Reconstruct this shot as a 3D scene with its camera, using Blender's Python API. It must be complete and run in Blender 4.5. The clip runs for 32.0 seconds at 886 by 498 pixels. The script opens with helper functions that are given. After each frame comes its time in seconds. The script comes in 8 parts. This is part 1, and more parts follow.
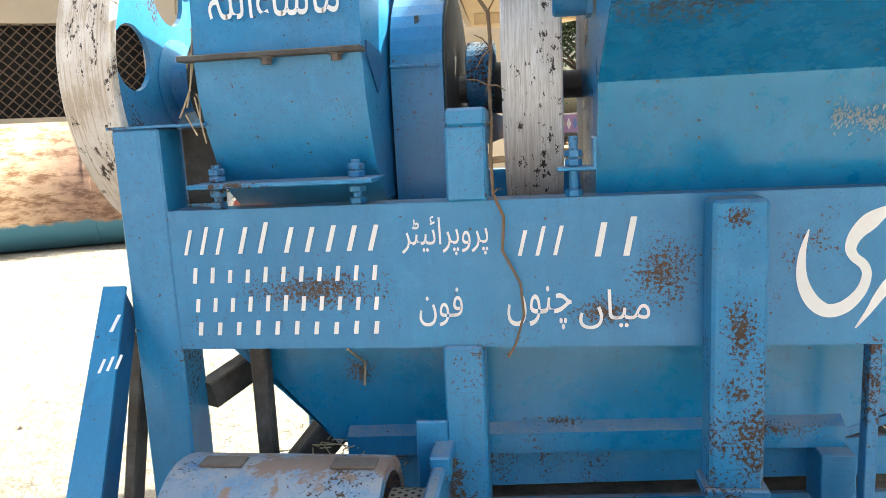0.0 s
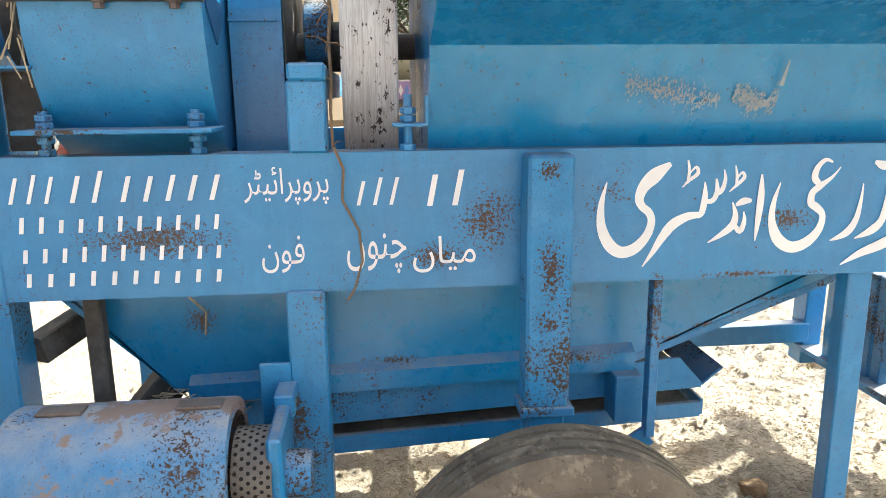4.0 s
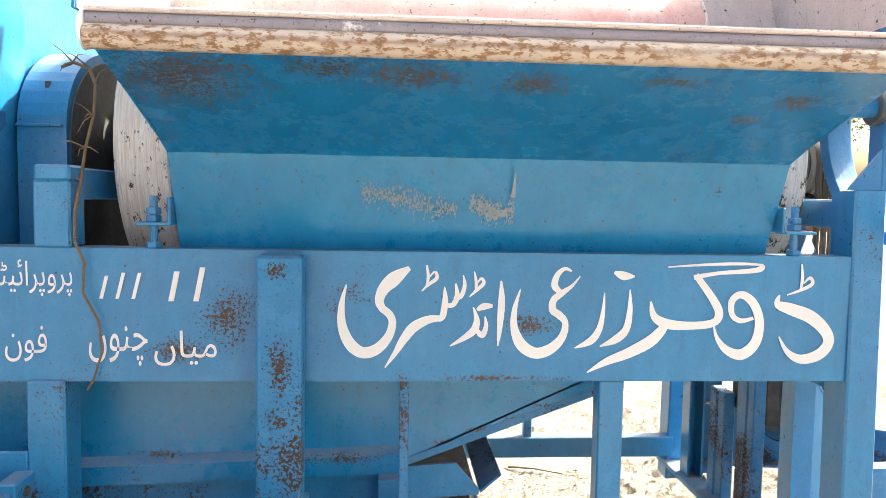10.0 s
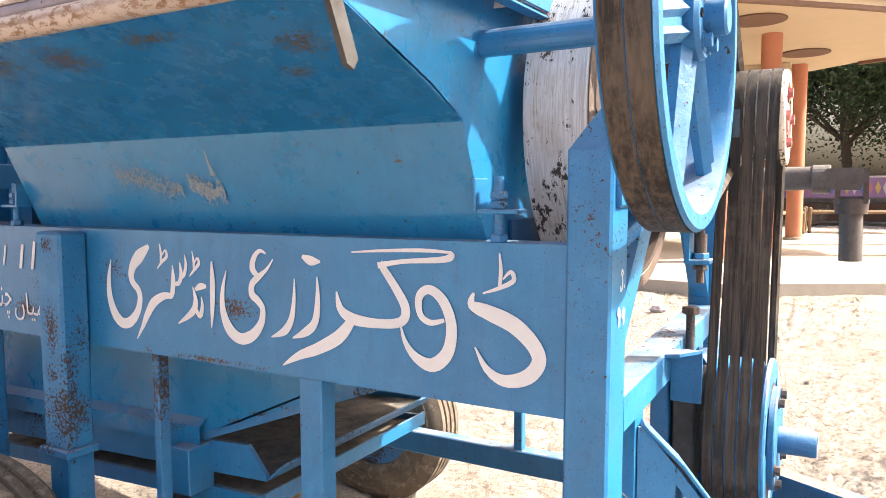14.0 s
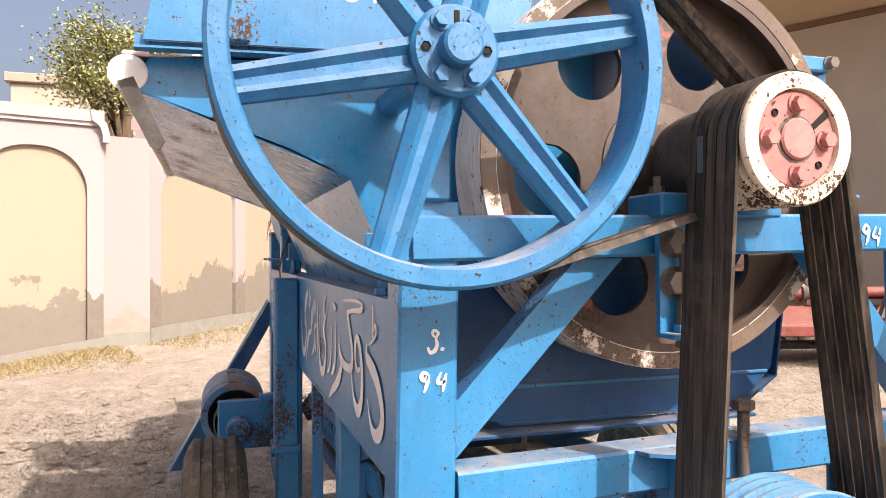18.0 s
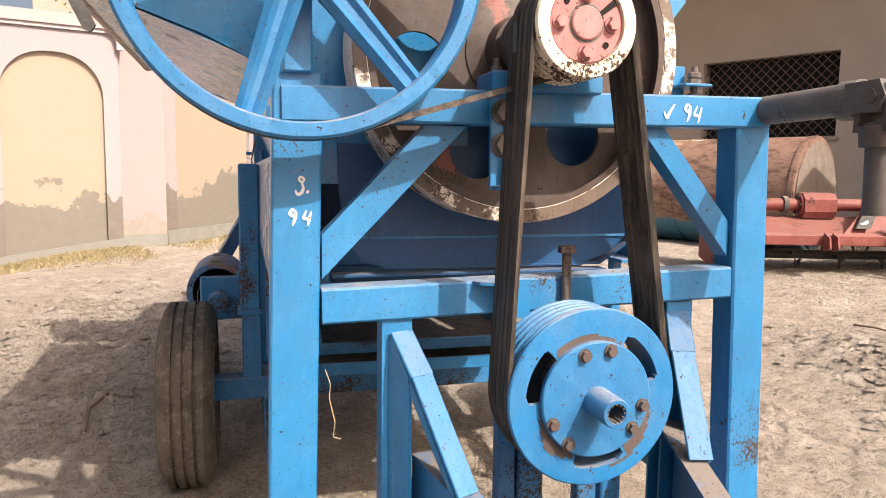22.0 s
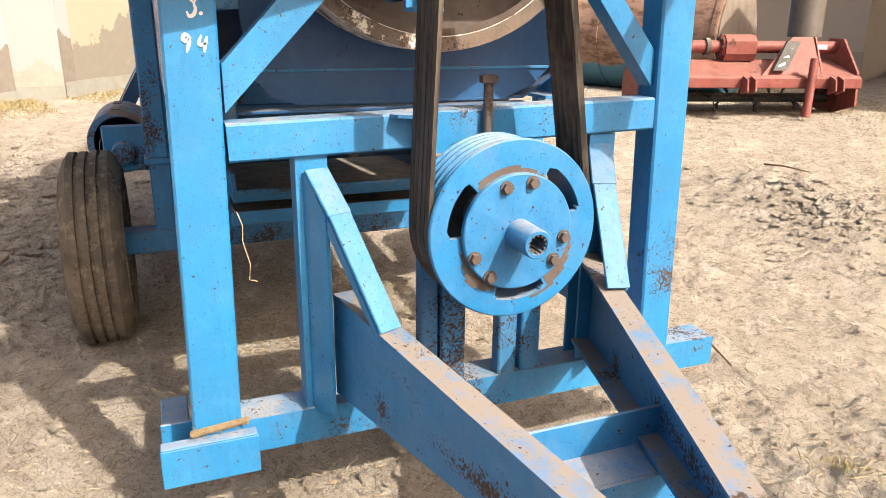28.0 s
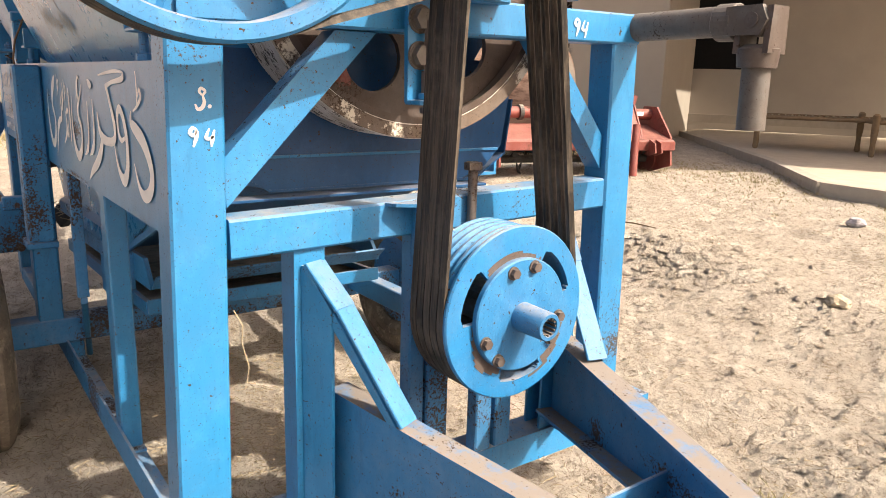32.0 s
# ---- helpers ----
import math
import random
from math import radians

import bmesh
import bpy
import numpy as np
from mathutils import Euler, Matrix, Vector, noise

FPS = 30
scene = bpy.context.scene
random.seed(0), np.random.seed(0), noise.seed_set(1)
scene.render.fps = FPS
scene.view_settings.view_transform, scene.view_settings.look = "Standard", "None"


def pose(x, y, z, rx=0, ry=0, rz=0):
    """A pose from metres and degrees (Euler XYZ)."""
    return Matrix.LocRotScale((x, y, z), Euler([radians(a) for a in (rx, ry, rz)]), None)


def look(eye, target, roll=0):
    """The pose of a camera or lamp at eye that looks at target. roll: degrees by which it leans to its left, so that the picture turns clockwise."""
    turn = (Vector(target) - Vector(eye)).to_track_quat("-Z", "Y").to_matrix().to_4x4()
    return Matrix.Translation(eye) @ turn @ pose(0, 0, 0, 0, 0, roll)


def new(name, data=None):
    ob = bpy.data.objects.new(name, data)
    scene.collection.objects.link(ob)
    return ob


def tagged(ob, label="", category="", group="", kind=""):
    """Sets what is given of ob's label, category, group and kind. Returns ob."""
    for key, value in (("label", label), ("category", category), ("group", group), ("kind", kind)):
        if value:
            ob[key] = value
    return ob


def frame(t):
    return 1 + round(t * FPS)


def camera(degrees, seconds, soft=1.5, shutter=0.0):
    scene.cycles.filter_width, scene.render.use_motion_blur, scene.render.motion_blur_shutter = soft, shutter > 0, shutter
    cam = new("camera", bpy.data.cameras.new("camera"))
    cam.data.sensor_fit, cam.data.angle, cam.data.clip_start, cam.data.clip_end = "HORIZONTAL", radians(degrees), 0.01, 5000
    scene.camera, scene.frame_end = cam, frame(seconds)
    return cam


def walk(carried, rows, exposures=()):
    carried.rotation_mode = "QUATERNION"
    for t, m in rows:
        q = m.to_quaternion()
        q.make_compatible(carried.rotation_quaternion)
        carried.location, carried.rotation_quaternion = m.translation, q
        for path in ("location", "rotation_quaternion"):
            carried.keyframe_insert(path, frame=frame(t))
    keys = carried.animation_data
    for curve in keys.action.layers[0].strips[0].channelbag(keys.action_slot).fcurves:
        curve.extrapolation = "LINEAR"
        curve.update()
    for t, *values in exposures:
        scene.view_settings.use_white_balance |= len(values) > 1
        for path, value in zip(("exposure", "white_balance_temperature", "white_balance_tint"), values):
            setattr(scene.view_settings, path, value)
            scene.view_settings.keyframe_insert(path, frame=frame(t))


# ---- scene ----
cam = camera(63.2, 32.0, 0.8)
PATH = [
    (0, (-1.869, -1.495, 1.413), (-2.141, 0.46, 1.087), -2.8),
    (0.5, (-1.853, -1.52, 1.426), (-2.113, 0.451, 1.213), -4.1),
    (1, (-1.859, -1.529, 1.436), (-1.974, 0.464, 1.303), -1.3),
    (1.5, (-1.85, -1.516, 1.431), (-1.912, 0.478, 1.297), -1.0),
    (2, (-1.874, -1.504, 1.428), (-1.912, 0.488, 1.252), -1.3),
    (2.5, (-1.892, -1.508, 1.426), (-1.877, 0.478, 1.196), -1.6),
    (4.5, (-1.865, -1.682, 1.38), (-1.586, 0.238, 0.894), 0.1),
    (5, (-1.81, -1.766, 1.371), (-1.416, 0.126, 0.856), 0.7),
    (5.5, (-1.662, -1.845, 1.379), (-1.198, 0.053, 0.955), 0.8),
    (6, (-1.548, -1.907, 1.383), (-1.182, 0.027, 1.029), 1.3),
    (6.5, (-1.489, -1.928, 1.37), (-1.123, 0.024, 1.133), 0.7),
    (7, (-1.479, -1.89, 1.407), (-1.261, 0.084, 1.173), 0.7),
    (7.5, (-1.461, -1.849, 1.398), (-1.254, 0.13, 1.19), -0.0),
    (8, (-1.466, -1.836, 1.436), (-1.3, 0.153, 1.297), -2.2),
    (8.5, (-1.473, -1.842, 1.455), (-1.274, 0.138, 1.252), 0.1),
    (9, (-1.437, -1.83, 1.392), (-1.346, 0.157, 1.181), 0.1),
    (9.5, (-1.331, -1.752, 1.384), (-1.206, 0.241, 1.262), 1.5),
    (10, (-1.235, -1.73, 1.394), (-1.095, 0.261, 1.253), 1.0),
    (10.5, (-1.054, -1.85, 1.261), (-1.237, 0.142, 1.247), 2.8),
    (11, (-0.894, -1.881, 1.269), (-1.2, 0.09, 1.114), 0.8),
    (11.5, (-0.681, -1.74, 1.199), (-1.123, 0.209, 1.114), 2.2),
    (12, (-0.408, -1.619, 1.274), (-0.979, 0.289, 1.088), 0.8),
    (12.5, (-0.125, -1.570, 1.385), (-0.812, 0.275, 1.044), 1.9),
    (13, (0.032, -1.496, 1.352), (-0.751, 0.319, 1.055), -0.1),
    (13.5, (0.197, -1.304, 1.370), (-0.537, 0.540, 1.130), 1.8),
    (14, (0.354, -1.219, 1.360), (-0.627, 0.515, 1.201), -0.2),
    (14.5, (0.538, -1.145, 1.370), (-0.525, 0.545, 1.249), 1.2),
    (16.5, (0.943, -0.599, 1.296), (-0.727, 0.5, 1.345), 0.3),
    (17, (0.941, -0.48, 1.327), (-0.797, 0.5, 1.457), 0.8),
    (17.5, (1.009, -0.403, 1.369), (-0.848, 0.337, 1.436), -2.5),
    (18, (1.126, -0.292, 1.345), (-0.778, 0.319, 1.356), -0.2),
    (18.5, (1.199, -0.257, 1.333), (-0.733, 0.258, 1.379), 0.0),
    (19, (1.255, -0.307, 1.351), (-0.661, 0.265, 1.382), 0.7),
    (19.5, (1.327, -0.315, 1.338), (-0.589, 0.256, 1.309), -0.7),
    (20, (1.39, -0.219, 1.33), (-0.57, 0.177, 1.372), 1.6),
    (20.5, (1.453, -0.107, 1.288), (-0.511, 0.266, 1.37), 2.7),
    (21, (1.499, -0.074, 1.286), (-0.473, 0.261, 1.307), 2.7),
    (21.5, (1.519, -0.065, 1.264), (-0.442, 0.324, 1.217), 2.4),
    (22, (1.526, -0.062, 1.232), (-0.391, 0.47, 1.02), 0.7),
    (22.5, (1.482, -0.1, 1.23), (-0.212, 0.833, 0.722), -0.8),
    (23, (1.443, -0.095, 1.211), (0.027, 1.051, 0.385), -7.5),
    (23.5, (1.453, -0.038, 1.159), (0.262, 1.227, 0.17), -14.2),
    (24, (1.469, 0.004, 1.129), (0.384, 1.316, 0.079), -17.5),
    (24.5, (1.486, 0.035, 1.113), (0.459, 1.342, 0.001), -17.6),
    (25, (1.491, 0.048, 1.104), (0.454, 1.313, -0.046), -17.7),
    (25.5, (1.492, 0.044, 1.103), (0.42, 1.284, -0.043), -16.6),
    (26, (1.479, 0.034, 1.114), (0.195, 1.28, 0.22), -8.6),
    (26.5, (1.467, -0.01, 1.129), (-0.128, 0.949, 0.397), -0.8),
    (28.5, (1.477, -0.042, 1.199), (-0.298, 0.659, 0.603), 0.7),
    (29, (1.469, -0.076, 1.214), (-0.293, 0.675, 0.636), 0.7),
    (29.5, (1.464, -0.106, 1.209), (-0.29, 0.694, 0.678), 1.6),
    (30, (1.442, -0.138, 1.209), (-0.326, 0.639, 0.687), 1.8),
    (30.5, (1.429, -0.137, 1.208), (-0.34, 0.633, 0.683), 1.9),
    (31, (1.425, -0.141, 1.204), (-0.35, 0.623, 0.687), 2.1),
    (31.5, (1.359, -0.232, 1.221), (-0.303, 0.756, 0.708), 3.0),
    (32, (1.284, -0.358, 1.241), (-0.286, 0.796, 0.79), 1.7),
]
walk(cam, [(t, look(eye, target, roll)) for t, eye, target, roll in PATH], [(0.0, 1.95, 6600, -5), (5.0, 2.04, 6700, -2), (9.0, 1.98, 6700, -2), (11.0, 1.88, 6750, 2), (14.5, 1.44, 6800, 14), (17.0, 0.84, 7050, 18), (20.0, 0.49, 7000, 19), (22.0, 0.52, 7050, 16), (24.0, 0.99, 7150, 12), (26.0, 0.95, 7150, 12), (29.0, 0.79, 7250, 10), (32.0, 0.84, 7300, 11)])

# ---- light ----
SUN_EL, SUN_AZ = 43.0, 27.0          # degrees; azimuth from +x towards +y
world = bpy.data.worlds.new("sky")
scene.world = world
world.use_nodes = True
_wn = world.node_tree.nodes
_sky = _wn.new("ShaderNodeTexSky")
_sky.sky_type = 'NISHITA'
_sky.sun_disc = False
_sky.sun_elevation = radians(SUN_EL)
_sky.sun_rotation = radians(90 - SUN_AZ)
_sky.air_density, _sky.dust_density = 1.0, 9.0
_wn["Background"].inputs["Strength"].default_value = 0.15
world.node_tree.links.new(_sky.outputs[0], _wn["Background"].inputs["Color"])
sun = new("sun", bpy.data.lights.new("sun", 'SUN'))
sun.data.energy, sun.data.angle, sun.data.color = 4.6, radians(0.6), (1.0, 0.945, 0.85)
_sd = Vector((math.cos(radians(SUN_EL)) * math.cos(radians(SUN_AZ)), math.cos(radians(SUN_EL)) * math.sin(radians(SUN_AZ)), math.sin(radians(SUN_EL))))
sun.matrix_world = look(_sd * 30, (0, 0, 0))


# ---- materials ----
def nodes_of(name, rough=0.5, metal=0.0):
    m = bpy.data.materials.new(name)
    m.use_nodes = True
    nt = m.node_tree
    bsdf = nt.nodes["Principled BSDF"]
    bsdf.inputs["Roughness"].default_value = rough
    bsdf.inputs["Metallic"].default_value = metal
    bsdf.inputs["Specular IOR Level"].default_value = 0.35
    return m, nt, bsdf


def tex_noise(nt, scale, detail=6.0, rough=0.6, coords=None):
    n = nt.nodes.new("ShaderNodeTexNoise")
    n.inputs["Scale"].default_value = scale
    n.inputs["Detail"].default_value = detail
    n.inputs["Roughness"].default_value = rough
    if coords is not None:
        nt.links.new(coords, n.inputs["Vector"])
    return n.outputs["Fac"]


def ramp(nt, fac, lo, hi):
    r = nt.nodes.new("ShaderNodeMapRange")
    r.inputs["From Min"].default_value = lo
    r.inputs["From Max"].default_value = hi
    r.clamp = True
    nt.links.new(fac, r.inputs["Value"])
    return r.outputs["Result"]


def mix(nt, fac, a, b):
    n = nt.nodes.new("ShaderNodeMix")
    n.data_type = 'RGBA'
    for sock, v in ((n.inputs[0], fac), (n.inputs[6], a), (n.inputs[7], b)):
        if isinstance(v, (int, float)):
            sock.default_value = v
        elif isinstance(v, tuple):
            sock.default_value = (*v, 1.0)
        else:
            nt.links.new(v, sock)
    return n.outputs[2]


def mul(nt, a, b, op='MULTIPLY'):
    n = nt.nodes.new("ShaderNodeMath")
    n.operation = op
    for sock, v in zip(n.inputs, (a, b)):
        if isinstance(v, (int, float)):
            sock.default_value = v
        else:
            nt.links.new(v, sock)
    return n.outputs[0]


def bump(nt, bsdf, height, strength=0.3, dist=0.002):
    b = nt.nodes.new("ShaderNodeBump")
    b.inputs["Strength"].default_value = strength
    b.inputs["Distance"].default_value = dist
    nt.links.new(height, b.inputs["Height"])
    nt.links.new(b.outputs[0], bsdf.inputs["Normal"])


def where(nt):
    g = nt.nodes.new("ShaderNodeNewGeometry")
    return g.outputs["Position"]


def stretched(nt, pos, sx, sy, sz):
    m = nt.nodes.new("ShaderNodeMapping")
    m.inputs["Scale"].default_value = (sx, sy, sz)
    nt.links.new(pos, m.inputs["Vector"])
    return m.outputs[0]


RUST = (0.042, 0.024, 0.015)


def facing_up(nt):
    """How far a face looks up, where dust can settle."""
    g = nt.nodes.new("ShaderNodeNewGeometry")
    sep = nt.nodes.new("ShaderNodeSeparateXYZ")
    nt.links.new(g.outputs["Normal"], sep.inputs[0])
    return ramp(nt, sep.outputs["Z"], 0.55, 0.95)


def paint(name, color, dark, rust=0.35, patches=0.0, dust=0.25, rough=0.42, peel=None, edge_z=None, tip=None, settle=0.65, lump=0.0, dirt=(0.36, 0.31, 0.255), spots=(), peel_from=0.60):
    """Brushed enamel on steel: streaks, chips down to rust, dust."""
    m, nt, b = nodes_of(name, rough)
    b.inputs["Specular IOR Level"].default_value = 0.5
    if rough < 0.31:
        b.inputs["Coat Weight"].default_value = 0.25
        b.inputs["Coat Roughness"].default_value = 0.22
    p = where(nt)
    big = tex_noise(nt, 2.2, 4, 0.55, p)
    streak = tex_noise(nt, 26, 6, 0.65, stretched(nt, p, 1, 1, 0.10))
    col = mix(nt, ramp(nt, big, 0.3, 0.7), color, dark)
    col = mix(nt, mul(nt, ramp(nt, streak, 0.48, 0.80), 0.22), col, tuple(min(1, c * 1.5 + 0.015) for c in color))
    grime = ramp(nt, tex_noise(nt, 34, 6, 0.7, stretched(nt, p, 1, 1, 0.25)), 0.55, 0.78)
    col = mix(nt, mul(nt, grime, 0.5), col, tuple(c * 0.45 for c in dark))
    chalk = ramp(nt, tex_noise(nt, 15, 10, 0.78, p), 0.50, 0.62)
    col = mix(nt, mul(nt, chalk, 0.22), col, tuple(min(1, c * 1.35 + 0.035) for c in color))
    pits = ramp(nt, tex_noise(nt, 210, 3, 0.6, p), 0.625, 0.665)
    col = mix(nt, mul(nt, pits, 0.7), col, tuple(c * 0.25 + 0.01 for c in dark))
    # dust film, thicker where it can lie
    film = tex_noise(nt, 9.0, 9, 0.74, p)
    col = mix(nt, mul(nt, ramp(nt, film, 0.45, 0.8), dust), col, (0.30, 0.33, 0.35))
    lie = mul(nt, facing_up(nt), mul(nt, ramp(nt, tex_noise(nt, 13, 8, 0.72, p), 0.30, 0.60), settle))
    col = mix(nt, lie, col, dirt)
    # speckles of rust, gathered in places
    gather = ramp(nt, tex_noise(nt, 2.7, 7, 0.66, p), 0.66 - 0.20 * rust, 0.80 - 0.2 * rust)
    speck = tex_noise(nt, 120, 4, 0.78, p)
    if edge_z:
        sep = nt.nodes.new("ShaderNodeSeparateXYZ")
        nt.links.new(p, sep.inputs[0])
        wear = ramp(nt, mul(nt, sep.outputs["Z"], mul(nt, tex_noise(nt, 2.6, 5, 0.65, p), edge_z[1]), 'ADD'), edge_z[0], edge_z[0] + 0.05)
        gather = mul(nt, gather, mul(nt, wear, 0.9), 'ADD')
    # known rusted places: x, z and half sizes
    for sx, sz, rx, rz in spots:
        mp = nt.nodes.new("ShaderNodeMapping")
        mp.vector_type = 'TEXTURE'
        mp.inputs["Location"].default_value = (sx, 0, sz)
        mp.inputs["Scale"].default_value = (rx, 1000, rz)
        nt.links.new(p, mp.inputs["Vector"])
        ln = nt.nodes.new("ShaderNodeVectorMath")
        ln.operation = 'LENGTH'
        nt.links.new(mp.outputs[0], ln.inputs[0])
        ragged = mul(nt, ln.outputs["Value"], mul(nt, tex_noise(nt, 9, 7, 0.7, p), 1.5), 'ADD')
        gather = mul(nt, gather, mul(nt, ramp(nt, ragged, 1.75, 0.75), 1.14), 'MAXIMUM')
    chips = ramp(nt, mul(nt, mul(nt, gather, 0.20), speck, 'ADD'), 0.635, 0.675)
    lone = ramp(nt, tex_noise(nt, 75, 2, 0.5, p), 0.715, 0.735)
    chips = mul(nt, chips, lone, 'MAXIMUM')
    if patches:
        big_rust = ramp(nt, tex_noise(nt, 5.5, 9, 0.72, p), 0.68 - 0.22 * patches, 0.72 - 0.22 * patches)
        chips = mul(nt, chips, big_rust, 'MAXIMUM')
    if tip:
        sx = nt.nodes.new("ShaderNodeSeparateXYZ")
        nt.links.new(p, sx.inputs[0])
        edge = mul(nt, sx.outputs["X"], mul(nt, tex_noise(nt, 7, 9, 0.72, stretched(nt, p, 1, 1, 2.0)), tip[1]), 'ADD')
        chips = mul(nt, chips, ramp(nt, edge, tip[0], tip[0] + 0.06), 'MAXIMUM')
    tone = mix(nt, ramp(nt, tex_noise(nt, 70, 5, 0.7, p), 0.35, 0.65), RUST, (0.066, 0.041, 0.028))
    col = mix(nt, chips, col, tone)
    if peel:
        bare = ramp(nt, tex_noise(nt, 4.0, 10, 0.75, p), peel_from, peel_from + 0.03)
        col = mix(nt, bare, col, peel)
    nt.links.new(col, b.inputs["Base Color"])
    r = mul(nt, mul(nt, chips, 0.40), rough, 'ADD')
    r = mul(nt, r, mul(nt, lie, 0.4), 'ADD')
    nt.links.new(mul(nt, r, mul(nt, film, 0.20), 'ADD'), b.inputs["Roughness"])
    h = mul(nt, mul(nt, streak, 0.45), mul(nt, mul(nt, chips, pits, 'MAXIMUM'), -0.8), 'ADD')
    if lump:
        drip = tex_noise(nt, 30, 4, 0.55, p)
        h = mul(nt, h, mul(nt, drip, lump), 'ADD')
    bump(nt, b, h, 0.35 if not lump else 0.8, 0.0016)
    return m


BLUE = (0.010, 0.180, 0.405)
BLUE_D = (0.007, 0.138, 0.322)
M_BLUE = paint("blue_enamel", BLUE, BLUE_D, 0.48, 0.0, 0.08, 0.30, spots=((-1.62, 1.10, 0.10, 0.10), (-0.90, 1.09, 0.10, 0.04), (-2.36, 1.08, 0.22, 0.07), (-0.95, 0.955, 0.25, 0.012), (-1.74, 1.02, 0.10, 0.05)))
M_LIP = paint("blue_enamel_lip", (0.007, 0.155, 0.385), (0.006, 0.13, 0.335), 0.25, 0.0, 0.05, 0.17, spots=((-1.63, 1.61, 0.22, 0.065), (-1.36, 1.628, 0.14, 0.03), (-1.20, 1.618, 0.16, 0.030), (-0.98, 1.612, 0.12, 0.022), (-0.70, 1.622, 0.11, 0.012), (-0.42, 1.600, 0.09, 0.020), (-0.50, 1.570, 0.06, 0.012)))
M_RIMF = paint("flaking_rim", (0.15, 0.105, 0.08), (0.075, 0.052, 0.04), 0.6, 0.1, 0.2, 0.6, (0.66, 0.60, 0.52), peel_from=0.53)
M_BLUE_R = paint("blue_enamel_rusting", BLUE, BLUE_D, 0.78, 0.06, 0.18, spots=((-1.49, 1.00, 0.045, 0.10), (-1.49, 0.87, 0.05, 0.03), (-1.50, 1.22, 0.03, 0.03)))
M_COVER = paint("blue_enamel_cover", (0.045, 0.175, 0.36), (0.03, 0.14, 0.31), 0.95, 0.3, 0.45, 0.45, (0.19, 0.135, 0.115), peel_from=0.535)
M_BLUE_W = paint("blue_enamel_worn", (0.020, 0.165, 0.38), BLUE_D, 0.95, 0.22, 0.30)
M_ARM = paint("blue_enamel_worn_bare", (0.012, 0.150, 0.36), BLUE_D, 0.55, 0.0, 0.25, 0.42, None, None, (1.72, 1.6), 1.5, dirt=(0.20, 0.172, 0.155), spots=((0.62, 0.46, 0.32, 0.035), (0.80, 0.47, 0.10, 0.06), (0.22, 0.42, 0.05, 0.06)))
M_HOOD = paint("blue_enamel_hood", (0.007, 0.185, 0.415), (0.006, 0.155, 0.36), 0.30, 0.0, 0.05, 0.19, spots=((-2.32, 0.83, 0.07, 0.06), (-1.08, 0.735, 0.06, 0.014), (-0.99, 0.768, 0.06, 0.016), (-0.90, 0.800, 0.06, 0.018), (-0.81, 0.833, 0.06, 0.014), (-1.35, 0.70, 0.14, 0.018), (-1.85, 0.71, 0.10, 0.014)))
M_LIGHT = paint("blue_enamel_thick", (0.012, 0.168, 0.375), (0.008, 0.118, 0.290), 0.45, 0.04, 0.14, 0.44, lump=2.2)
# darker blue: shade on shell, drum ends and brace flange put into the colour
M_DEEP = paint("blue_enamel_shade", (0.003, 0.070, 0.200), (0.002, 0.050, 0.150), 0.35, 0.0, 0.06, 0.34, settle=0.4)
M_PULLEY = paint("blue_enamel_pulley", (0.010, 0.175, 0.400), (0.006, 0.125, 0.310), 0.35, 0.08, 0.2, 0.34, lump=1.0)
M_WHITE = paint("white_paint_peeling", (0.72, 0.66, 0.60), (0.60, 0.54, 0.47), 0.15, 0.04, 0.2, 0.55, settle=0.2)
M_CREAM = paint("cream_paint_rusted", (0.74, 0.66, 0.54), (0.62, 0.52, 0.41), 0.7, 0.12, 0.2, 0.5, settle=0.2)
M_RED = paint("red_paint", (0.42, 0.150, 0.145), (0.34, 0.11, 0.105), 0.4, 0.05, 0.5, 0.5)
M_ROTA = paint("orange_red_paint", (0.215, 0.044, 0.034), (0.155, 0.034, 0.027), 0.6, 0.25, 0.14, 0.5, settle=0.55, dirt=(0.28, 0.16, 0.13))
M_PINK = paint("faded_red_tray", (0.66, 0.52, 0.48), (0.58, 0.36, 0.33), 0.3, 0.0, 0.35, 0.5, settle=0.3)
M_IRON = paint("brown_iron", (0.066, 0.040, 0.031), (0.046, 0.029, 0.023), 0.3, 0.0, 0.16, 0.5, (0.22, 0.080, 0.068), settle=0.3)
M_RUST = paint("bare_rusty_steel", (0.088, 0.062, 0.053), (0.058, 0.040, 0.034), 0.6, 0.2, 0.25, 0.45, settle=0.18)
M_HITCH = paint("dusty_rusty_steel", (0.14, 0.098, 0.082), (0.09, 0.062, 0.052), 0.6, 0.1, 0.25, 0.5, settle=0.9, dirt=(0.225, 0.185, 0.160))
M_STEEL = paint("worn_steel", (0.11, 0.092, 0.083), (0.07, 0.056, 0.05), 0.6, 0.1, 0.25, 0.42, settle=0.25)
# near-black steel, also used on braces and plates inside the frame
M_DARK = paint("dark_steel", (0.045, 0.040, 0.038), (0.03, 0.027, 0.025), 0.2, 0.0, 0.3, 0.6)


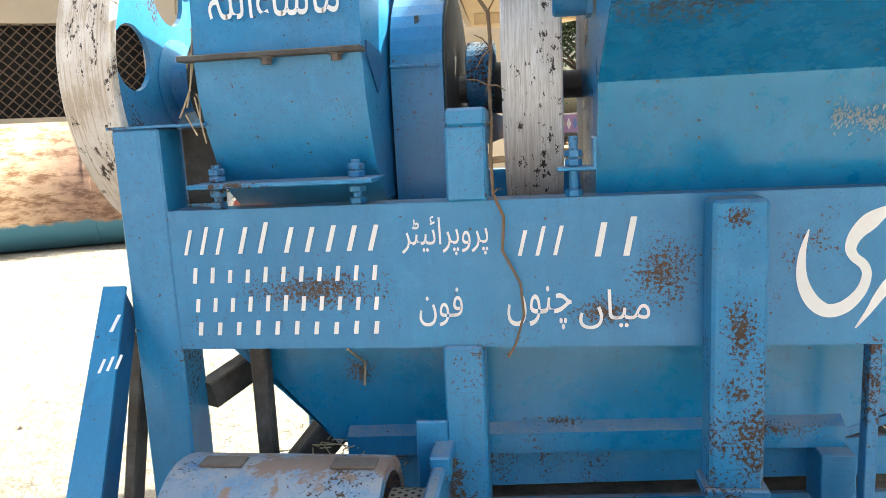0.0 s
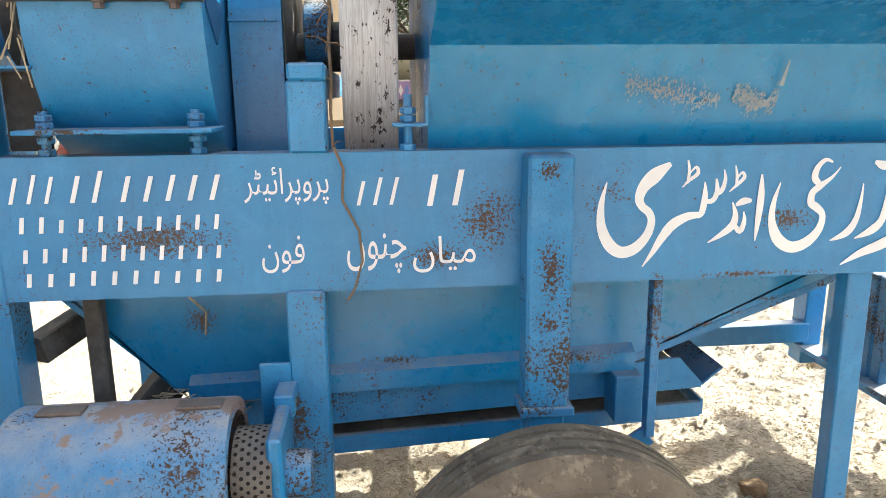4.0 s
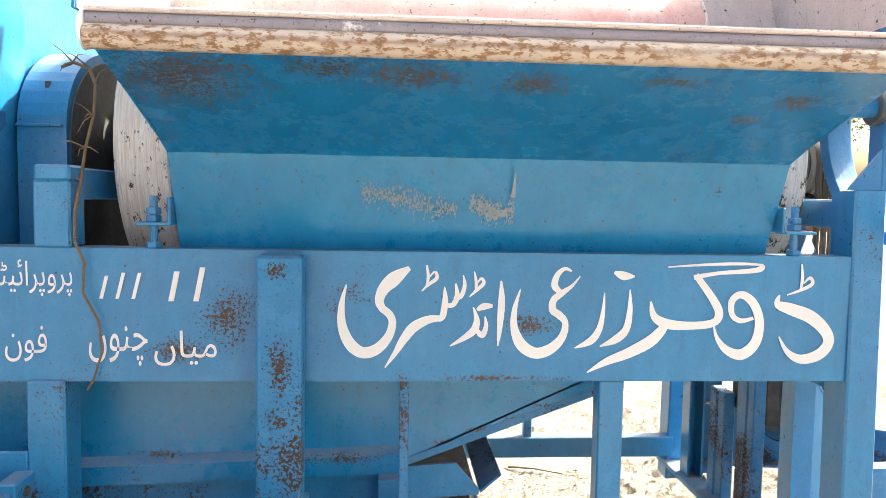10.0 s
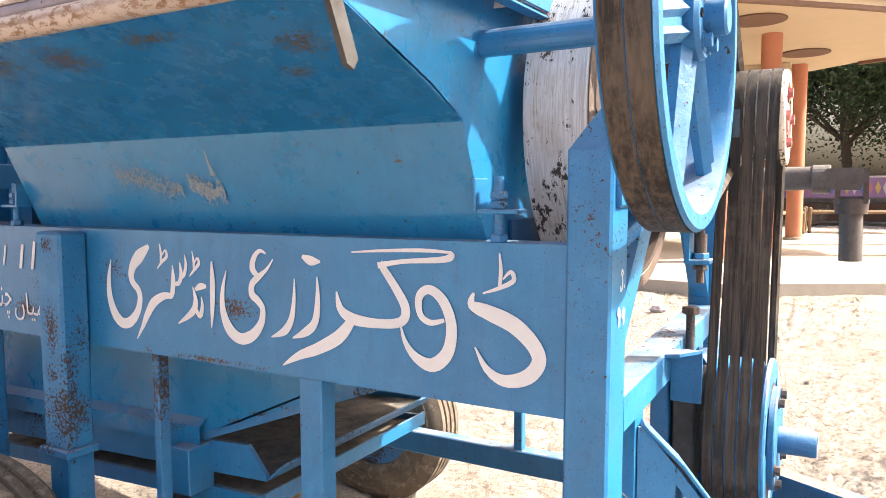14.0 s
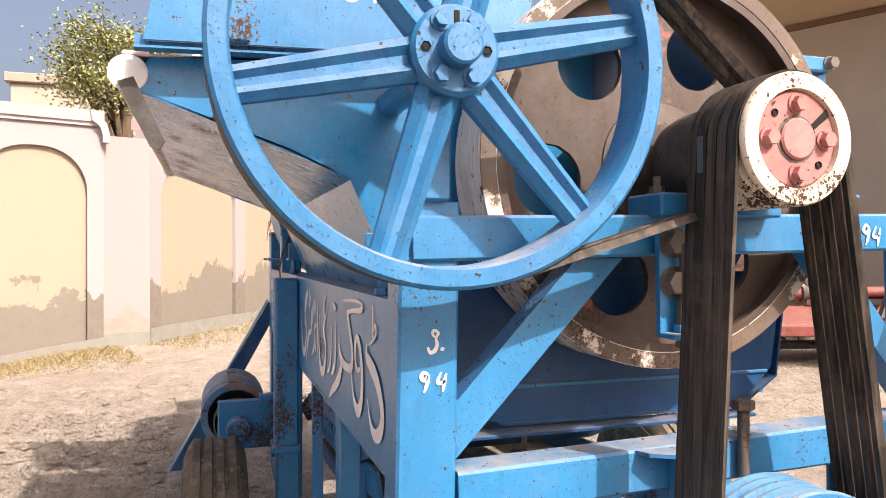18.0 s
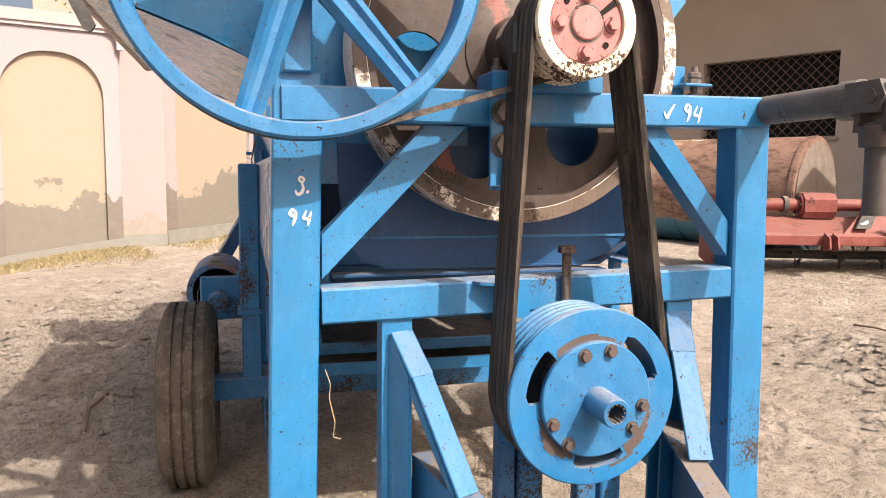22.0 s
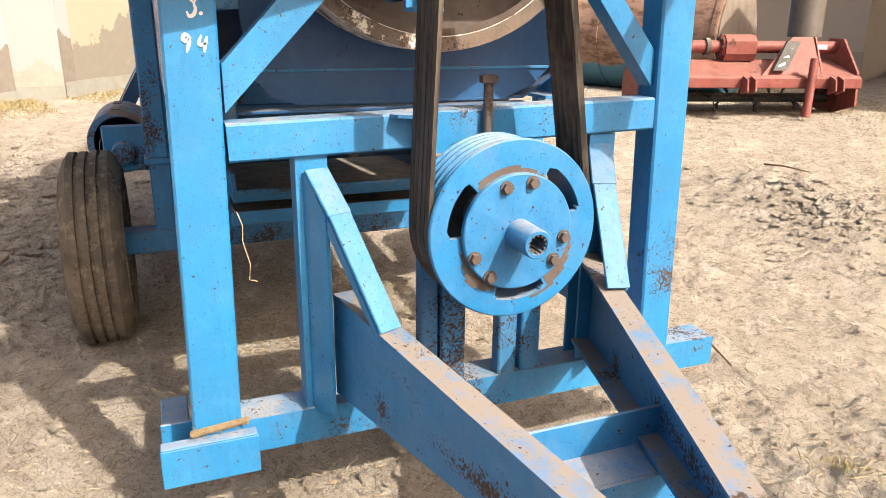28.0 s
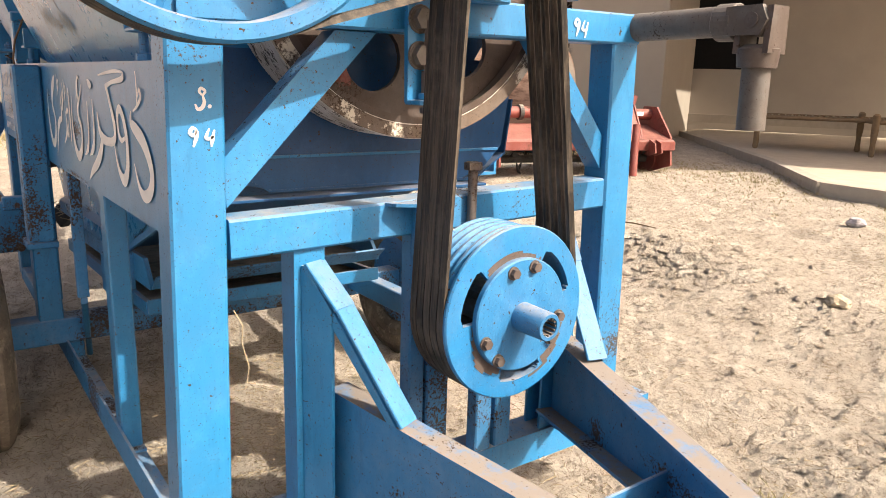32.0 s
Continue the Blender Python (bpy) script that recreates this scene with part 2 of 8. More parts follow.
def rim_white(name, stain, chipped):
    """White paint on a turned rim: fine rings of wear, brown stains, chips."""
    m, nt, b = nodes_of(name, 0.6)
    p = where(nt)
    rings = tex_noise(nt, 5.0, 5, 0.7, stretched(nt, p, 34, 1.1, 1.1))
    col = mix(nt, ramp(nt, rings, 0.44, 0.58), (0.56, 0.51, 0.48), (0.80, 0.77, 0.76))
    brown = ramp(nt, mul(nt, rings, mul(nt, tex_noise(nt, 3.2, 6, 0.65, p), 0.9), 'ADD'), 1.02 - stain, 1.14 - stain)
    col = mix(nt, mul(nt, brown, 0.75), col, (0.30, 0.22, 0.14))
    chip = ramp(nt, mul(nt, tex_noise(nt, 46, 6, 0.75, stretched(nt, p, 1, 0.5, 0.5)), mul(nt, tex_noise(nt, 4.0, 4, 0.6, p), 0.45), 'ADD'), 0.85 - 0.06 * chipped, 0.868 - 0.06 * chipped)
    col = mix(nt, chip, col, (0.055, 0.038, 0.030))
    nt.links.new(col, b.inputs["Base Color"])
    bump(nt, b, mul(nt, rings, mul(nt, chip, -0.6), 'ADD'), 0.4, 0.002)
    return m


M_RIMW = rim_white("white_rim_worn", 0.03, 1.0)
M_RIMM = rim_white("white_rim_scuffed", 0.03, 0.35)
M_RIMS = rim_white("white_rim_stained", 0.13, 0.1)


def cream_edge():
    """Cream paint with a rusted seam running along it."""
    m, nt, b = nodes_of("cream_rolled_edge", 0.45)
    p = where(nt)
    sep = nt.nodes.new("ShaderNodeSeparateXYZ")
    nt.links.new(p, sep.inputs[0])
    off = mul(nt, mul(nt, tex_noise(nt, 20, 6, 0.7, stretched(nt, p, 0.5, 1, 1)), 0.03), sep.outputs["Z"], 'ADD')
    seam = mul(nt, ramp(nt, off, 1.670, 1.6755), ramp(nt, off, 1.684, 1.678))
    where_rust = ramp(nt, tex_noise(nt, 2.3, 4, 0.6, stretched(nt, p, 1, 0, 0)), 0.36, 0.48)
    speck = ramp(nt, tex_noise(nt, 90, 5, 0.75, stretched(nt, p, 0.5, 1, 1)), 0.50, 0.56)
    col = mix(nt, tex_noise(nt, 6, 5, 0.6, p), (0.50, 0.43, 0.37), (0.46, 0.37, 0.325))
    col = mix(nt, mul(nt, speck, where_rust), col, (0.22, 0.12, 0.06))
    col = mix(nt, mul(nt, seam, mul(nt, where_rust, 0.6), 'MULTIPLY'), col, (0.20, 0.10, 0.05))
    nt.links.new(col, b.inputs["Base Color"])
    return m


M_EDGE = cream_edge()
M_LILAC = paint("grey_lilac_paint", (0.27, 0.235, 0.275), (0.22, 0.19, 0.23), 0.3, 0.0, 0.25, 0.4, (0.66, 0.62, 0.64), settle=0.3)
M_PALE = paint("pale_pink_lining", (0.60, 0.52, 0.50), (0.56, 0.46, 0.45), 0.3, 0.0, 0.2, 0.5, settle=0.1)
M_MAROON = paint("maroon_paint", (0.20, 0.028, 0.040), (0.15, 0.024, 0.034), 0.4, 0.0, 0.2, 0.4, settle=0.2)
M_TRAY = paint("faded_pink_tray", (0.56, 0.48, 0.465), (0.44, 0.19, 0.20), 0.3, 0.0, 0.3, 0.45, settle=0.1)
M_FANTOP = paint("blue_enamel_fan_panel", BLUE, BLUE_D, 0.6, 0.0, 0.2, 0.42, None, (1.93, 0.34))


def plain(name, color, rough=0.7, var=0.25, scale=30.0, bumpy=0.2, dist=0.002, second=None):
    m, nt, b = nodes_of(name, rough)
    p = where(nt)
    f = tex_noise(nt, scale, 8, 0.65, p)
    g = tex_noise(nt, scale * 0.12, 5, 0.6, p)
    d = second or tuple(c * (1 - var) for c in color)
    col = mix(nt, ramp(nt, f, 0.3, 0.7), color, d)
    col = mix(nt, mul(nt, ramp(nt, g, 0.35, 0.7), 0.5), col, tuple(c * (1 - var * 0.7) for c in color))
    nt.links.new(col, b.inputs["Base Color"])
    bump(nt, b, f, bumpy, dist)
    return m


def belt_rubber():
    """Perished rubber: brown dusty streaks along the run."""
    m, nt, b = nodes_of("black_rubber_belt", 0.7)
    p = where(nt)
    run = tex_noise(nt, 30, 7, 0.72, stretched(nt, p, 3.0, 1.6, 0.10))
    col = mix(nt, ramp(nt, run, 0.44, 0.60), (0.020, 0.017, 0.015), (0.085, 0.064, 0.050))
    col = mix(nt, mul(nt, ramp(nt, tex_noise(nt, 5, 6, 0.7, p), 0.5, 0.62), 0.5), col, (0.13, 0.105, 0.085))
    nt.links.new(col, b.inputs["Base Color"])
    bump(nt, b, run, 0.4, 0.002)
    return m


M_RUBBER = belt_rubber()
M_LABEL = plain("faded_belt_print", (0.10, 0.14, 0.17), 0.7, 0.4, 160, 0.1)
def tyre_rubber():
    """Sun-cracked rubber with dried mud in the low places."""
    m, nt, b = nodes_of("dusty_tyre_rubber", 0.88)
    p = where(nt)
    col = mix(nt, ramp(nt, tex_noise(nt, 7, 8, 0.7, p), 0.38, 0.62), (0.085, 0.070, 0.056), (0.165, 0.135, 0.105))
    mud = ramp(nt, tex_noise(nt, 21, 9, 0.75, p), 0.53, 0.60)
    col = mix(nt, mul(nt, mud, 0.65), col, (0.27, 0.22, 0.17))
    split = ramp(nt, tex_noise(nt, 62, 7, 0.8, p), 0.58, 0.63)
    col = mix(nt, mul(nt, split, 0.75), col, (0.035, 0.028, 0.022))
    nt.links.new(col, b.inputs["Base Color"])
    bump(nt, b, mul(nt, mud, mul(nt, split, -1.0), 'ADD'), 0.5, 0.004)
    return m


M_TYRE = tyre_rubber()
M_WTEXT = plain("white_lettering", (0.70, 0.71, 0.73), 0.55, 0.10, 40, 0.1)
M_STRAW = plain("dry_straw", (0.42, 0.34, 0.23), 0.9, 0.4, 25)
M_ROPE_OLD = plain("old_frayed_rope", (0.30, 0.225, 0.135), 0.95, 0.45, 70, 0.5)
M_WOODY = plain("dry_vine_stem", (0.20, 0.135, 0.085), 0.9, 0.4, 40)
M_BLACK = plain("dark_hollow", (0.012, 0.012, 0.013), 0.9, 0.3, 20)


# ---- mesh helpers ----
def link_mesh(name, bm, mat, smooth=False):
    me = bpy.data.meshes.new(name)
    bmesh.ops.recalc_face_normals(bm, faces=bm.faces)
    bm.to_mesh(me)
    bm.free()
    for mm in (mat if isinstance(mat, (list, tuple)) else [mat]):
        me.materials.append(mm)
    if smooth:
        me.shade_smooth()
        try:
            me.set_sharp_from_angle(angle=radians(38))
        except AttributeError:
            pass
    return new(name, me)


def part(name, bm, mat, parent, label="", smooth=False):
    ob = link_mesh(name, bm, mat, smooth)
    ob.parent = parent
    if label:
        tagged(ob, label)
    return ob


def empty_thing(name, label, category, at=(0, 0, 0), group="", kind=""):
    e = new(name)
    e.location = at
    e.empty_display_size = 0.1
    return tagged(e, label, category, group, kind)


def add_box(bm, x0, x1, y0, y1, z0, z1, bev=0.004):
    c = Vector(((x0 + x1) / 2, (y0 + y1) / 2, (z0 + z1) / 2))
    r = bmesh.ops.create_cube(bm, size=1.0, matrix=Matrix.Translation(c) @ Matrix.Diagonal((abs(x1 - x0), abs(y1 - y0), abs(z1 - z0), 1)))
    if bev:
        es = list({e for v in r['verts'] for e in v.link_edges})
        bmesh.ops.bevel(bm, geom=es, offset=bev, segments=1, affect='EDGES')
    return bm


def box(x0, x1, y0, y1, z0, z1, bev=0.004):
    return add_box(bmesh.new(), x0, x1, y0, y1, z0, z1, bev)


def frame_axes(p, q, up=(0, 0, 1)):
    p, q = Vector(p), Vector(q)
    d = (q - p).normalized()
    s = d.cross(Vector(up))
    if s.length < 1e-4:
        s = d.cross(Vector((0, 1, 0)))
    s.normalize()
    u = s.cross(d).normalized()
    return p, q, d, s, u


def add_prism(bm, profile, p, q, up=(0, 0, 1), q_scale=1.0):
    """Profile (side, up) swept from p to q."""
    p, q, d, s, u = frame_axes(p, q, up)
    n = len(profile)
    a = [bm.verts.new(p + s * x + u * y) for x, y in profile]
    b = [bm.verts.new(q + s * x * q_scale + u * y * q_scale) for x, y in profile]
    for i in range(n):
        bm.faces.new((a[i], a[(i + 1) % n], b[(i + 1) % n], b[i]))
    bm.faces.new(a[::-1])
    bm.faces.new(b)
    return bm


def prism(profile, p, q, up=(0, 0, 1), q_scale=1.0):
    return add_prism(bmesh.new(), profile, p, q, up, q_scale)


def chan(w, h, t=0.008, flip=1):
    """Channel section: web at side 0, flanges to side w*flip, centred on height."""
    f = flip
    return [(0, -h / 2), (w * f, -h / 2), (w * f, -h / 2 + t), (t * f, -h / 2 + t), (t * f, h / 2 - t), (w * f, h / 2 - t), (w * f, h / 2), (0, h / 2)]


def rect(w, h, b=0.004):
    w, h = w / 2, h / 2
    return [(-w + b, -h), (w - b, -h), (w, -h + b), (w, h - b), (w - b, h), (-w + b, h), (-w, h - b), (-w, -h + b)]


def bar(p, q, w, h, up=(0, 0, 1), b=0.004):
    return prism(rect(w, h, b), p, q, up)


def circle(r, n=24):
    return [(r * math.cos(2 * math.pi * i / n), r * math.sin(2 * math.pi * i / n)) for i in range(n)]


def rod(p, q, r, n=20, r2=None):
    return prism(circle(r, n), p, q, q_scale=(r2 / r if r2 else 1.0))


def add_lathe(bm, prof, centre, axis='x', n=48, closed=True):
    """prof: (radius, along) pairs turned about the axis through centre."""
    cx, cy, cz = centre
    rings = []
    for r, a in prof:
        ring = []
        for i in range(n):
            th = 2 * math.pi * i / n
            c, s = r * math.cos(th), r * math.sin(th)
            ring.append(bm.verts.new({'x': (cx + a, cy + c, cz + s), 'y': (cx + c, cy + a, cz + s), 'z': (cx + c, cy + s, cz + a)}[axis]))
        rings.append(ring)
    m = len(rings)
    for k in range(m if closed else m - 1):
        r0, r1 = rings[k], rings[(k + 1) % m]
        for i in range(n):
            bm.faces.new((r0[i], r0[(i + 1) % n], r1[(i + 1) % n], r1[i]))
    return bm


def lathe(prof, centre, axis='x', n=48, closed=True):
    return add_lathe(bmesh.new(), prof, centre, axis, n, closed)


def disc(r, x0, x1, centre, n=40, axis='x', bev=0.003):
    bm = bmesh.new()
    prof = [(r - bev, x0), (r, x0 + bev), (r, x1 - bev), (r - bev, x1)]
    add_lathe(bm, prof, centre, axis, n, closed=False)
    bm.verts.ensure_lookup_table()
    bm.faces.new([bm.verts[i] for i in range(n)])
    bm.faces.new([bm.verts[3 * n + i] for i in range(n)])
    return bm


def hexbolt(p, d, r=0.011, h=0.009, stud=0.0):
    """A hex head on a washer at p, pointing along d; stud: thread length past it."""
    p, d = Vector(p), Vector(d).normalized()
    bm = bmesh.new()
    up = (0, 0, 1) if abs(d.z) < 0.9 else (0, 1, 0)
    add_prism(bm, circle(r * 1.5, 16), p, p + d * 0.003, up)
    add_prism(bm, circle(r * 1.13, 6), p + d * 0.003, p + d * (0.003 + h), up)
    if stud:
        add_prism(bm, circle(r * 0.6, 10), p + d * h, p + d * (h + stud), up)
    return bm


def plate(pts, thick, axis):
    """Flat plate from outline points (3D) with a thickness vector."""
    bm = bmesh.new()
    v = Vector(axis) * thick
    a = [bm.verts.new(Vector(p)) for p in pts]
    b = [bm.verts.new(Vector(p) + v) for p in pts]
    n = len(pts)
    for i in range(n):
        bm.faces.new((a[i], a[(i + 1) % n], b[(i + 1) % n], b[i]))
    bm.faces.new(a[::-1])
    bm.faces.new(b)
    return bm


def sheet(sections, thick=0.004):
    """A bent sheet: list of sections (lists of points), joined in strips, with thickness along normals."""
    bm = bmesh.new()
    rows = [[bm.verts.new(Vector(p)) for p in s] for s in sections]
    for r0, r1 in zip(rows, rows[1:]):
        for i in range(len(r0) - 1):
            bm.faces.new((r0[i], r0[i + 1], r1[i + 1], r1[i]))
    bm.normal_update()
    bmesh.ops.solidify(bm, geom=list(bm.faces), thickness=thick)
    return bm


def curve_tube(pts, r, n=8, taper=1.0):
    bm = bmesh.new()
    pts = [Vector(p) for p in pts]
    rings = []
    for k, p in enumerate(pts):
        d = (pts[min(k + 1, len(pts) - 1)] - pts[max(k - 1, 0)]).normalized()
        s = d.cross(Vector((0.3, 0.2, 1))).normalized()
        u = s.cross(d).normalized()
        rr = r * (1 + (taper - 1) * k / (len(pts) - 1))
        rings.append([bm.verts.new(p + (s * math.cos(2 * math.pi * i / n) + u * math.sin(2 * math.pi * i / n)) * rr) for i in range(n)])
    for r0, r1 in zip(rings, rings[1:]):
        for i in range(n):
            bm.faces.new((r0[i], r0[(i + 1) % n], r1[(i + 1) % n], r1[i]))
    bm.faces.new(rings[0][::-1])
    bm.faces.new(rings[-1])
    return bm


# ---- ground ----
def smooth01(x):
    x = max(0.0, min(1.0, x))
    return x * x * (3 - 2 * x)


def ground_z(x, y):
    near = -0.03 + 0.20 * smooth01(x / 1.15)
    dist = math.hypot(x + 0.3, y - 0.5)
    far = 0.40 * smooth01((dist - 1.5) / 4.5)
    far -= 0.14 * smooth01((-x - 3.0) / 4.0) * smooth01((2.0 - y) / 2.5)
    far -= 0.34 * smooth01((-1.4 - y) / 2.6) * smooth01((-x - 3.6) / 3.0)
    return max(near, far) if dist > 2.5 else near + (far - near) * max(0.0, (dist - 1.0) / 1.5) * (1 if far > near else 0)


HOLE = (1.14, 0.855)


def ground_height(x, y):
    v = Vector((x, y, 0.0))
    n = 0.026 * noise.noise(v * 1.7) + 0.016 * noise.noise(v * 4.9 + Vector((7, 0, 1)))
    # trampled crust: flat scales with torn edges
    w = v + 0.05 * Vector((noise.noise(v * 9.0), noise.noise(v * 9.0 + Vector((5, 1, 0))), 0.0))
    r = noise.noise(w * 12.0 + Vector((0, 3, 4)))
    torn = smooth01((noise.noise(v * 0.9 + Vector((3, 1, 2))) + 0.25) / 0.4)
    n += (0.005 + 0.010 * torn) * smooth01((r + 0.10) / 0.20) + 0.008 * noise.noise(w * 27.0) + 0.006 * noise.noise(w * 52.0)
    u = Vector((0.8 * w.x + 0.6 * w.y, 2.2 * (0.8 * w.y - 0.6 * w.x), 0.0))
    n -= 0.011 * max(0.0, 1.0 - 7.0 * abs(noise.noise(u * 7.5 + Vector((1, 4, 7))))) * smooth01((noise.noise(v * 2.3 + Vector((8, 2, 0))) + 0.15) / 0.3)
    n -= 0.014 * torn * max(0.0, noise.noise(v * 7.3 + Vector((2, 9, 5))) - 0.22)
    m = 0.15 * math.exp(-(((x + 1.55) / 0.80) ** 2 + ((y - 3.45) / 0.42) ** 2))
    hx, hy = x - HOLE[0], y - HOLE[1]
    r = math.hypot(hx, hy) + 0.016 * noise.noise(v * 14.0)
    side = smooth01((0.6 * hx + 0.8 * hy + 0.02) / 0.05)
    hole = 0.026 * side * (smooth01((r - 0.112) / 0.012) - smooth01((r - 0.138) / 0.012))
    m += 0.018 * side * math.exp(-((r - 0.215) / 0.05) ** 2)
    hole += 0.022 * math.exp(-(((x - 1.09) / 0.08) ** 2 + ((y - 1.0) / 0.02) ** 2))
    return ground_z(x, y) + n + m - hole


def build_ground():
    m, nt, b = nodes_of("dry_earth", 0.97)
    p = where(nt)
    a = tex_noise(nt, 0.8, 6, 0.6, p)
    c = tex_noise(nt, 6, 11, 0.74, p)
    f = tex_noise(nt, 34, 9, 0.80, p)
    g = tex_noise(nt, 150, 6, 0.75, p)
    col = mix(nt, ramp(nt, a, 0.3, 0.7), (0.60, 0.53, 0.46), (0.53, 0.463, 0.397))
    col = mix(nt, mul(nt, ramp(nt, c, 0.50, 0.60), 0.85), col, (0.72, 0.65, 0.575))
    col = mix(nt, mul(nt, ramp(nt, c, 0.45, 0.37), 0.60), col, (0.35, 0.285, 0.23))
    col = mix(nt, mul(nt, ramp(nt, f, 0.545, 0.61), 0.80), col, (0.27, 0.205, 0.15))
    col = mix(nt, mul(nt, ramp(nt, g, 0.565, 0.62), 0.85), col, (0.15, 0.10, 0.065))
    crumb = tex_noise(nt, 90, 5, 0.7, p)
    col = mix(nt, mul(nt, ramp(nt, crumb, 0.60, 0.66), 0.6), col, (0.76, 0.70, 0.63))
    # drying cracks, broken up
    wob = nt.nodes.new("ShaderNodeVectorMath")
    wob.operation = 'MULTIPLY_ADD'
    wn = nt.nodes.new("ShaderNodeTexNoise")
    wn.inputs["Scale"].default_value = 14
    nt.links.new(p, wn.inputs["Vector"])
    nt.links.new(wn.outputs["Color"], wob.inputs[0])
    wob.inputs[1].default_value = (0.11, 0.11, 0.11)
    nt.links.new(p, wob.inputs[2])
    vor = nt.nodes.new("ShaderNodeTexVoronoi")
    vor.feature = 'DISTANCE_TO_EDGE'
    vor.inputs["Scale"].default_value = 17
    nt.links.new(wob.outputs[0], vor.inputs["Vector"])
    crack = mul(nt, ramp(nt, vor.outputs["Distance"], 0.055, 0.015), ramp(nt, tex_noise(nt, 9, 6, 0.7, p), 0.47, 0.56))
    col = mix(nt, mul(nt, crack, 0.5), col, (0.17, 0.125, 0.09))
    nt.links.new(col, b.inputs["Base Color"])
    h = mul(nt, mul(nt, c, 0.8), mul(nt, f, 0.95), 'ADD')
    h = mul(nt, h, mul(nt, crack, -0.14), 'ADD')
    h = mul(nt, h, mul(nt, g, 0.55), 'ADD')
    bump(nt, b, h, 1.0, 0.05)
    fine = lambda a, b, d: [a + d * i for i in range(int(round((b - a) / d)))]
    xs = [-600, -200, -80, -40, -25, -18, -14, -11, -9, -7.8, -7.0, -6.4, -5.9, -5.5, -5.2, -4.95, -4.75] + fine(-4.6, -2.4, 0.034) + fine(-2.4, -0.2, 0.018) + fine(-0.2, 2.7, 0.012) + [2.75, 2.85, 3.0, 3.2, 3.6, 4.2, 5.5, 7, 10, 15, 25, 50, 150, 600]
    ys = [-600, -200, -60, -25, -12, -7, -5, -4, -3.2, -2.7, -2.4, -2.2] + fine(-2.0, -1.2, 0.034) + fine(-1.2, 0.4, 0.018) + fine(0.4, 2.6, 0.012) + fine(2.6, 5.0, 0.034) + [5.0, 5.2, 5.5, 5.9, 6.4, 7.0, 7.7, 8.6, 10, 12, 15, 20, 30, 60, 200, 600]
    nx = len(xs)
    vs = [(x, y, ground_height(x, y)) for y in ys for x in xs]
    fs = [(j * nx + i, j * nx + i + 1, (j + 1) * nx + i + 1, (j + 1) * nx + i) for j in range(len(ys) - 1) for i in range(nx - 1)]
    me = bpy.data.meshes.new("ground")
    me.from_pydata(vs, [], fs)
    me.polygons.foreach_set("use_smooth", [True] * len(me.polygons))
    me.materials.append(m)
    return tagged(new("ground", me), "dry pale trampled earth with dust and clods", "ground", kind="structure")


build_ground()

# ---- the threshing machine ----
T = empty_thing("threshing_machine", "chipped blue wheeled threshing machine with flywheels, belts and drawbar", "machine")
X_L, X_R = -2.69, -0.083
Y_N, Y_F = 0.0, 1.2
ZB_T, ZB_B = 1.264, 0.947
AX_Y, AX_Z = 0.583, 1.522     # main drum shaft


def leg(x0, x1, y0, y1, zb, zt, foot):
    """A square post whose foot is set off sideways from its head."""
    yc, xc = (y0 + y1) / 2, (x0 + x1) / 2
    return prism(rect(y1 - y0, x1 - x0, 0.005), (xc, yc + foot, zb), (xc, yc, zt), (1, 0, 0))


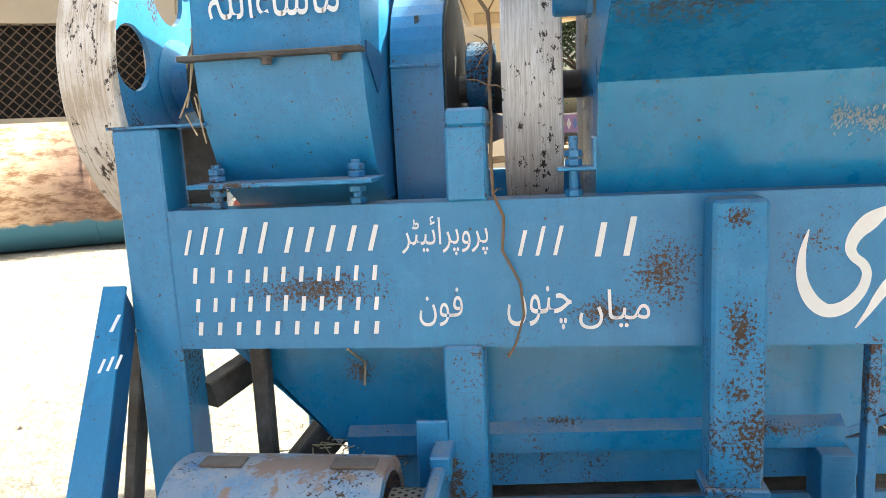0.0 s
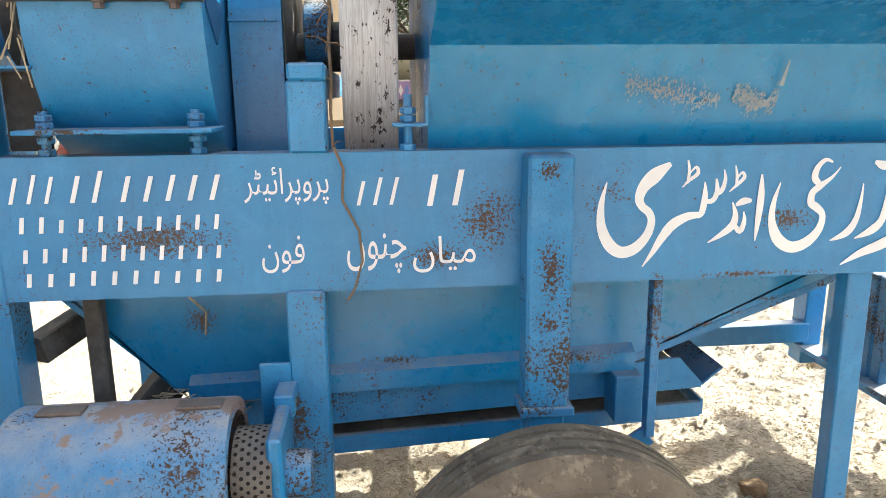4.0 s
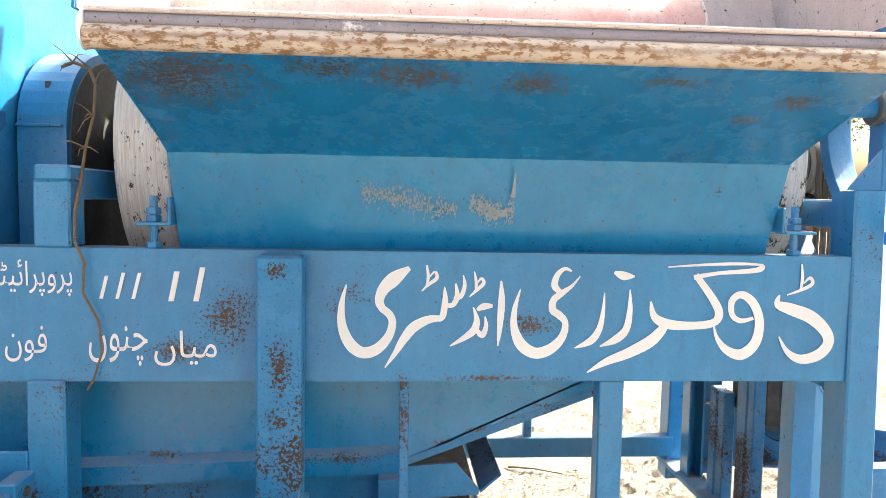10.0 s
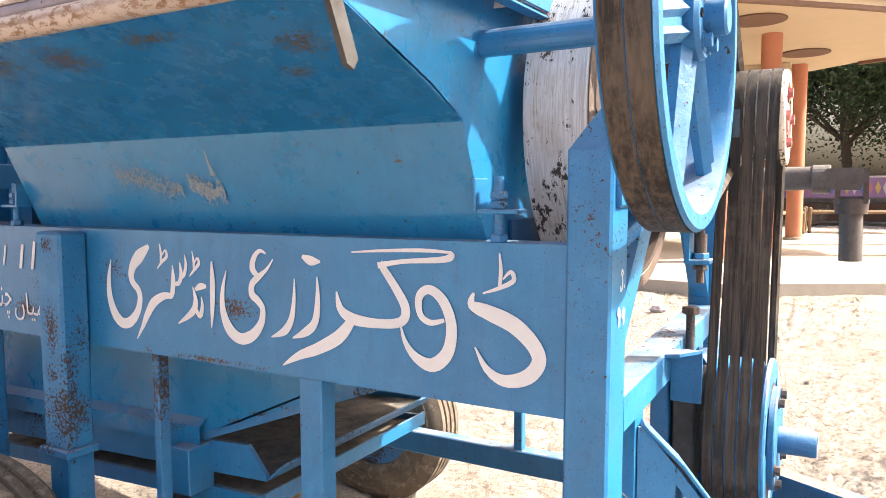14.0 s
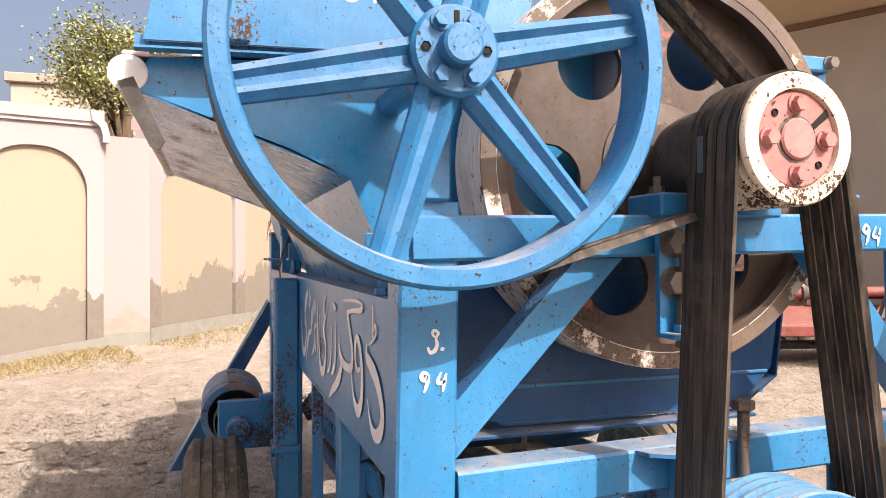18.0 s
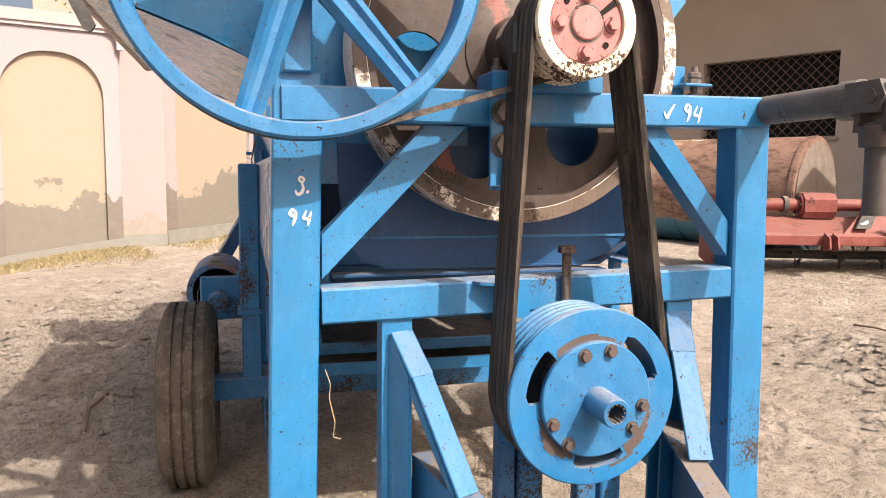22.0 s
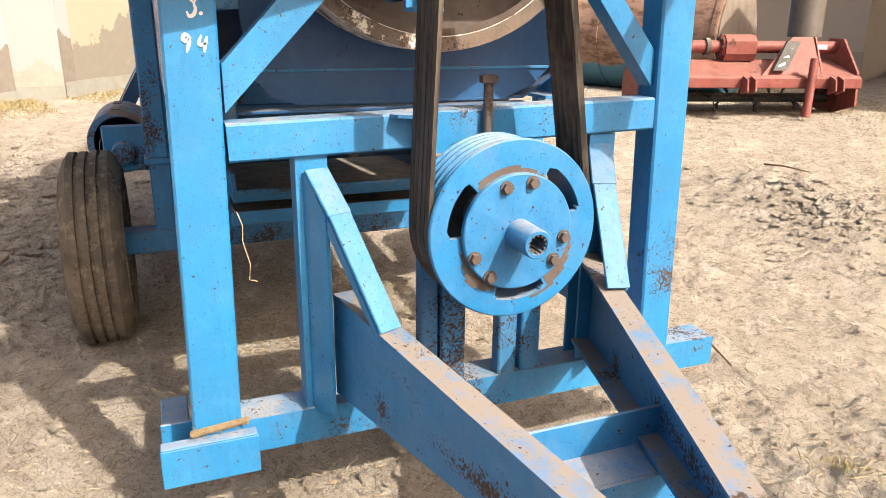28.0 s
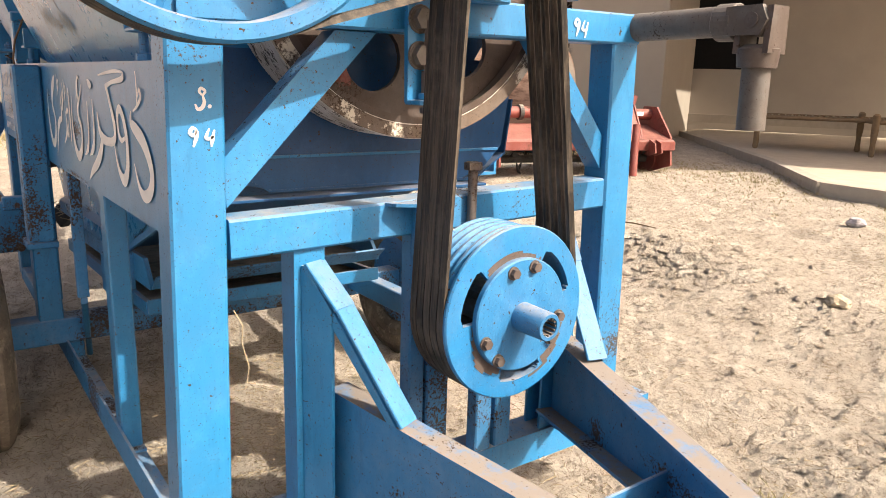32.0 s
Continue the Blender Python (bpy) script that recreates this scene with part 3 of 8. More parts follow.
def build_frame():
    # long side beams
    for y, fl in ((Y_N, 1), (Y_F, -1)):
        zc, h = (ZB_T + ZB_B) / 2, ZB_T - ZB_B
        pr = [(-c[0], c[1]) for c in chan(0.085, h, 0.010, fl)]
        part("side_beam", prism(pr, (X_L, y, zc), (X_R if fl > 0 else -0.55, y, zc)), M_BLUE, T, "long blue steel channel beam")
    # lower side rails
    angle = [(0.0, 0.0), (0.0, 0.080), (-0.007, 0.080), (-0.007, 0.007), (-0.062, 0.007), (-0.062, 0.0)]
    part("lower_rail", prism(angle, (-1.46, 0.0, 0.228), (-0.06, 0.0, 0.228)), M_BLUE_R, T, "dusty blue angle-iron lower rail")
    part("lower_rail", box(-2.75, -1.46, 0.0, 0.06, 0.225, 0.295), M_BLUE_R, T)
    part("foot_pad", box(-0.735, -0.628, 0.008, 0.064, 0.2355, 0.243, 0.001), M_BLUE_W, T)
    part("lower_rail", box(-2.75, -0.06, 1.13, 1.19, 0.335, 0.42), M_BLUE, T)
    # corner posts, splayed a little towards the feet at the drawbar end
    for y0, y1, zt, foot in ((-0.002, 0.1, 1.43, -0.024), (1.105, 1.2, 1.350, 0.034)):
        part("post", leg(-0.083, 0.0, y0, y1, 0.24, zt, foot), M_BLUE, T)
    for y0, y1, zt in ((-0.002, 0.1, 1.447), (1.105, 1.2, 1.335)):
        part("post", box(-2.80, -2.69, y0, y1, 0.25, zt, 0.005), M_BLUE, T)
    # flat cap plate on the rear corner post
    part("cap_plate", box(-2.81, -2.58, -0.004, 0.30, 1.447, 1.453, 0.001), M_BLUE_W, T)
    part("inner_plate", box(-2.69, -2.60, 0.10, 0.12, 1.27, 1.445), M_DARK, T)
    # short post over and under the beam
    bm = box(-2.062, -1.978, -0.012, 0.07, ZB_T, 1.42, 0.005)
    part("post", bm, M_BLUE, T)
    bm = bmesh.new()
    add_box(bm, -2.058, -1.976, -0.016, 0.074, 1.418, 1.456, 0.006)
    part("post_cap", bm, M_BLUE, T)
    part("cross_tube", box(-2.045, -1.985, 0.07, 1.13, 1.375, 1.452), M_BLUE, T)
    part("post", box(-2.086, -1.998, -0.012, 0.075, 0.30, ZB_B + 0.004, 0.005), M_BLUE, T)
    part("mounting_plate", box(-2.155, -2.084, -0.016, -0.004, 0.56, 0.783, 0.003), M_BLUE, T)
    # rusted middle post standing proud of the beam, in a sleeve over the axle stub
    bm = box(-1.545, -1.441, -0.082, -0.002, 0.668, 1.257, 0.007)
    part("post", bm, M_BLUE_R, T, "rust-speckled blue square post")
    part("sleeve_collar", box(-1.556, -1.430, -0.092, 0.004, 0.650, 0.672, 0.003), M_BLUE_R, T)
    part("axle_stub", box(-1.536, -1.450, -0.076, 0.0, 0.30, 0.650), M_BLUE, T)
    part("axle", box(-1.535, -1.445, -0.20, 1.40, 0.30, 0.39), M_BLUE_W, T)
    # thin uprights and strut
    part("post", box(-0.716, -0.652, 0.008, 0.060, 0.243, ZB_B), M_BLUE, T)
    part("hanger", box(-0.688, -0.654, 1.14, 1.175, 0.415, ZB_B), M_BLUE, T)
    part("tension_strut", box(-1.213, -1.190, 0.012, 0.046, 0.53, ZB_B, 0.002), M_BLUE_W, T)
    part("diagonal_strut", bar((-1.2, 0.03, 0.53), (-1.62, 0.10, 0.20), 0.02, 0.05), M_BLUE, T)
    # raked brace at the rear end
    part("raked_brace", plate([(-2.858, -0.012, 1.10), (-2.803, -0.012, 1.10), (-2.735, -0.50, 0.25), (-2.838, -0.50, 0.25)], 0.007, (0, 0.86, -0.5)), M_BLUE, T)
    # inner flange, its shade painted in with the darker blue
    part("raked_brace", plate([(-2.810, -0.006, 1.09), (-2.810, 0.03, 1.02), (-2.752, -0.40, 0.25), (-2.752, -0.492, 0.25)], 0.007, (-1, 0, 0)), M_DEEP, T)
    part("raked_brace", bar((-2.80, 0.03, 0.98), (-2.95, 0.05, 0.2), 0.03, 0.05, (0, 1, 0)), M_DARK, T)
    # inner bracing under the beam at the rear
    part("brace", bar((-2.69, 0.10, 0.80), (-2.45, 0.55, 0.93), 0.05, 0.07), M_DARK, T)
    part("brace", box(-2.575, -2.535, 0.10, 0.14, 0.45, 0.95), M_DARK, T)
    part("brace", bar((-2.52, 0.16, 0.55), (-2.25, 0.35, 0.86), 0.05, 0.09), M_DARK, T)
    part("drive_shaft", rod((-2.66, 0.32, 0.79), (-2.36, 0.32, 0.765), 0.03), M_RUST, T)
    part("shaft_joint", disc(0.055, -0.05, 0.05, (-2.36, 0.32, 0.765)), M_RUST, T)


def build_end_frame():
    part("end_beam", bar((-0.034, 0.016, 1.368), (-0.034, 1.19, 1.387), 0.088, 0.075, b=0.005), M_BLUE, T, "blue channel beam across the end")
    part("cross_beam", bar((-0.041, 0.096, 0.942), (-0.041, 1.112, 0.966), 0.078, 0.078, b=0.005), M_BLUE_R, T)
    part("diagonal_brace", plate([(-0.02, 0.098, 1.00), (-0.02, 0.098, 1.095), (-0.02, 0.325, 1.334), (-0.02, 0.418, 1.334)], 0.055, (-1, 0, 0)), M_BLUE, T)
    part("diagonal_brace", plate([(-0.02, 1.110, 1.03), (-0.02, 1.110, 1.115), (-0.02, 0.914, 1.345), (-0.02, 0.850, 1.345)], 0.055, (-1, 0, 0)), M_BLUE, T)
    # uprights under the cross beam carrying the drawbar, each with a cut web plate and a raked flat down to the arm
    for yb, yw, ze, tip, zt, s in ((0.228, 0.242, 0.874, 0.336, 0.583, 1), (1.010, 0.998, 0.892, 0.927, 0.604, -1)):
        bm = bmesh.new()
        add_prism(bm, chan(0.068 * s, 0.062, 0.008), (-0.046, yb, 0.30), (-0.046, yb, 0.920), (1, 0, 0))
        part("upright", bm, M_BLUE, T)
        y1 = yw + 0.030 * s
        part("web_plate", plate([(-0.012, yw, 0.315), (-0.012, yw, ze), (0.0, yw + 0.004 * s, ze), (0.060, y1, ze - 0.082), (0.060, y1, 0.335)], 0.008, (-0.35, s, 0)), M_BLUE, T)
        a, b, c = Vector((-0.012, yw + 0.029 * s, ze + 0.004)), Vector((0.062, y1 + 0.029 * s, ze - 0.078)), Vector((0.206, tip + 0.027 * s, zt + 0.004))
        R = part("raked_flat", bar(a, b, 0.058, 0.009, (0, 0, 1), 0.002), M_LIGHT, T, "raked flat bar down to the drawbar arm")
        part("lower_run", bar(b, c, 0.054, 0.009, (0, 0, 1), 0.002), M_LIGHT, R)
        e, f = b + Vector((0.0, -0.026 * s, -0.006)), c + Vector((0.0, -0.026 * s, -0.006))
        part("edge_leg", plate([e, f, f + Vector((-0.012, 0, -0.016)), e + Vector((-0.004, 0, -0.034))], 0.007, (0, s, 0)), M_BLUE, R)
    # centre uprights behind the lower pulley
    for y0, y1, zt in ((0.505, 0.548, 0.93), (0.556, 0.620, 0.93), (0.712, 0.762, 0.72), (0.775, 0.828, 0.72)):
        part("upright", box(-0.05, -0.008, y0, y1, 0.31, zt), M_BLUE_W, T)
    bm = bmesh.new()
    add_prism(bm, [(0, 0), (0.068, 0), (0.068, 0.006), (0.006, 0.006), (0.006, 0.070), (0, 0.070)], (-0.002, 0.502, 0.865), (-0.002, 0.502, 0.990), (1, 0, 0))
    part("bearing_bracket", bm, M_BLUE, T)
    part("bracket_cap", plate([(-0.002, 0.432, 0.982), (-0.002, 0.502, 0.982), (0.066, 0.502, 0.984), (0.030, 0.440, 0.984)], 0.007, (0, 0, 1)), M_BLUE_W, T)
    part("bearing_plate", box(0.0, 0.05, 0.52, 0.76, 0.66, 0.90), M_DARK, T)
    # foot rail
    part("foot_rail", prism([(0.0, 0.0), (0.0, 0.084), (-0.095, 0.084), (-0.095, 0.066), (-0.088, 0.066), (-0.088, 0.076), (-0.008, 0.076), (-0.008, 0.0)], (-0.005, 0.03, 0.238), (-0.005, 1.395, 0.238)), M_BLUE_R, T)
    part("foot_angle", box(-0.003, 0.028, -0.094, 0.108, 0.298, 0.305, 0.002), M_BLUE_W, T)
    part("foot_angle", box(0.021, 0.028, -0.096, 0.110, 0.208, 0.300, 0.002), M_BLUE_R, T)
    part("foot_angle", box(-0.108, -0.099, -0.094, -0.015, 0.20, 0.292, 0.002), M_BLUE, T)
    part("foot_angle", box(-0.29, -0.11, -0.094, -0.03, 0.180, 0.262, 0.003), M_BLUE, T)
    part("foot_angle", box(-0.098, 0.020, -0.096, 0.02, 0.205, 0.212, 0.001), M_BLUE_R, T)
    # adjusting bolt
    part("adjusting_bolt", rod((0.012, 0.655, 0.93), (0.012, 0.655, 1.055), 0.011), M_RUST, T)
    part("bolt_head", disc(0.021, 0, 0.018, (0.012, 0.655, 1.050), 6, 'z', 0.002), M_RUST, T)


def build_drawbar():
    # two tapering channel arms to the hitch plate
    def arm(p, q, h0, h1, w, open_side, name_label):
        p, q = Vector(p), Vector(q)
        d = (q - p).normalized()
        s = Vector((-d.y, d.x, 0)).normalized() * open_side
        bm = bmesh.new()

        def section(c, h):
            t = 0.009
            pts = [(0, 0), (w, 0), (w, -t), (t, -t), (t, -h + t), (w, -h + t), (w, -h), (0, -h)]
            return [bm.verts.new(c + s * a + Vector((0, 0, b))) for a, b in pts]
        a, b = section(p, h0), section(q, h1)
        for i in range(8):
            bm.faces.new((a[i], a[(i + 1) % 8], b[(i + 1) % 8], b[i]))
        bm.faces.new(a[::-1])
        bm.faces.new(b)
        part("drawbar_arm", bm, M_ARM, T, name_label)
    arm((-0.005, 0.296, 0.598), (1.225, 0.526, 0.526), 0.245, 0.055, 0.055, 1, "blue channel arm worn to rusty steel")
    arm((-0.005, 0.984, 0.618), (1.195, 0.602, 0.522), 0.245, 0.060, 0.055, -1, "blue channel arm worn to rusty steel")
    part("hitch_plate", plate([(1.122, 0.500, 0.533), (1.098, 0.553, 0.535), (1.105, 0.606, 0.535), (1.165, 0.592, 0.534), (1.225, 0.563, 0.532), (1.238, 0.516, 0.530), (1.18, 0.503, 0.531)], 0.010, (0, 0, 1)), M_HITCH, T, "rusty welded hitch plate")
    part("weld_bead", curve_tube([(1.238, 0.513, 0.536), (1.18, 0.500, 0.537), (1.122, 0.497, 0.539), (1.104, 0.530, 0.541), (1.096, 0.555, 0.541)], 0.006, 7), M_HITCH, T, "", True)
    bm = lathe([(0.021, -0.024), (0.032, -0.027), (0.040, -0.015), (0.041, 0.006), (0.034, 0.020), (0.024, 0.019), (0.019, 0.0)], (1.299, 0.552, 0.512), 'z', 40)
    eye = part("hitch_eye", bm, M_HITCH, T, "worn round steel hitch eye", True)
    part("neck", plate([(1.215, 0.520, 0.492), (1.212, 0.572, 0.492), (1.240, 0.566, 0.492), (1.272, 0.570, 0.492), (1.268, 0.530, 0.492), (1.240, 0.525, 0.492)], 0.038, (0, 0, 1)), M_HITCH, eye)
    # cross members
    part("cross_member", box(0.478, 0.486, 0.405, 0.846, 0.385, 0.478, 0.002), M_BLUE_W, T)
    part("cross_member", plate([(0.486, 0.41, 0.395), (0.575, 0.42, 0.395), (0.575, 0.80, 0.395), (0.486, 0.83, 0.395)], 0.009, (0, 0, 1)), M_BLUE_W, T)
    part("cross_member", plate([(0.575, 0.43, 0.325), (0.575, 0.80, 0.325), (0.575, 0.80, 0.403), (0.575, 0.43, 0.403)], 0.009, (1, 0, 0)), M_BLUE_W, T)
    part("jack_leg", bar((0.50, 0.46, 0.40), (0.705, 0.508, 0.055), 0.06, 0.045), M_BLUE_R, T, "blue steel prop leg under the drawbar")
    # chain
    bm = bmesh.new()
    for k in range(5):
        add_lathe(bm, [(0.009, -0.0025), (0.012, 0.0), (0.009, 0.0025), (0.007, 0.0)], (0.60, 0.715, 0.325 - 0.019 * k), 'x' if k % 2 else 'y', 12)
    part("chain", bm, M_DARK, T)


def build_pto_pulley():
    cy, cz = 0.633, 0.770
    R = 0.184
    prof = [(0.163, 0.078)]
    for k in range(5):
        x = 0.08 + 0.024 * k
        prof += [(R, x), (R, x + 0.004), (R - 0.016, x + 0.011), (R - 0.016, x + 0.015), (R, x + 0.022)]
    prof += [(R + 0.005, 0.199), (R + 0.005, 0.205), (R + 0.002, 0.2085), (0.163, 0.2085)]
    P = part("belt_pulley", lathe(prof, (0, cy, cz), 'x', 72), M_PULLEY, T, "blue cast belt pulley, grooves polished by belts", True)
    # web with three curved slots cut through
    bm = bmesh.new()
    radii = [0.030, 0.104, 0.108, 0.112, 0.142, 0.146, 0.149, 0.152, 0.168]
    n = 144
    grid = [[[bm.verts.new((x, cy + r * math.cos(2 * math.pi * i / n), cz + r * math.sin(2 * math.pi * i / n))) for i in range(n)] for r in radii] for x in (0.194, 0.2084)]

    def cell_open(i, j):
        if not 1 <= j <= 6:
            return False
        a = 360.0 * (i + 0.5) / n
        off = min(abs((a - c + 180) % 360 - 180) for c in (36, 158, 276))
        return off < (24.0 if 2 <= j <= 4 else 22.0 if j == 5 else 20.0)
    for i in range(n):
        i2 = (i + 1) % n
        for j in range(len(radii) - 1):
            if cell_open(i, j):
                continue
            for g in grid:
                bm.faces.new((g[j][i], g[j][i2], g[j + 1][i2], g[j + 1][i]))
            for da, db, p, q in ((0, -1, (j, i), (j, i2)), (0, 1, (j + 1, i), (j + 1, i2)), (-1, 0, (j, i), (j + 1, i)), (1, 0, (j, i2), (j + 1, i2))):
                if cell_open((i + da) % n, j + db):
                    bm.faces.new((grid[0][p[0]][p[1]], grid[0][q[0]][q[1]], grid[1][q[0]][q[1]], grid[1][p[0]][p[1]]))
    part("web", bm, M_PULLEY, P)
    part("hub_plate", disc(0.122, 0.206, 0.224, (0, cy, cz), 64), M_LIGHT, P)
    part("shaft_sleeve", rod((0.0, cy, cz), (0.205, cy, cz), 0.05), M_DARK, P)
    # worn ring of bare metal round the hub plate
    bm = bmesh.new()
    for i in range(n):
        a = 360.0 * (i + 0.5) / n
        reach = 0.012 * math.exp(-((a - 110) / 32) ** 2) + 0.034 * math.exp(-((a - 300) / 42) ** 2) + 0.02 * math.exp(-((a - 225) / 18) ** 2) + 0.006
        steps = [0.118 + 0.006 * j for j in range(9)]
        for j in range(8):
            r0, r1 = steps[j], steps[j + 1]
            rag = 0.006 * noise.noise(Vector((i * 0.35, j * 0.9, 2.0)))
            off = min(abs((a - c + 180) % 360 - 180) for c in (36, 158, 276))
            if r1 > 0.122 + reach + rag or (off < 26 and r1 < 0.155):
                continue
            q = [(r0, i), (r0, i + 1), (r1, i + 1), (r1, i)]
            bm.faces.new([bm.verts.new((0.2090, cy + r * math.cos(2 * math.pi * k / n), cz + r * math.sin(2 * math.pi * k / n))) for r, k in q])
    tagged(part("caked_dirt", bm, M_RUST, P, "brown greasy dirt caked round the hub plate"), kind="stuff")
    part("splined_stub", lathe([(0.0185, 0.205), (0.034, 0.205), (0.0315, 0.225), (0.030, 0.302), (0.0275, 0.306), (0.0205, 0.306), (0.0195, 0.30)], (0, cy, cz - 0.003), 'x', 36), M_LIGHT, P, "blue stub shaft with bare splined end", True)
    part("bore", disc(0.0195, 0.25, 0.2545, (0, cy, cz - 0.003), 20), M_BLACK, P)
    bm = bmesh.new()
    for k in range(12):
        th = 2 * math.pi * k / 12
        add_box(bm, 0.262, 0.304, cy + 0.0185 * math.cos(th) - 0.002, cy + 0.0185 * math.cos(th) + 0.002, cz - 0.003 + 0.0185 * math.sin(th) - 0.002, cz - 0.003 + 0.0185 * math.sin(th) + 0.002, 0)
    part("splines", bm, M_STEEL, P)
    for y, z in ((0.601, 0.865), (0.659, 0.872), (0.535, 0.726), (0.570, 0.682), (0.737, 0.752), (0.715, 0.705)):
        part("bolt", hexbolt((0.224, y, z), (1, 0, 0), 0.0095, 0.010), M_RUST, P)
    return cy, cz, R


def belt_loop(c0, r0, c1, r1, x0, x1, name, n=28, thick=0.011, vee=True, shift=0.0):
    """A belt round two pulleys whose axes run along x."""
    (y0, z0), (y1, z1) = c0, c1
    d = Vector((y1 - y0, z1 - z0))
    base = math.atan2(d.y, d.x)
    off = math.acos(max(-1, min(1, (r0 - r1) / d.length)))
    pts = []
    for k in range(n + 1):
        th = base + off + (2 * math.pi - 2 * off) * k / n
        pts.append((y0, z0, th, r0, shift))
    for k in range(n + 1):
        th = base - off + 2 * off * k / n
        pts.append((y1, z1, th, r1, 0.0))
    bm = bmesh.new()
    rings = []
    xm = 0.25 * (x1 - x0) if vee else 0
    for y, z, th, r, sh in pts:
        c, s = math.cos(th), math.sin(th)
        ri, ro = r - thick * 0.6, r + thick * 0.4
        rings.append([bm.verts.new((x + sh, y + c * q, z + s * q)) for x, q in ((x0 + xm, ri), (x0, ro), (x1, ro), (x1 - xm, ri))])
    m = len(rings)
    for k in range(m):
        a, b = rings[k], rings[(k + 1) % m]
        for i in range(4):
            bm.faces.new((a[i], a[(i + 1) % 4], b[(i + 1) % 4], b[i]))
    return part(name, bm, M_RUBBER, T, "dusty black rubber vee belt", True)


def build_drive():
    cy, cz, R = build_pto_pulley()
    # upper pulley: red hub, cream rim
    prof = [(0.045, 0.095)]
    r = 0.106
    for k in range(5):
        x = 0.098 + 0.024 * k
        prof += [(r, x), (r, x + 0.004), (r - 0.016, x + 0.011), (r - 0.016, x + 0.015), (r, x + 0.021)]
    prof += [(r, 0.222), (r - 0.003, 0.226), (0.079, 0.226), (0.078, 0.212), (0.045, 0.212)]
    U = part("belt_pulley", lathe(prof, (0, AX_Y, AX_Z), 'x', 64), M_CREAM, T, "cream-rimmed belt pulley with red hub", True)
    part("hub_disc", disc(0.077, 0.205, 0.219, (0, AX_Y, AX_Z), 48), M_RED, U, "red painted hub disc")
    part("centre_boss", disc(0.033, 0.219, 0.226, (0, AX_Y, AX_Z), 32), M_RED, U)
    part("key_slot", plate([(0.2195, AX_Y + 0.026, AX_Z + 0.022), (0.2195, AX_Y + 0.058, AX_Z + 0.050), (0.2195, AX_Y + 0.064, AX_Z + 0.038), (0.2195, AX_Y + 0.031, AX_Z + 0.014)], 0.001, (1, 0, 0)), M_BLACK, U)
    for a in (90, 180, 270, 0):
        th = radians(a)
        part("bolt", hexbolt((0.219, AX_Y + 0.055 * math.cos(th), AX_Z + 0.055 * math.sin(th)), (1, 0, 0), 0.011, 0.012), M_RED, U)
    for a in (137, 317):
        th = radians(a)
        part("bolt_hole", disc(0.006, 0.2185, 0.2198, (0, AX_Y + 0.058 * math.cos(th), AX_Z + 0.058 * math.sin(th)), 12), M_BLACK, U)
    for k in range(5):
        x = 0.098 + 0.024 * k
        belt_loop((cy, cz), R, (AX_Y, AX_Z), r, x + 0.001, x + 0.022, "vee_belt", shift=-0.018)
    part("belt_label", box(0.124, 0.138, 0.4695, 0.4710, 1.475, 1.535, 0), M_LABEL, T, "faded printed patch on a belt")
    # main shaft and its bearing
    part("main_shaft", rod((-2.15, AX_Y, AX_Z), (0.22, AX_Y, AX_Z), 0.038), M_STEEL, T)
    B = part("bearing_housing", lathe([(0.05, -0.06), (0.078, -0.055), (0.085, -0.02), (0.085, 0.02), (0.078, 0.045), (0.05, 0.05)], (0.0, AX_Y, AX_Z), 'x', 40), M_DARK, T, "", True)
    part("bearing_foot", box(-0.06, 0.05, AX_Y - 0.13, AX_Y + 0.13, 1.408, 1.45), M_BLUE, B)
    for y in (-0.105, 0.105):
        part("bolt", hexbolt((0.0, AX_Y + y, 1.45), (0, 0, 1), 0.012, 0.012, 0.02), M_STEEL, B)
    part("tensioner_bracket", plate([(0.03, 0.452, 1.39), (0.03, 0.50, 1.39), (0.03, 0.505, 1.20), (0.03, 0.455, 1.20)], 0.012, (1, 0, 0)), M_BLUE, T)
    part("tensioner_foot", box(0.03, 0.085, 0.455, 0.52, 1.195, 1.205, 0.002), M_BLUE, T)
    part("tensioner_screw", rod((0.06, 0.492, 1.15), (0.06, 0.492, 1.36), 0.009, 12), M_RUST, T)
    for z in (1.292, 1.362):
        part("bolt", hexbolt((0.042, 0.482, z), (1, 0, 0), 0.019, 0.018), M_STEEL, T)
        part("washer", disc(0.026, 0.0425, 0.046, (0, 0.482, z), 24), M_STEEL, T)
    part("screw_sleeve", rod((0.06, 0.492, 1.218), (0.06, 0.492, 1.262), 0.014, 16), M_RUST, T)
    part("lock_nut", disc(0.019, 0, 0.014, (0.06, 0.492, 1.205), 6, 'z', 0.002), M_BLUE, T)
    part("lock_nut", disc(0.016, 0, 0.012, (0.06, 0.492, 1.178), 6, 'z', 0.002), M_RUST, T)


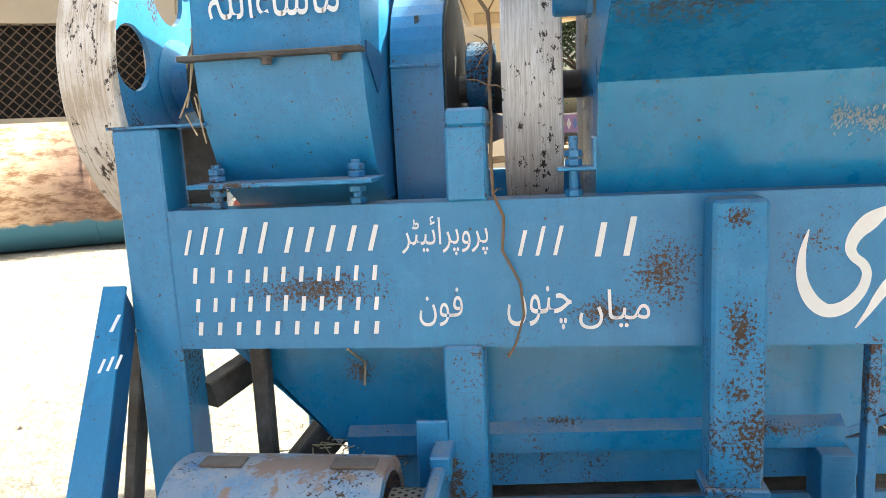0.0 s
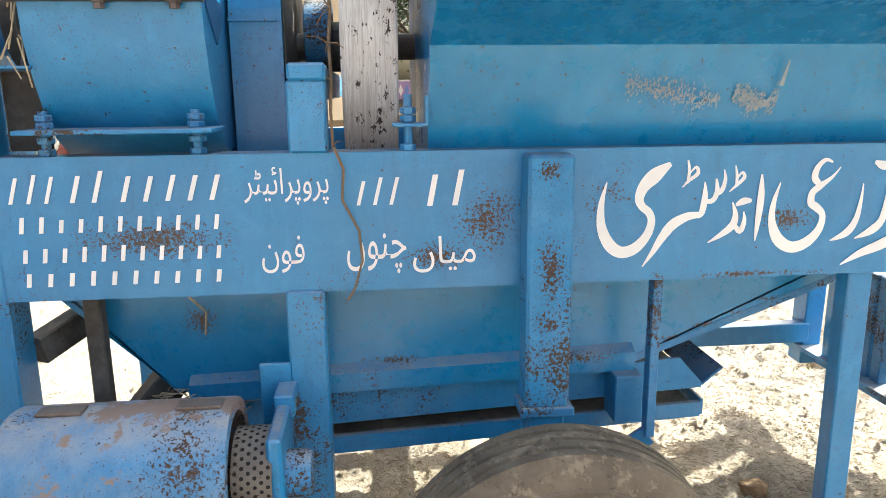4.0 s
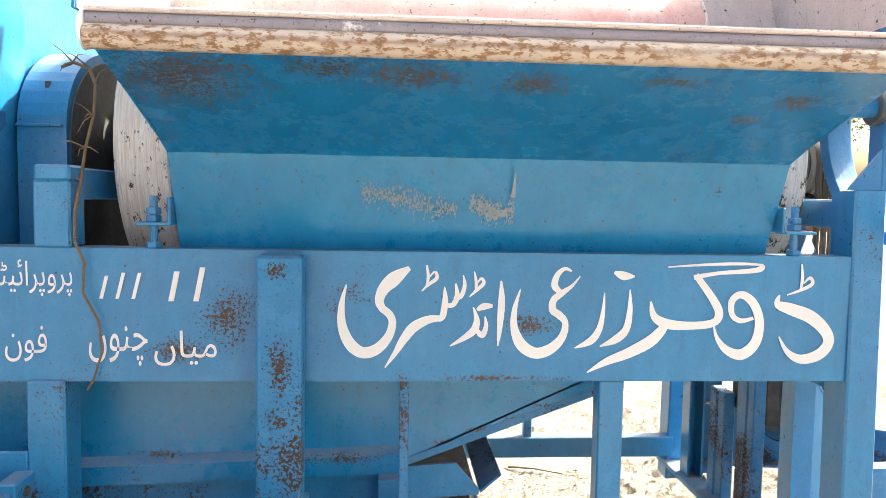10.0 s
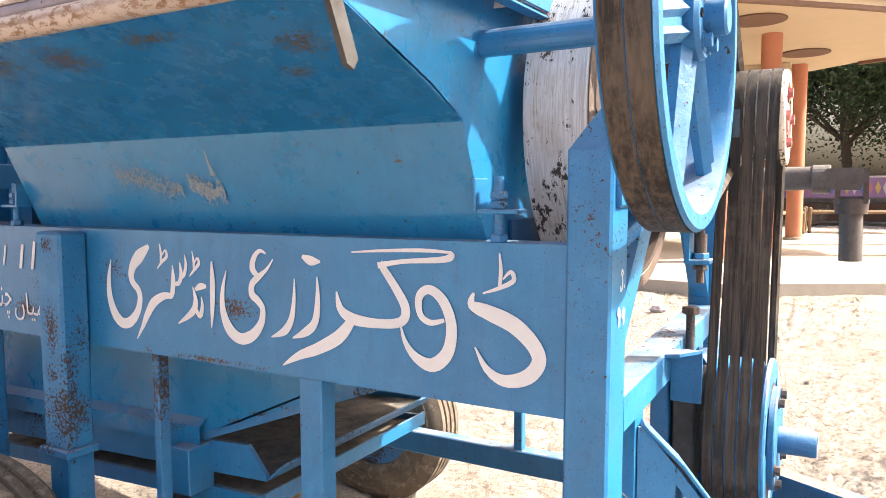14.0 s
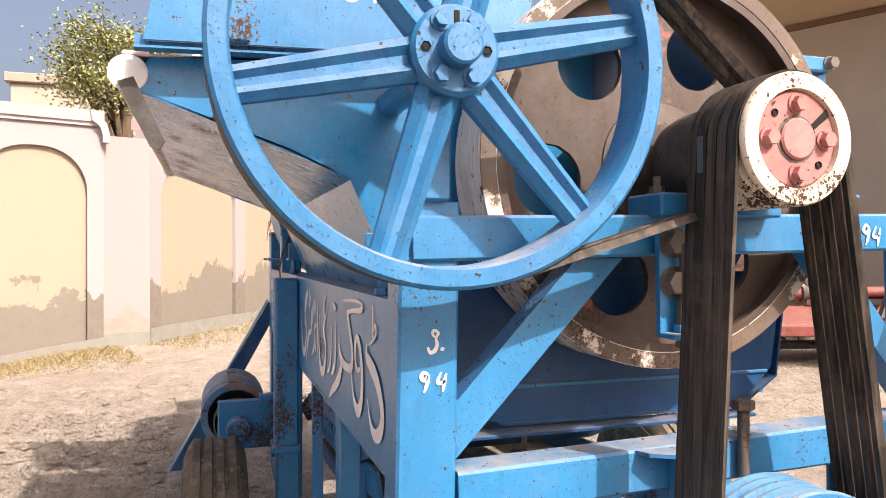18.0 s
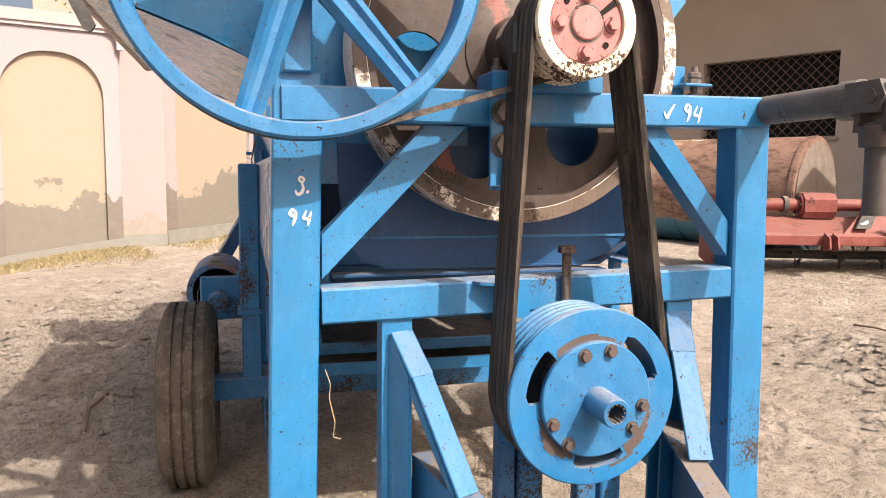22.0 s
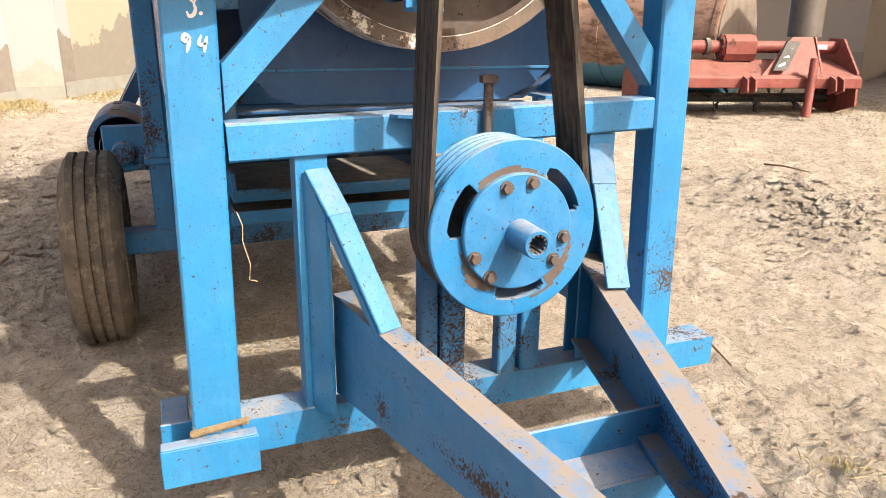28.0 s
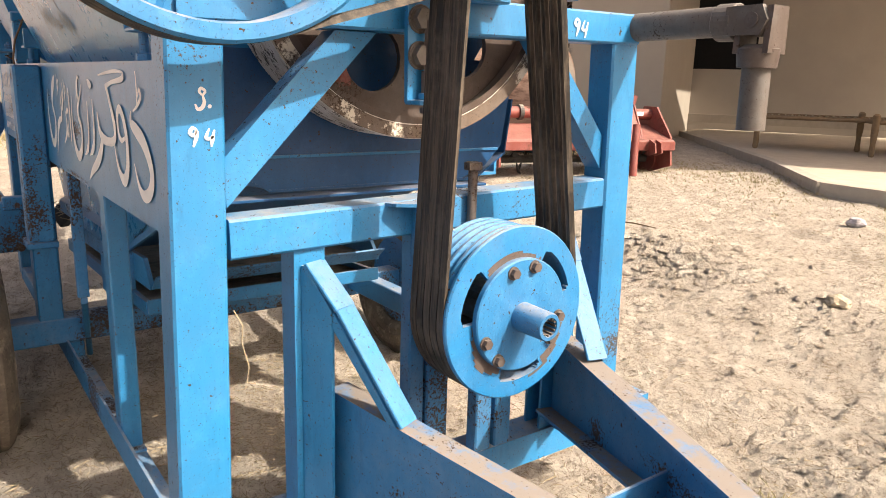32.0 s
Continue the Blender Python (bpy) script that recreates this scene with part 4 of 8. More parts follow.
def build_spoked_wheel():
    y, z, R = 0.048, 1.642, 0.352
    prof = [(R - 0.028, 0.058), (R - 0.006, 0.055), (R, 0.060), (R - 0.004, 0.066), (R - 0.022, 0.078), (R - 0.004, 0.090), (R, 0.095), (R - 0.004, 0.100), (R - 0.022, 0.112), (R - 0.004, 0.126), (R, 0.132), (R - 0.006, 0.138), (R - 0.030, 0.138), (R - 0.034, 0.130), (R - 0.034, 0.064)]
    W = part("spoked_flywheel", lathe(prof, (0, y, z), 'x', 96), M_LIGHT, T, "thickly painted pale blue spoked cast wheel", True)
    for k in range(6):
        th = radians(12 + 60 * k)
        c, s = math.cos(th), math.sin(th)
        bm = bmesh.new()
        p, q = (0.10, y + c * 0.05, z + s * 0.05), (0.10, y + c * (R - 0.03), z + s * (R - 0.03))
        w0 = 0.034
        cross = [(-w0, -0.010), (-w0 * 0.45, -0.012), (0, -0.004), (w0 * 0.45, -0.012), (w0, -0.010), (w0, 0.008), (w0 * 0.55, 0.024), (w0 * 0.2, 0.012), (-w0 * 0.2, 0.012), (-w0 * 0.55, 0.024), (-w0, 0.008)]
        add_prism(bm, cross, p, q, (1, 0, 0), 0.78)
        part("spoke", bm, M_LIGHT, W, "", True)
    part("hub", lathe([(0.02, 0.04), (0.066, 0.05), (0.068, 0.128), (0.062, 0.136), (0.02, 0.136)], (0, y, z), 'x', 48), M_LIGHT, W, "", True)
    part("shaft_end", lathe([(0.001, 0.135), (0.030, 0.135), (0.030, 0.168), (0.026, 0.172), (0.001, 0.172)], (0, y, z), 'x', 36, False), M_LIGHT, W, "", True)
    for a in (58, 122, 238, 302):
        th = radians(a)
        part("bolt", hexbolt((0.136, y + 0.047 * math.cos(th), z + 0.047 * math.sin(th)), (1, 0, 0), 0.0105, 0.012), M_LIGHT, W)
    for a in (0, 180):
        th = radians(a)
        part("bolt_hole", disc(0.008, 0.1355, 0.1372, (0, y + 0.047 * math.cos(th), z + 0.047 * math.sin(th)), 6), M_BLACK, W)
    part("key", box(0.136, 0.138, y - 0.004, y + 0.004, z + 0.032, z + 0.056, 0), M_BLACK, W)
    part("cross_shaft", rod((-0.275, y, z), (0.05, y, z), 0.026), M_BLUE, T)
    part("shaft_bearing", disc(0.045, -0.02, 0.035, (0, y, z), 28), M_STEEL, T)
    part("bearing_stand", box(-0.004, 0.018, y - 0.03, y + 0.03, 1.43, 1.61), M_BLUE, T)
    part("gusset", plate([(-0.004, y - 0.028, 1.535), (-0.09, y - 0.028, 1.432), (-0.004, y - 0.028, 1.432)], 0.008, (0, 1, 0)), M_BLUE, T)
    for x0 in (0.061, 0.0965):
        belt_loop((AX_Y, AX_Z), 0.082, (y, z), R - 0.004, x0, x0 + 0.0335, "vee_belt", 40, 0.012)
    part("small_pulley", lathe([(0.03, 0.05), (0.088, 0.05), (0.088, 0.062), (0.07, 0.078), (0.088, 0.093), (0.07, 0.110), (0.088, 0.130), (0.088, 0.14), (0.03, 0.14)], (0, AX_Y, AX_Z), 'x', 40), M_DARK, T, "", True)


def holed_wheel(name, x0, x1, web, R, rim_t, holes, hole_r, hole_at, mats, label, phase=0.0, centre=(AX_Y, AX_Z)):
    """A flywheel along x: outer rim ring, web plate with round holes through it, hub."""
    y, z = centre
    rim = lathe([(R - rim_t, x0), (R - 0.004, x0), (R, x0 + 0.004), (R, x1 - 0.004), (R - 0.004, x1), (R - rim_t, x1)], (0, y, z), 'x', 96)
    W = part(name, rim, mats[0], T, label, True)
    bm = bmesh.new()
    # web built as ring sectors round each hole
    n_in = 24
    inner, outer = 0.07, R - rim_t + 0.003
    for h in range(holes):
        tc = phase + 2 * math.pi * h / holes
        t0, t1 = tc - math.pi / holes, tc + math.pi / holes
        hy, hz = hole_at * math.cos(tc), hole_at * math.sin(tc)
        # border loop of the sector, matched with the hole loop by angle about the hole centre
        border = []
        for k in range(13):
            th = t0 + (t1 - t0) * k / 12
            border.append((outer * math.cos(th), outer * math.sin(th)))
        for k in range(1, 6):
            rr = outer + (inner - outer) * k / 6
            border.append((rr * math.cos(t1), rr * math.sin(t1)))
        for k in range(7):
            th = t1 + (t0 - t1) * k / 6
            border.append((inner * math.cos(th), inner * math.sin(th)))
        for k in range(1, 6):
            rr = inner + (outer - inner) * k / 6
            border.append((rr * math.cos(t0), rr * math.sin(t0)))
        loop = []
        for by, bz in border:
            a = math.atan2(bz - hz, by - hy)
            loop.append((hy + hole_r * math.cos(a), hz + hole_r * math.sin(a)))
        m = len(border)
        fb = [[bm.verts.new((xx, y + p[0], z + p[1])) for p in border] for xx in (web, web + 0.014)]
        fl = [[bm.verts.new((xx, y + p[0], z + p[1])) for p in loop] for xx in (web, web + 0.014)]
        for i in range(m):
            j = (i + 1) % m
            bm.faces.new((fb[0][i], fb[0][j], fl[0][j], fl[0][i]))
            bm.faces.new((fb[1][i], fl[1][i], fl[1][j], fb[1][j]))
            bm.faces.new((fl[0][i], fl[0][j], fl[1][j], fl[1][i]))
    bmesh.ops.remove_doubles(bm, verts=bm.verts, dist=0.0005)
    part("web", bm, mats[1], W)
    part("hub", lathe([(0.039, web - 0.05), (0.075, web - 0.05), (0.082, web), (0.13, web + 0.012), (0.13, web + 0.018), (0.085, web + 0.028), (0.078, web + 0.075), (0.039, web + 0.075)], (0, y, z), 'x', 48), mats[2], W, "", True)
    return W


def build_flywheels():
    W = holed_wheel("flywheel", -0.245, -0.105, -0.165, 0.41, 0.035, 6, 0.072, 0.252, (M_RIMW, M_IRON, M_IRON), "brown iron flywheel with round holes and peeling white rim", radians(8))
    part("inner_ring", lathe([(0.372, -0.152), (0.376, -0.152), (0.376, -0.104), (0.36, -0.104)], (0, AX_Y, AX_Z), 'x', 72), M_IRON, W, "", True)
    part("rim_face", lathe([(0.378, -0.1055), (0.4085, -0.1055), (0.4085, -0.1025), (0.378, -0.1025)], (0, AX_Y, AX_Z), 'x', 96), M_RIMF, W, "brown rim edge with flaking white paint")
    holed_wheel("flywheel", -1.95, -1.812, -1.90, 0.41, 0.035, 6, 0.072, 0.252, (M_RIMM, M_IRON, M_IRON), "iron flywheel with peeling white rim", radians(20))
    holed_wheel("flywheel", -3.03, -2.885, -2.945, 0.43, 0.025, 5, 0.088, 0.255, (M_RIMS, M_BLUE_R, M_BLUE_W), "blue wheel with stained white rim and round holes", radians(95), (0.60, 1.585))
    part("main_shaft", rod((-3.0, 0.60, 1.585), (-2.5, 0.60, 1.585), 0.035), M_STEEL, T)
    part("small_pulley", lathe([(0.03, -2.84), (0.14, -2.84), (0.12, -2.82), (0.14, -2.80), (0.12, -2.78), (0.14, -2.76), (0.03, -2.76)], (0, 0.60, 1.585), 'x', 40), M_DARK, T, "", True)
    part("guard_flat", bar((-2.72, 0.30, 1.46), (-2.70, 0.40, 1.80), 0.04, 0.012, (1, 0, 0)), M_DARK, T)


def build_hood():
    x0, x1 = -1.752, -0.274
    # lower concave panel and outward lip
    secs = []
    for x in (x0, (x0 + x1) / 2, x1):
        s = [(x, 0.10, 1.20), (x, 0.072, 1.262), (x, 0.045, 1.32), (x, 0.015, 1.39), (x, -0.012, 1.45), (x, -0.03, 1.492)]
        secs.append(s)
    part("drum_casing", sheet(secs, 0.004), M_HOOD, T, "smooth blue sheet-metal drum casing with scuffed paint", True)
    part("feed_lip", sheet([[(x, -0.03, 1.492), (x, -0.15, 1.546), (x, -0.43, 1.645)] for x in (x0 - 0.0, (x0 + x1) / 2, x1)], 0.004), M_LIP, T, "flared blue feed lip, rust-speckled along its edge")
    # rolled front edge: cream tube, grey bead, pale flat
    P = part("edge_tube", rod((x0 - 0.01, -0.437, 1.660), (x1, -0.437, 1.660), 0.022, 28), M_EDGE, T, "cream rolled edge tube with a rusted seam", True)
    part("edge_bead", rod((x0 - 0.01, -0.432, 1.690), (x1, -0.432, 1.690), 0.0135, 20), M_LILAC, P, "grey-lilac painted bead", True)
    part("edge_flat", box(x0 - 0.012, x1, -0.446, -0.40, 1.702, 1.712, 0.003), M_PALE, P)
    part("tube_end", disc(0.034, x1 + 0.0005, x1 + 0.0035, (0, -0.435, 1.670), 28), M_WTEXT, P)
    part("tube_end", disc(0.034, x0 - 0.0145, x0 - 0.011, (0, -0.435, 1.670), 28), M_WTEXT, P)
    # dark plate drawn in for the hollow at the lip's open end
    part("lip_end_dark", plate([(x1 + 0.002, -0.452, 1.652), (x1 + 0.002, -0.425, 1.662), (x1 + 0.002, -0.372, 1.548), (x1 + 0.002, -0.382, 1.532), (x1 + 0.002, -0.398, 1.538)], 0.010, (1, 0, 0)), M_DARK, T)
    # end cheeks
    for x in (x0, x1 - 0.004):
        part("end_cheek", plate([(x, 0.10, 1.20), (x, 0.072, 1.262), (x, 0.015, 1.39), (x, -0.03, 1.492), (x, -0.43, 1.645), (x, -0.40, 1.70), (x, 0.0, 1.74), (x, 0.30, 1.85), (x, 0.50, 1.85), (x, 0.50, 1.20)], 0.004, (1, 0, 0)), M_HOOD, T)
    # clamp and bearing block on the far side
    Fc = part("clamp_angle", box(-0.27, -0.19, 1.08, 1.165, 1.470, 1.478, 0.002), M_BLUE, T)
    part("clamp_plate", box(-0.262, -0.254, 1.06, 1.12, 1.44, 1.53, 0.002), M_BLUE, Fc)
    part("stud", rod((-0.225, 1.13, 1.40), (-0.225, 1.13, 1.525), 0.0095, 12), M_STEEL, Fc)
    for z in (1.440, 1.478, 1.495):
        part("nut", disc(0.018, 0, 0.015, (-0.225, 1.13, z), 6, 'z', 0.002), M_STEEL, Fc)
    Bb = part("bearing_block", box(-0.26, -0.20, 0.98, 1.09, 1.765, 1.80, 0.004), M_BLUE, T)
    part("block_plate", plate([(-0.235, 1.0, 1.735), (-0.235, 1.09, 1.765), (-0.235, 1.085, 1.69), (-0.235, 1.05, 1.645), (-0.235, 0.98, 1.64)], 0.02, (1, 0, 0)), M_BLUE, Bb)
    part("bolt", hexbolt((-0.2, 1.085, 1.785), (1, 0, 0), 0.012, 0.014), M_STEEL, Bb)
    # drum behind: round casing closing the space
    bm = bmesh.new()
    add_lathe(bm, [(0.37, x0 + 0.01), (0.37, x1 - 0.01)], (0, AX_Y, AX_Z), 'x', 48, False)
    part("drum", bm, M_HOOD, T, "", True)
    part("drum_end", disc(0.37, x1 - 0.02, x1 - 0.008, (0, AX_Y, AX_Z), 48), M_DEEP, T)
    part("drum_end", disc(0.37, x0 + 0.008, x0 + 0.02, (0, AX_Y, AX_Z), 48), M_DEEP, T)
    # upper feed hopper box with side cheeks
    for x, lab in ((-0.214, "blue hopper cheek with rusted edge"), (-1.80, "")):
        part("hopper_cheek", plate([(x, -0.405, 1.715), (x, 0.30, 1.735), (x, 0.42, 2.25), (x, -0.30, 2.25)], 0.005, (1, 0, 0)), M_BLUE, T, lab)
    part("cheek_angle", prism([(0, 0), (0.03, 0), (0.03, 0.004), (0.004, 0.004), (0.004, 0.03), (0, 0.03)], (-0.236, -0.42, 1.70), (-0.236, 0.25, 1.718)), M_BLUE_R, T)
    part("cheek_lug", box(-0.225, -0.20, -0.285, -0.225, 1.722, 1.765), M_BLUE_R, T)
    part("hopper_back", sheet([[(x, 0.10, 1.72), (x, 0.16, 1.85), (x, 0.32, 2.25)] for x in (-1.795, -1.0, -0.215)], 0.004), M_PALE, T)
    tray = [(-0.045, 1.752), (-0.040, 1.79), (-0.022, 1.835), (0.01, 1.88), (0.06, 1.92), (0.13, 1.955), (0.22, 1.97)]
    part("tray_panel", sheet([[(x, y, z) for y, z in tray] for x in (-1.655, -1.0, -0.50)], 0.004), M_TRAY, T, "bulged feed panel faded from pink to white", True)
    for x in (-1.658, -0.497):
        part("weld_seam", curve_tube([(x, y - 0.003, z + 0.002) for y, z in tray], 0.0045, 6, 1.0), M_PALE, T, "", True)
    part("weld_seam", rod((-1.655, -0.050, 1.752), (-0.50, -0.050, 1.752), 0.0045, 8), M_PALE, T)
    for x, ex in ((-1.794, 1), (-0.2195, -1)):
        part("cheek_lining", plate([(x, -0.40, 1.716), (x, 0.29, 1.737), (x, 0.41, 2.245), (x, -0.295, 2.245)], 0.003, (ex, 0, 0)), M_PALE, T, "pale pink inner lining of the hopper cheek")
    part("cheek_edge", prism([(-0.014, -0.012), (0.022, -0.012), (0.022, 0.012), (-0.014, 0.012)], (-1.80, -0.425, 1.735), (-1.80, -0.318, 2.25)), M_WHITE, T, "chipped white edge strip")
    part("tray_bar", box(-1.655, -0.42, -0.075, -0.05, 1.716, 1.748), M_MAROON, T, "dark red bar across the feed tray")
    # sheet guard over the flywheel beside the casing, bearing cap and clamp
    gd = [(AX_Y - 0.435 * math.cos(radians(a)), AX_Z + 0.435 * math.sin(radians(a))) for a in range(27, 100, 6)]
    part("wheel_guard", sheet([[(x, y, z) for y, z in gd] for x in (-1.972, -1.79)], 0.004), M_HOOD, T, "curved blue sheet guard", True)
    part("guard_side", plate([(-1.794, y, z) for y, z in gd] + [(-1.794, AX_Y, AX_Z + 0.30), (-1.794, AX_Y - 0.30, AX_Z + 0.2)], 0.004, (1, 0, 0)), M_HOOD, T)
    Bc = part("shaft_bearing", lathe([(0.004, -1.835), (0.052, -1.835), (0.056, -1.83), (0.056, -1.768), (0.004, -1.768)], (0, 0.05, 1.685), 'x', 32, False), M_BLUE_W, T, "worn blue bearing cap", True)
    part("bearing_flange", lathe([(0.004, -1.768), (0.066, -1.768), (0.066, -1.757), (0.004, -1.757)], (0, 0.05, 1.685), 'x', 6, False), M_BLUE_W, Bc)
    part("grease_cup", rod((-1.85, 0.03, 1.70), (-1.832, 0.03, 1.70), 0.006, 8), M_DARK, Bc)
    Cl = part("clamp_angle", box(-1.80, -1.74, -0.05, 0.03, 1.765, 1.773, 0.002), M_BLUE_W, T)
    for z in (1.752, 1.774, 1.792):
        part("nut", disc(0.014, 0, 0.012, (-1.775, -0.02, z), 6, 'z', 0.002), M_RUST, Cl)
    part("feed_floor", sheet([[(x, -0.41, 1.702), (x, -0.2, 1.71), (x, 0.0, 1.715)] for x in (x0, -1.0, x1)], 0.004), M_PINK, T)
    # clamps and bolts at both ends of the casing
    for x in (-1.80, -0.225):
        C = part("clamp_angle", box(x - 0.035, x + 0.045, -0.006, 0.05, 1.318, 1.326, 0.002), M_BLUE, T)
        part("clamp_plate", box(x + (0.038 if x < -1 else -0.045), x + (0.046 if x < -1 else -0.037), -0.006, 0.05, 1.322, 1.385, 0.002), M_BLUE, C)
        for z in (1.264, 1.327, 1.345):
            part("nut", disc(0.018, 0, 0.015, (x, 0.02, z), 6, 'z', 0.002), M_BLUE_W, C)
        part("stud", rod((x, 0.02, 1.262), (x, 0.02, 1.388), 0.0095, 12), M_BLUE_W, C)


def build_fan():
    x0, x1 = -2.605, -2.222
    zs = [(0.16, 1.262), (0.10, 1.30), (0.055, 1.36), (0.02, 1.43), (-0.005, 1.51), (-0.012, 1.585)]
    part("fan_box", sheet([[(x, y, z) for y, z in zs] for x in (x0 + 0.02, x1)], 0.004), M_BLUE, T, "blue blower box with bolted flange", True)
    part("fan_box_top", sheet([[(x, -0.012, 1.585), (x, -0.004, 1.75), (x, 0.02, 1.85), (x, 0.12, 1.93)] for x in (x0 + 0.025, x1)], 0.004), M_FANTOP, T, "rusted upper blower panel with white script")
    for x in (x0 + 0.02, x1 - 0.006):
        part("box_side", plate([(x, y, z) for y, z in [(0.3, 1.262)] + zs + [(-0.004, 1.75), (0.02, 1.85), (0.12, 1.93), (0.3, 1.93)]], 0.005, (1, 0, 0)), M_BLUE, T)
    F = part("flange", box(x0 - 0.012, x1 + 0.008, -0.045, 0.10, 1.312, 1.322, 0.002), M_BLUE_R, T)
    for x in (-2.58, -2.262):
        part("stud", rod((x, 0.03, 1.262), (x, 0.03, 1.36), 0.010, 12), M_BLUE_W, F)
        for z in (1.264, 1.29, 1.322, 1.338):
            part("nut", disc(0.019, 0, 0.014, (x, 0.03, z), 6, 'z', 0.002), M_BLUE_W, F)
    S = part("seam_flange", box(x0 - 0.006, x1 + 0.004, -0.042, 0.0, 1.578, 1.590, 0.002), M_DARK, T)
    for x in (-2.42, -2.272):
        part("bolt", hexbolt((x, -0.03, 1.578), (0, 0, -1), 0.010, 0.012), M_RUST, S)
    part("top_wire", curve_tube([(x0 + 0.02, -0.022, 1.70), (x0 + 0.02, -0.02, 1.81), (-2.58, -0.018, 1.832), (-2.5, -0.018, 1.836), (-2.26, -0.018, 1.838), (-2.235, -0.018, 1.83), (-2.224, -0.018, 1.80), (-2.222, -0.02, 1.765)], 0.005, 8), M_LIGHT, T)
    # round blower casing
    part("blower_casing", disc(0.47, -2.56, -2.235, (0, 0.56, 1.63), 72), M_LIGHT, T, "pale blue round blower casing", )
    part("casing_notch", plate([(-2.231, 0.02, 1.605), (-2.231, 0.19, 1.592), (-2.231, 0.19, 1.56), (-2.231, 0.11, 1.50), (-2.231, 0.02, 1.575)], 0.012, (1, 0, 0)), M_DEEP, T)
    # pulley guard with rounded top
    pts = [(0.24, 1.0), (0.235, 1.55)] + [(0.545 - 0.31 * math.cos(radians(a)), 1.56 + 0.24 * math.sin(radians(a))) for a in range(8, 176, 8)] + [(0.86, 1.50), (0.86, 1.0)]
    part("pulley_guard", plate([(-2.215, y, z) for y, z in pts], 0.125, (1, 0, 0)), M_BLUE, T, "blue sheet pulley guard")
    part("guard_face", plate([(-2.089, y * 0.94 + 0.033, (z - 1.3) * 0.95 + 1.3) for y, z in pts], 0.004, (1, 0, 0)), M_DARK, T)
    part("guard_seam", box(-2.216, -2.10, 0.228, 0.242, 1.562, 1.570, 0.001), M_BLUE, T)
    part("key_slot", box(-2.157, -2.147, 0.268, 0.285, 1.645, 1.685, 0), M_DARK, T)
    part("small_pulley", disc(0.10, -2.06, -1.985, (0, 0.58, 1.55), 32), M_BLUE_W, T)
    part("bearing_housing", disc(0.07, -2.03, -1.96, (0, AX_Y, AX_Z), 28), M_DARK, T)
    # chaff stuck to the box edge
    bm = bmesh.new()
    rnd = random.Random(5)
    for k in range(26):
        x, z = -2.60 + rnd.uniform(-0.02, 0.03), rnd.uniform(1.45, 1.9)
        p = Vector((x, rnd.uniform(-0.02, 0.06), z))
        q = p + Vector((rnd.uniform(-0.03, 0.03), rnd.uniform(-0.02, 0.02), rnd.uniform(-0.12, -0.02)))
        add_prism(bm, circle(0.002, 4), p, q)
    tagged(part("chaff", bm, M_STRAW, T), kind="stuff")


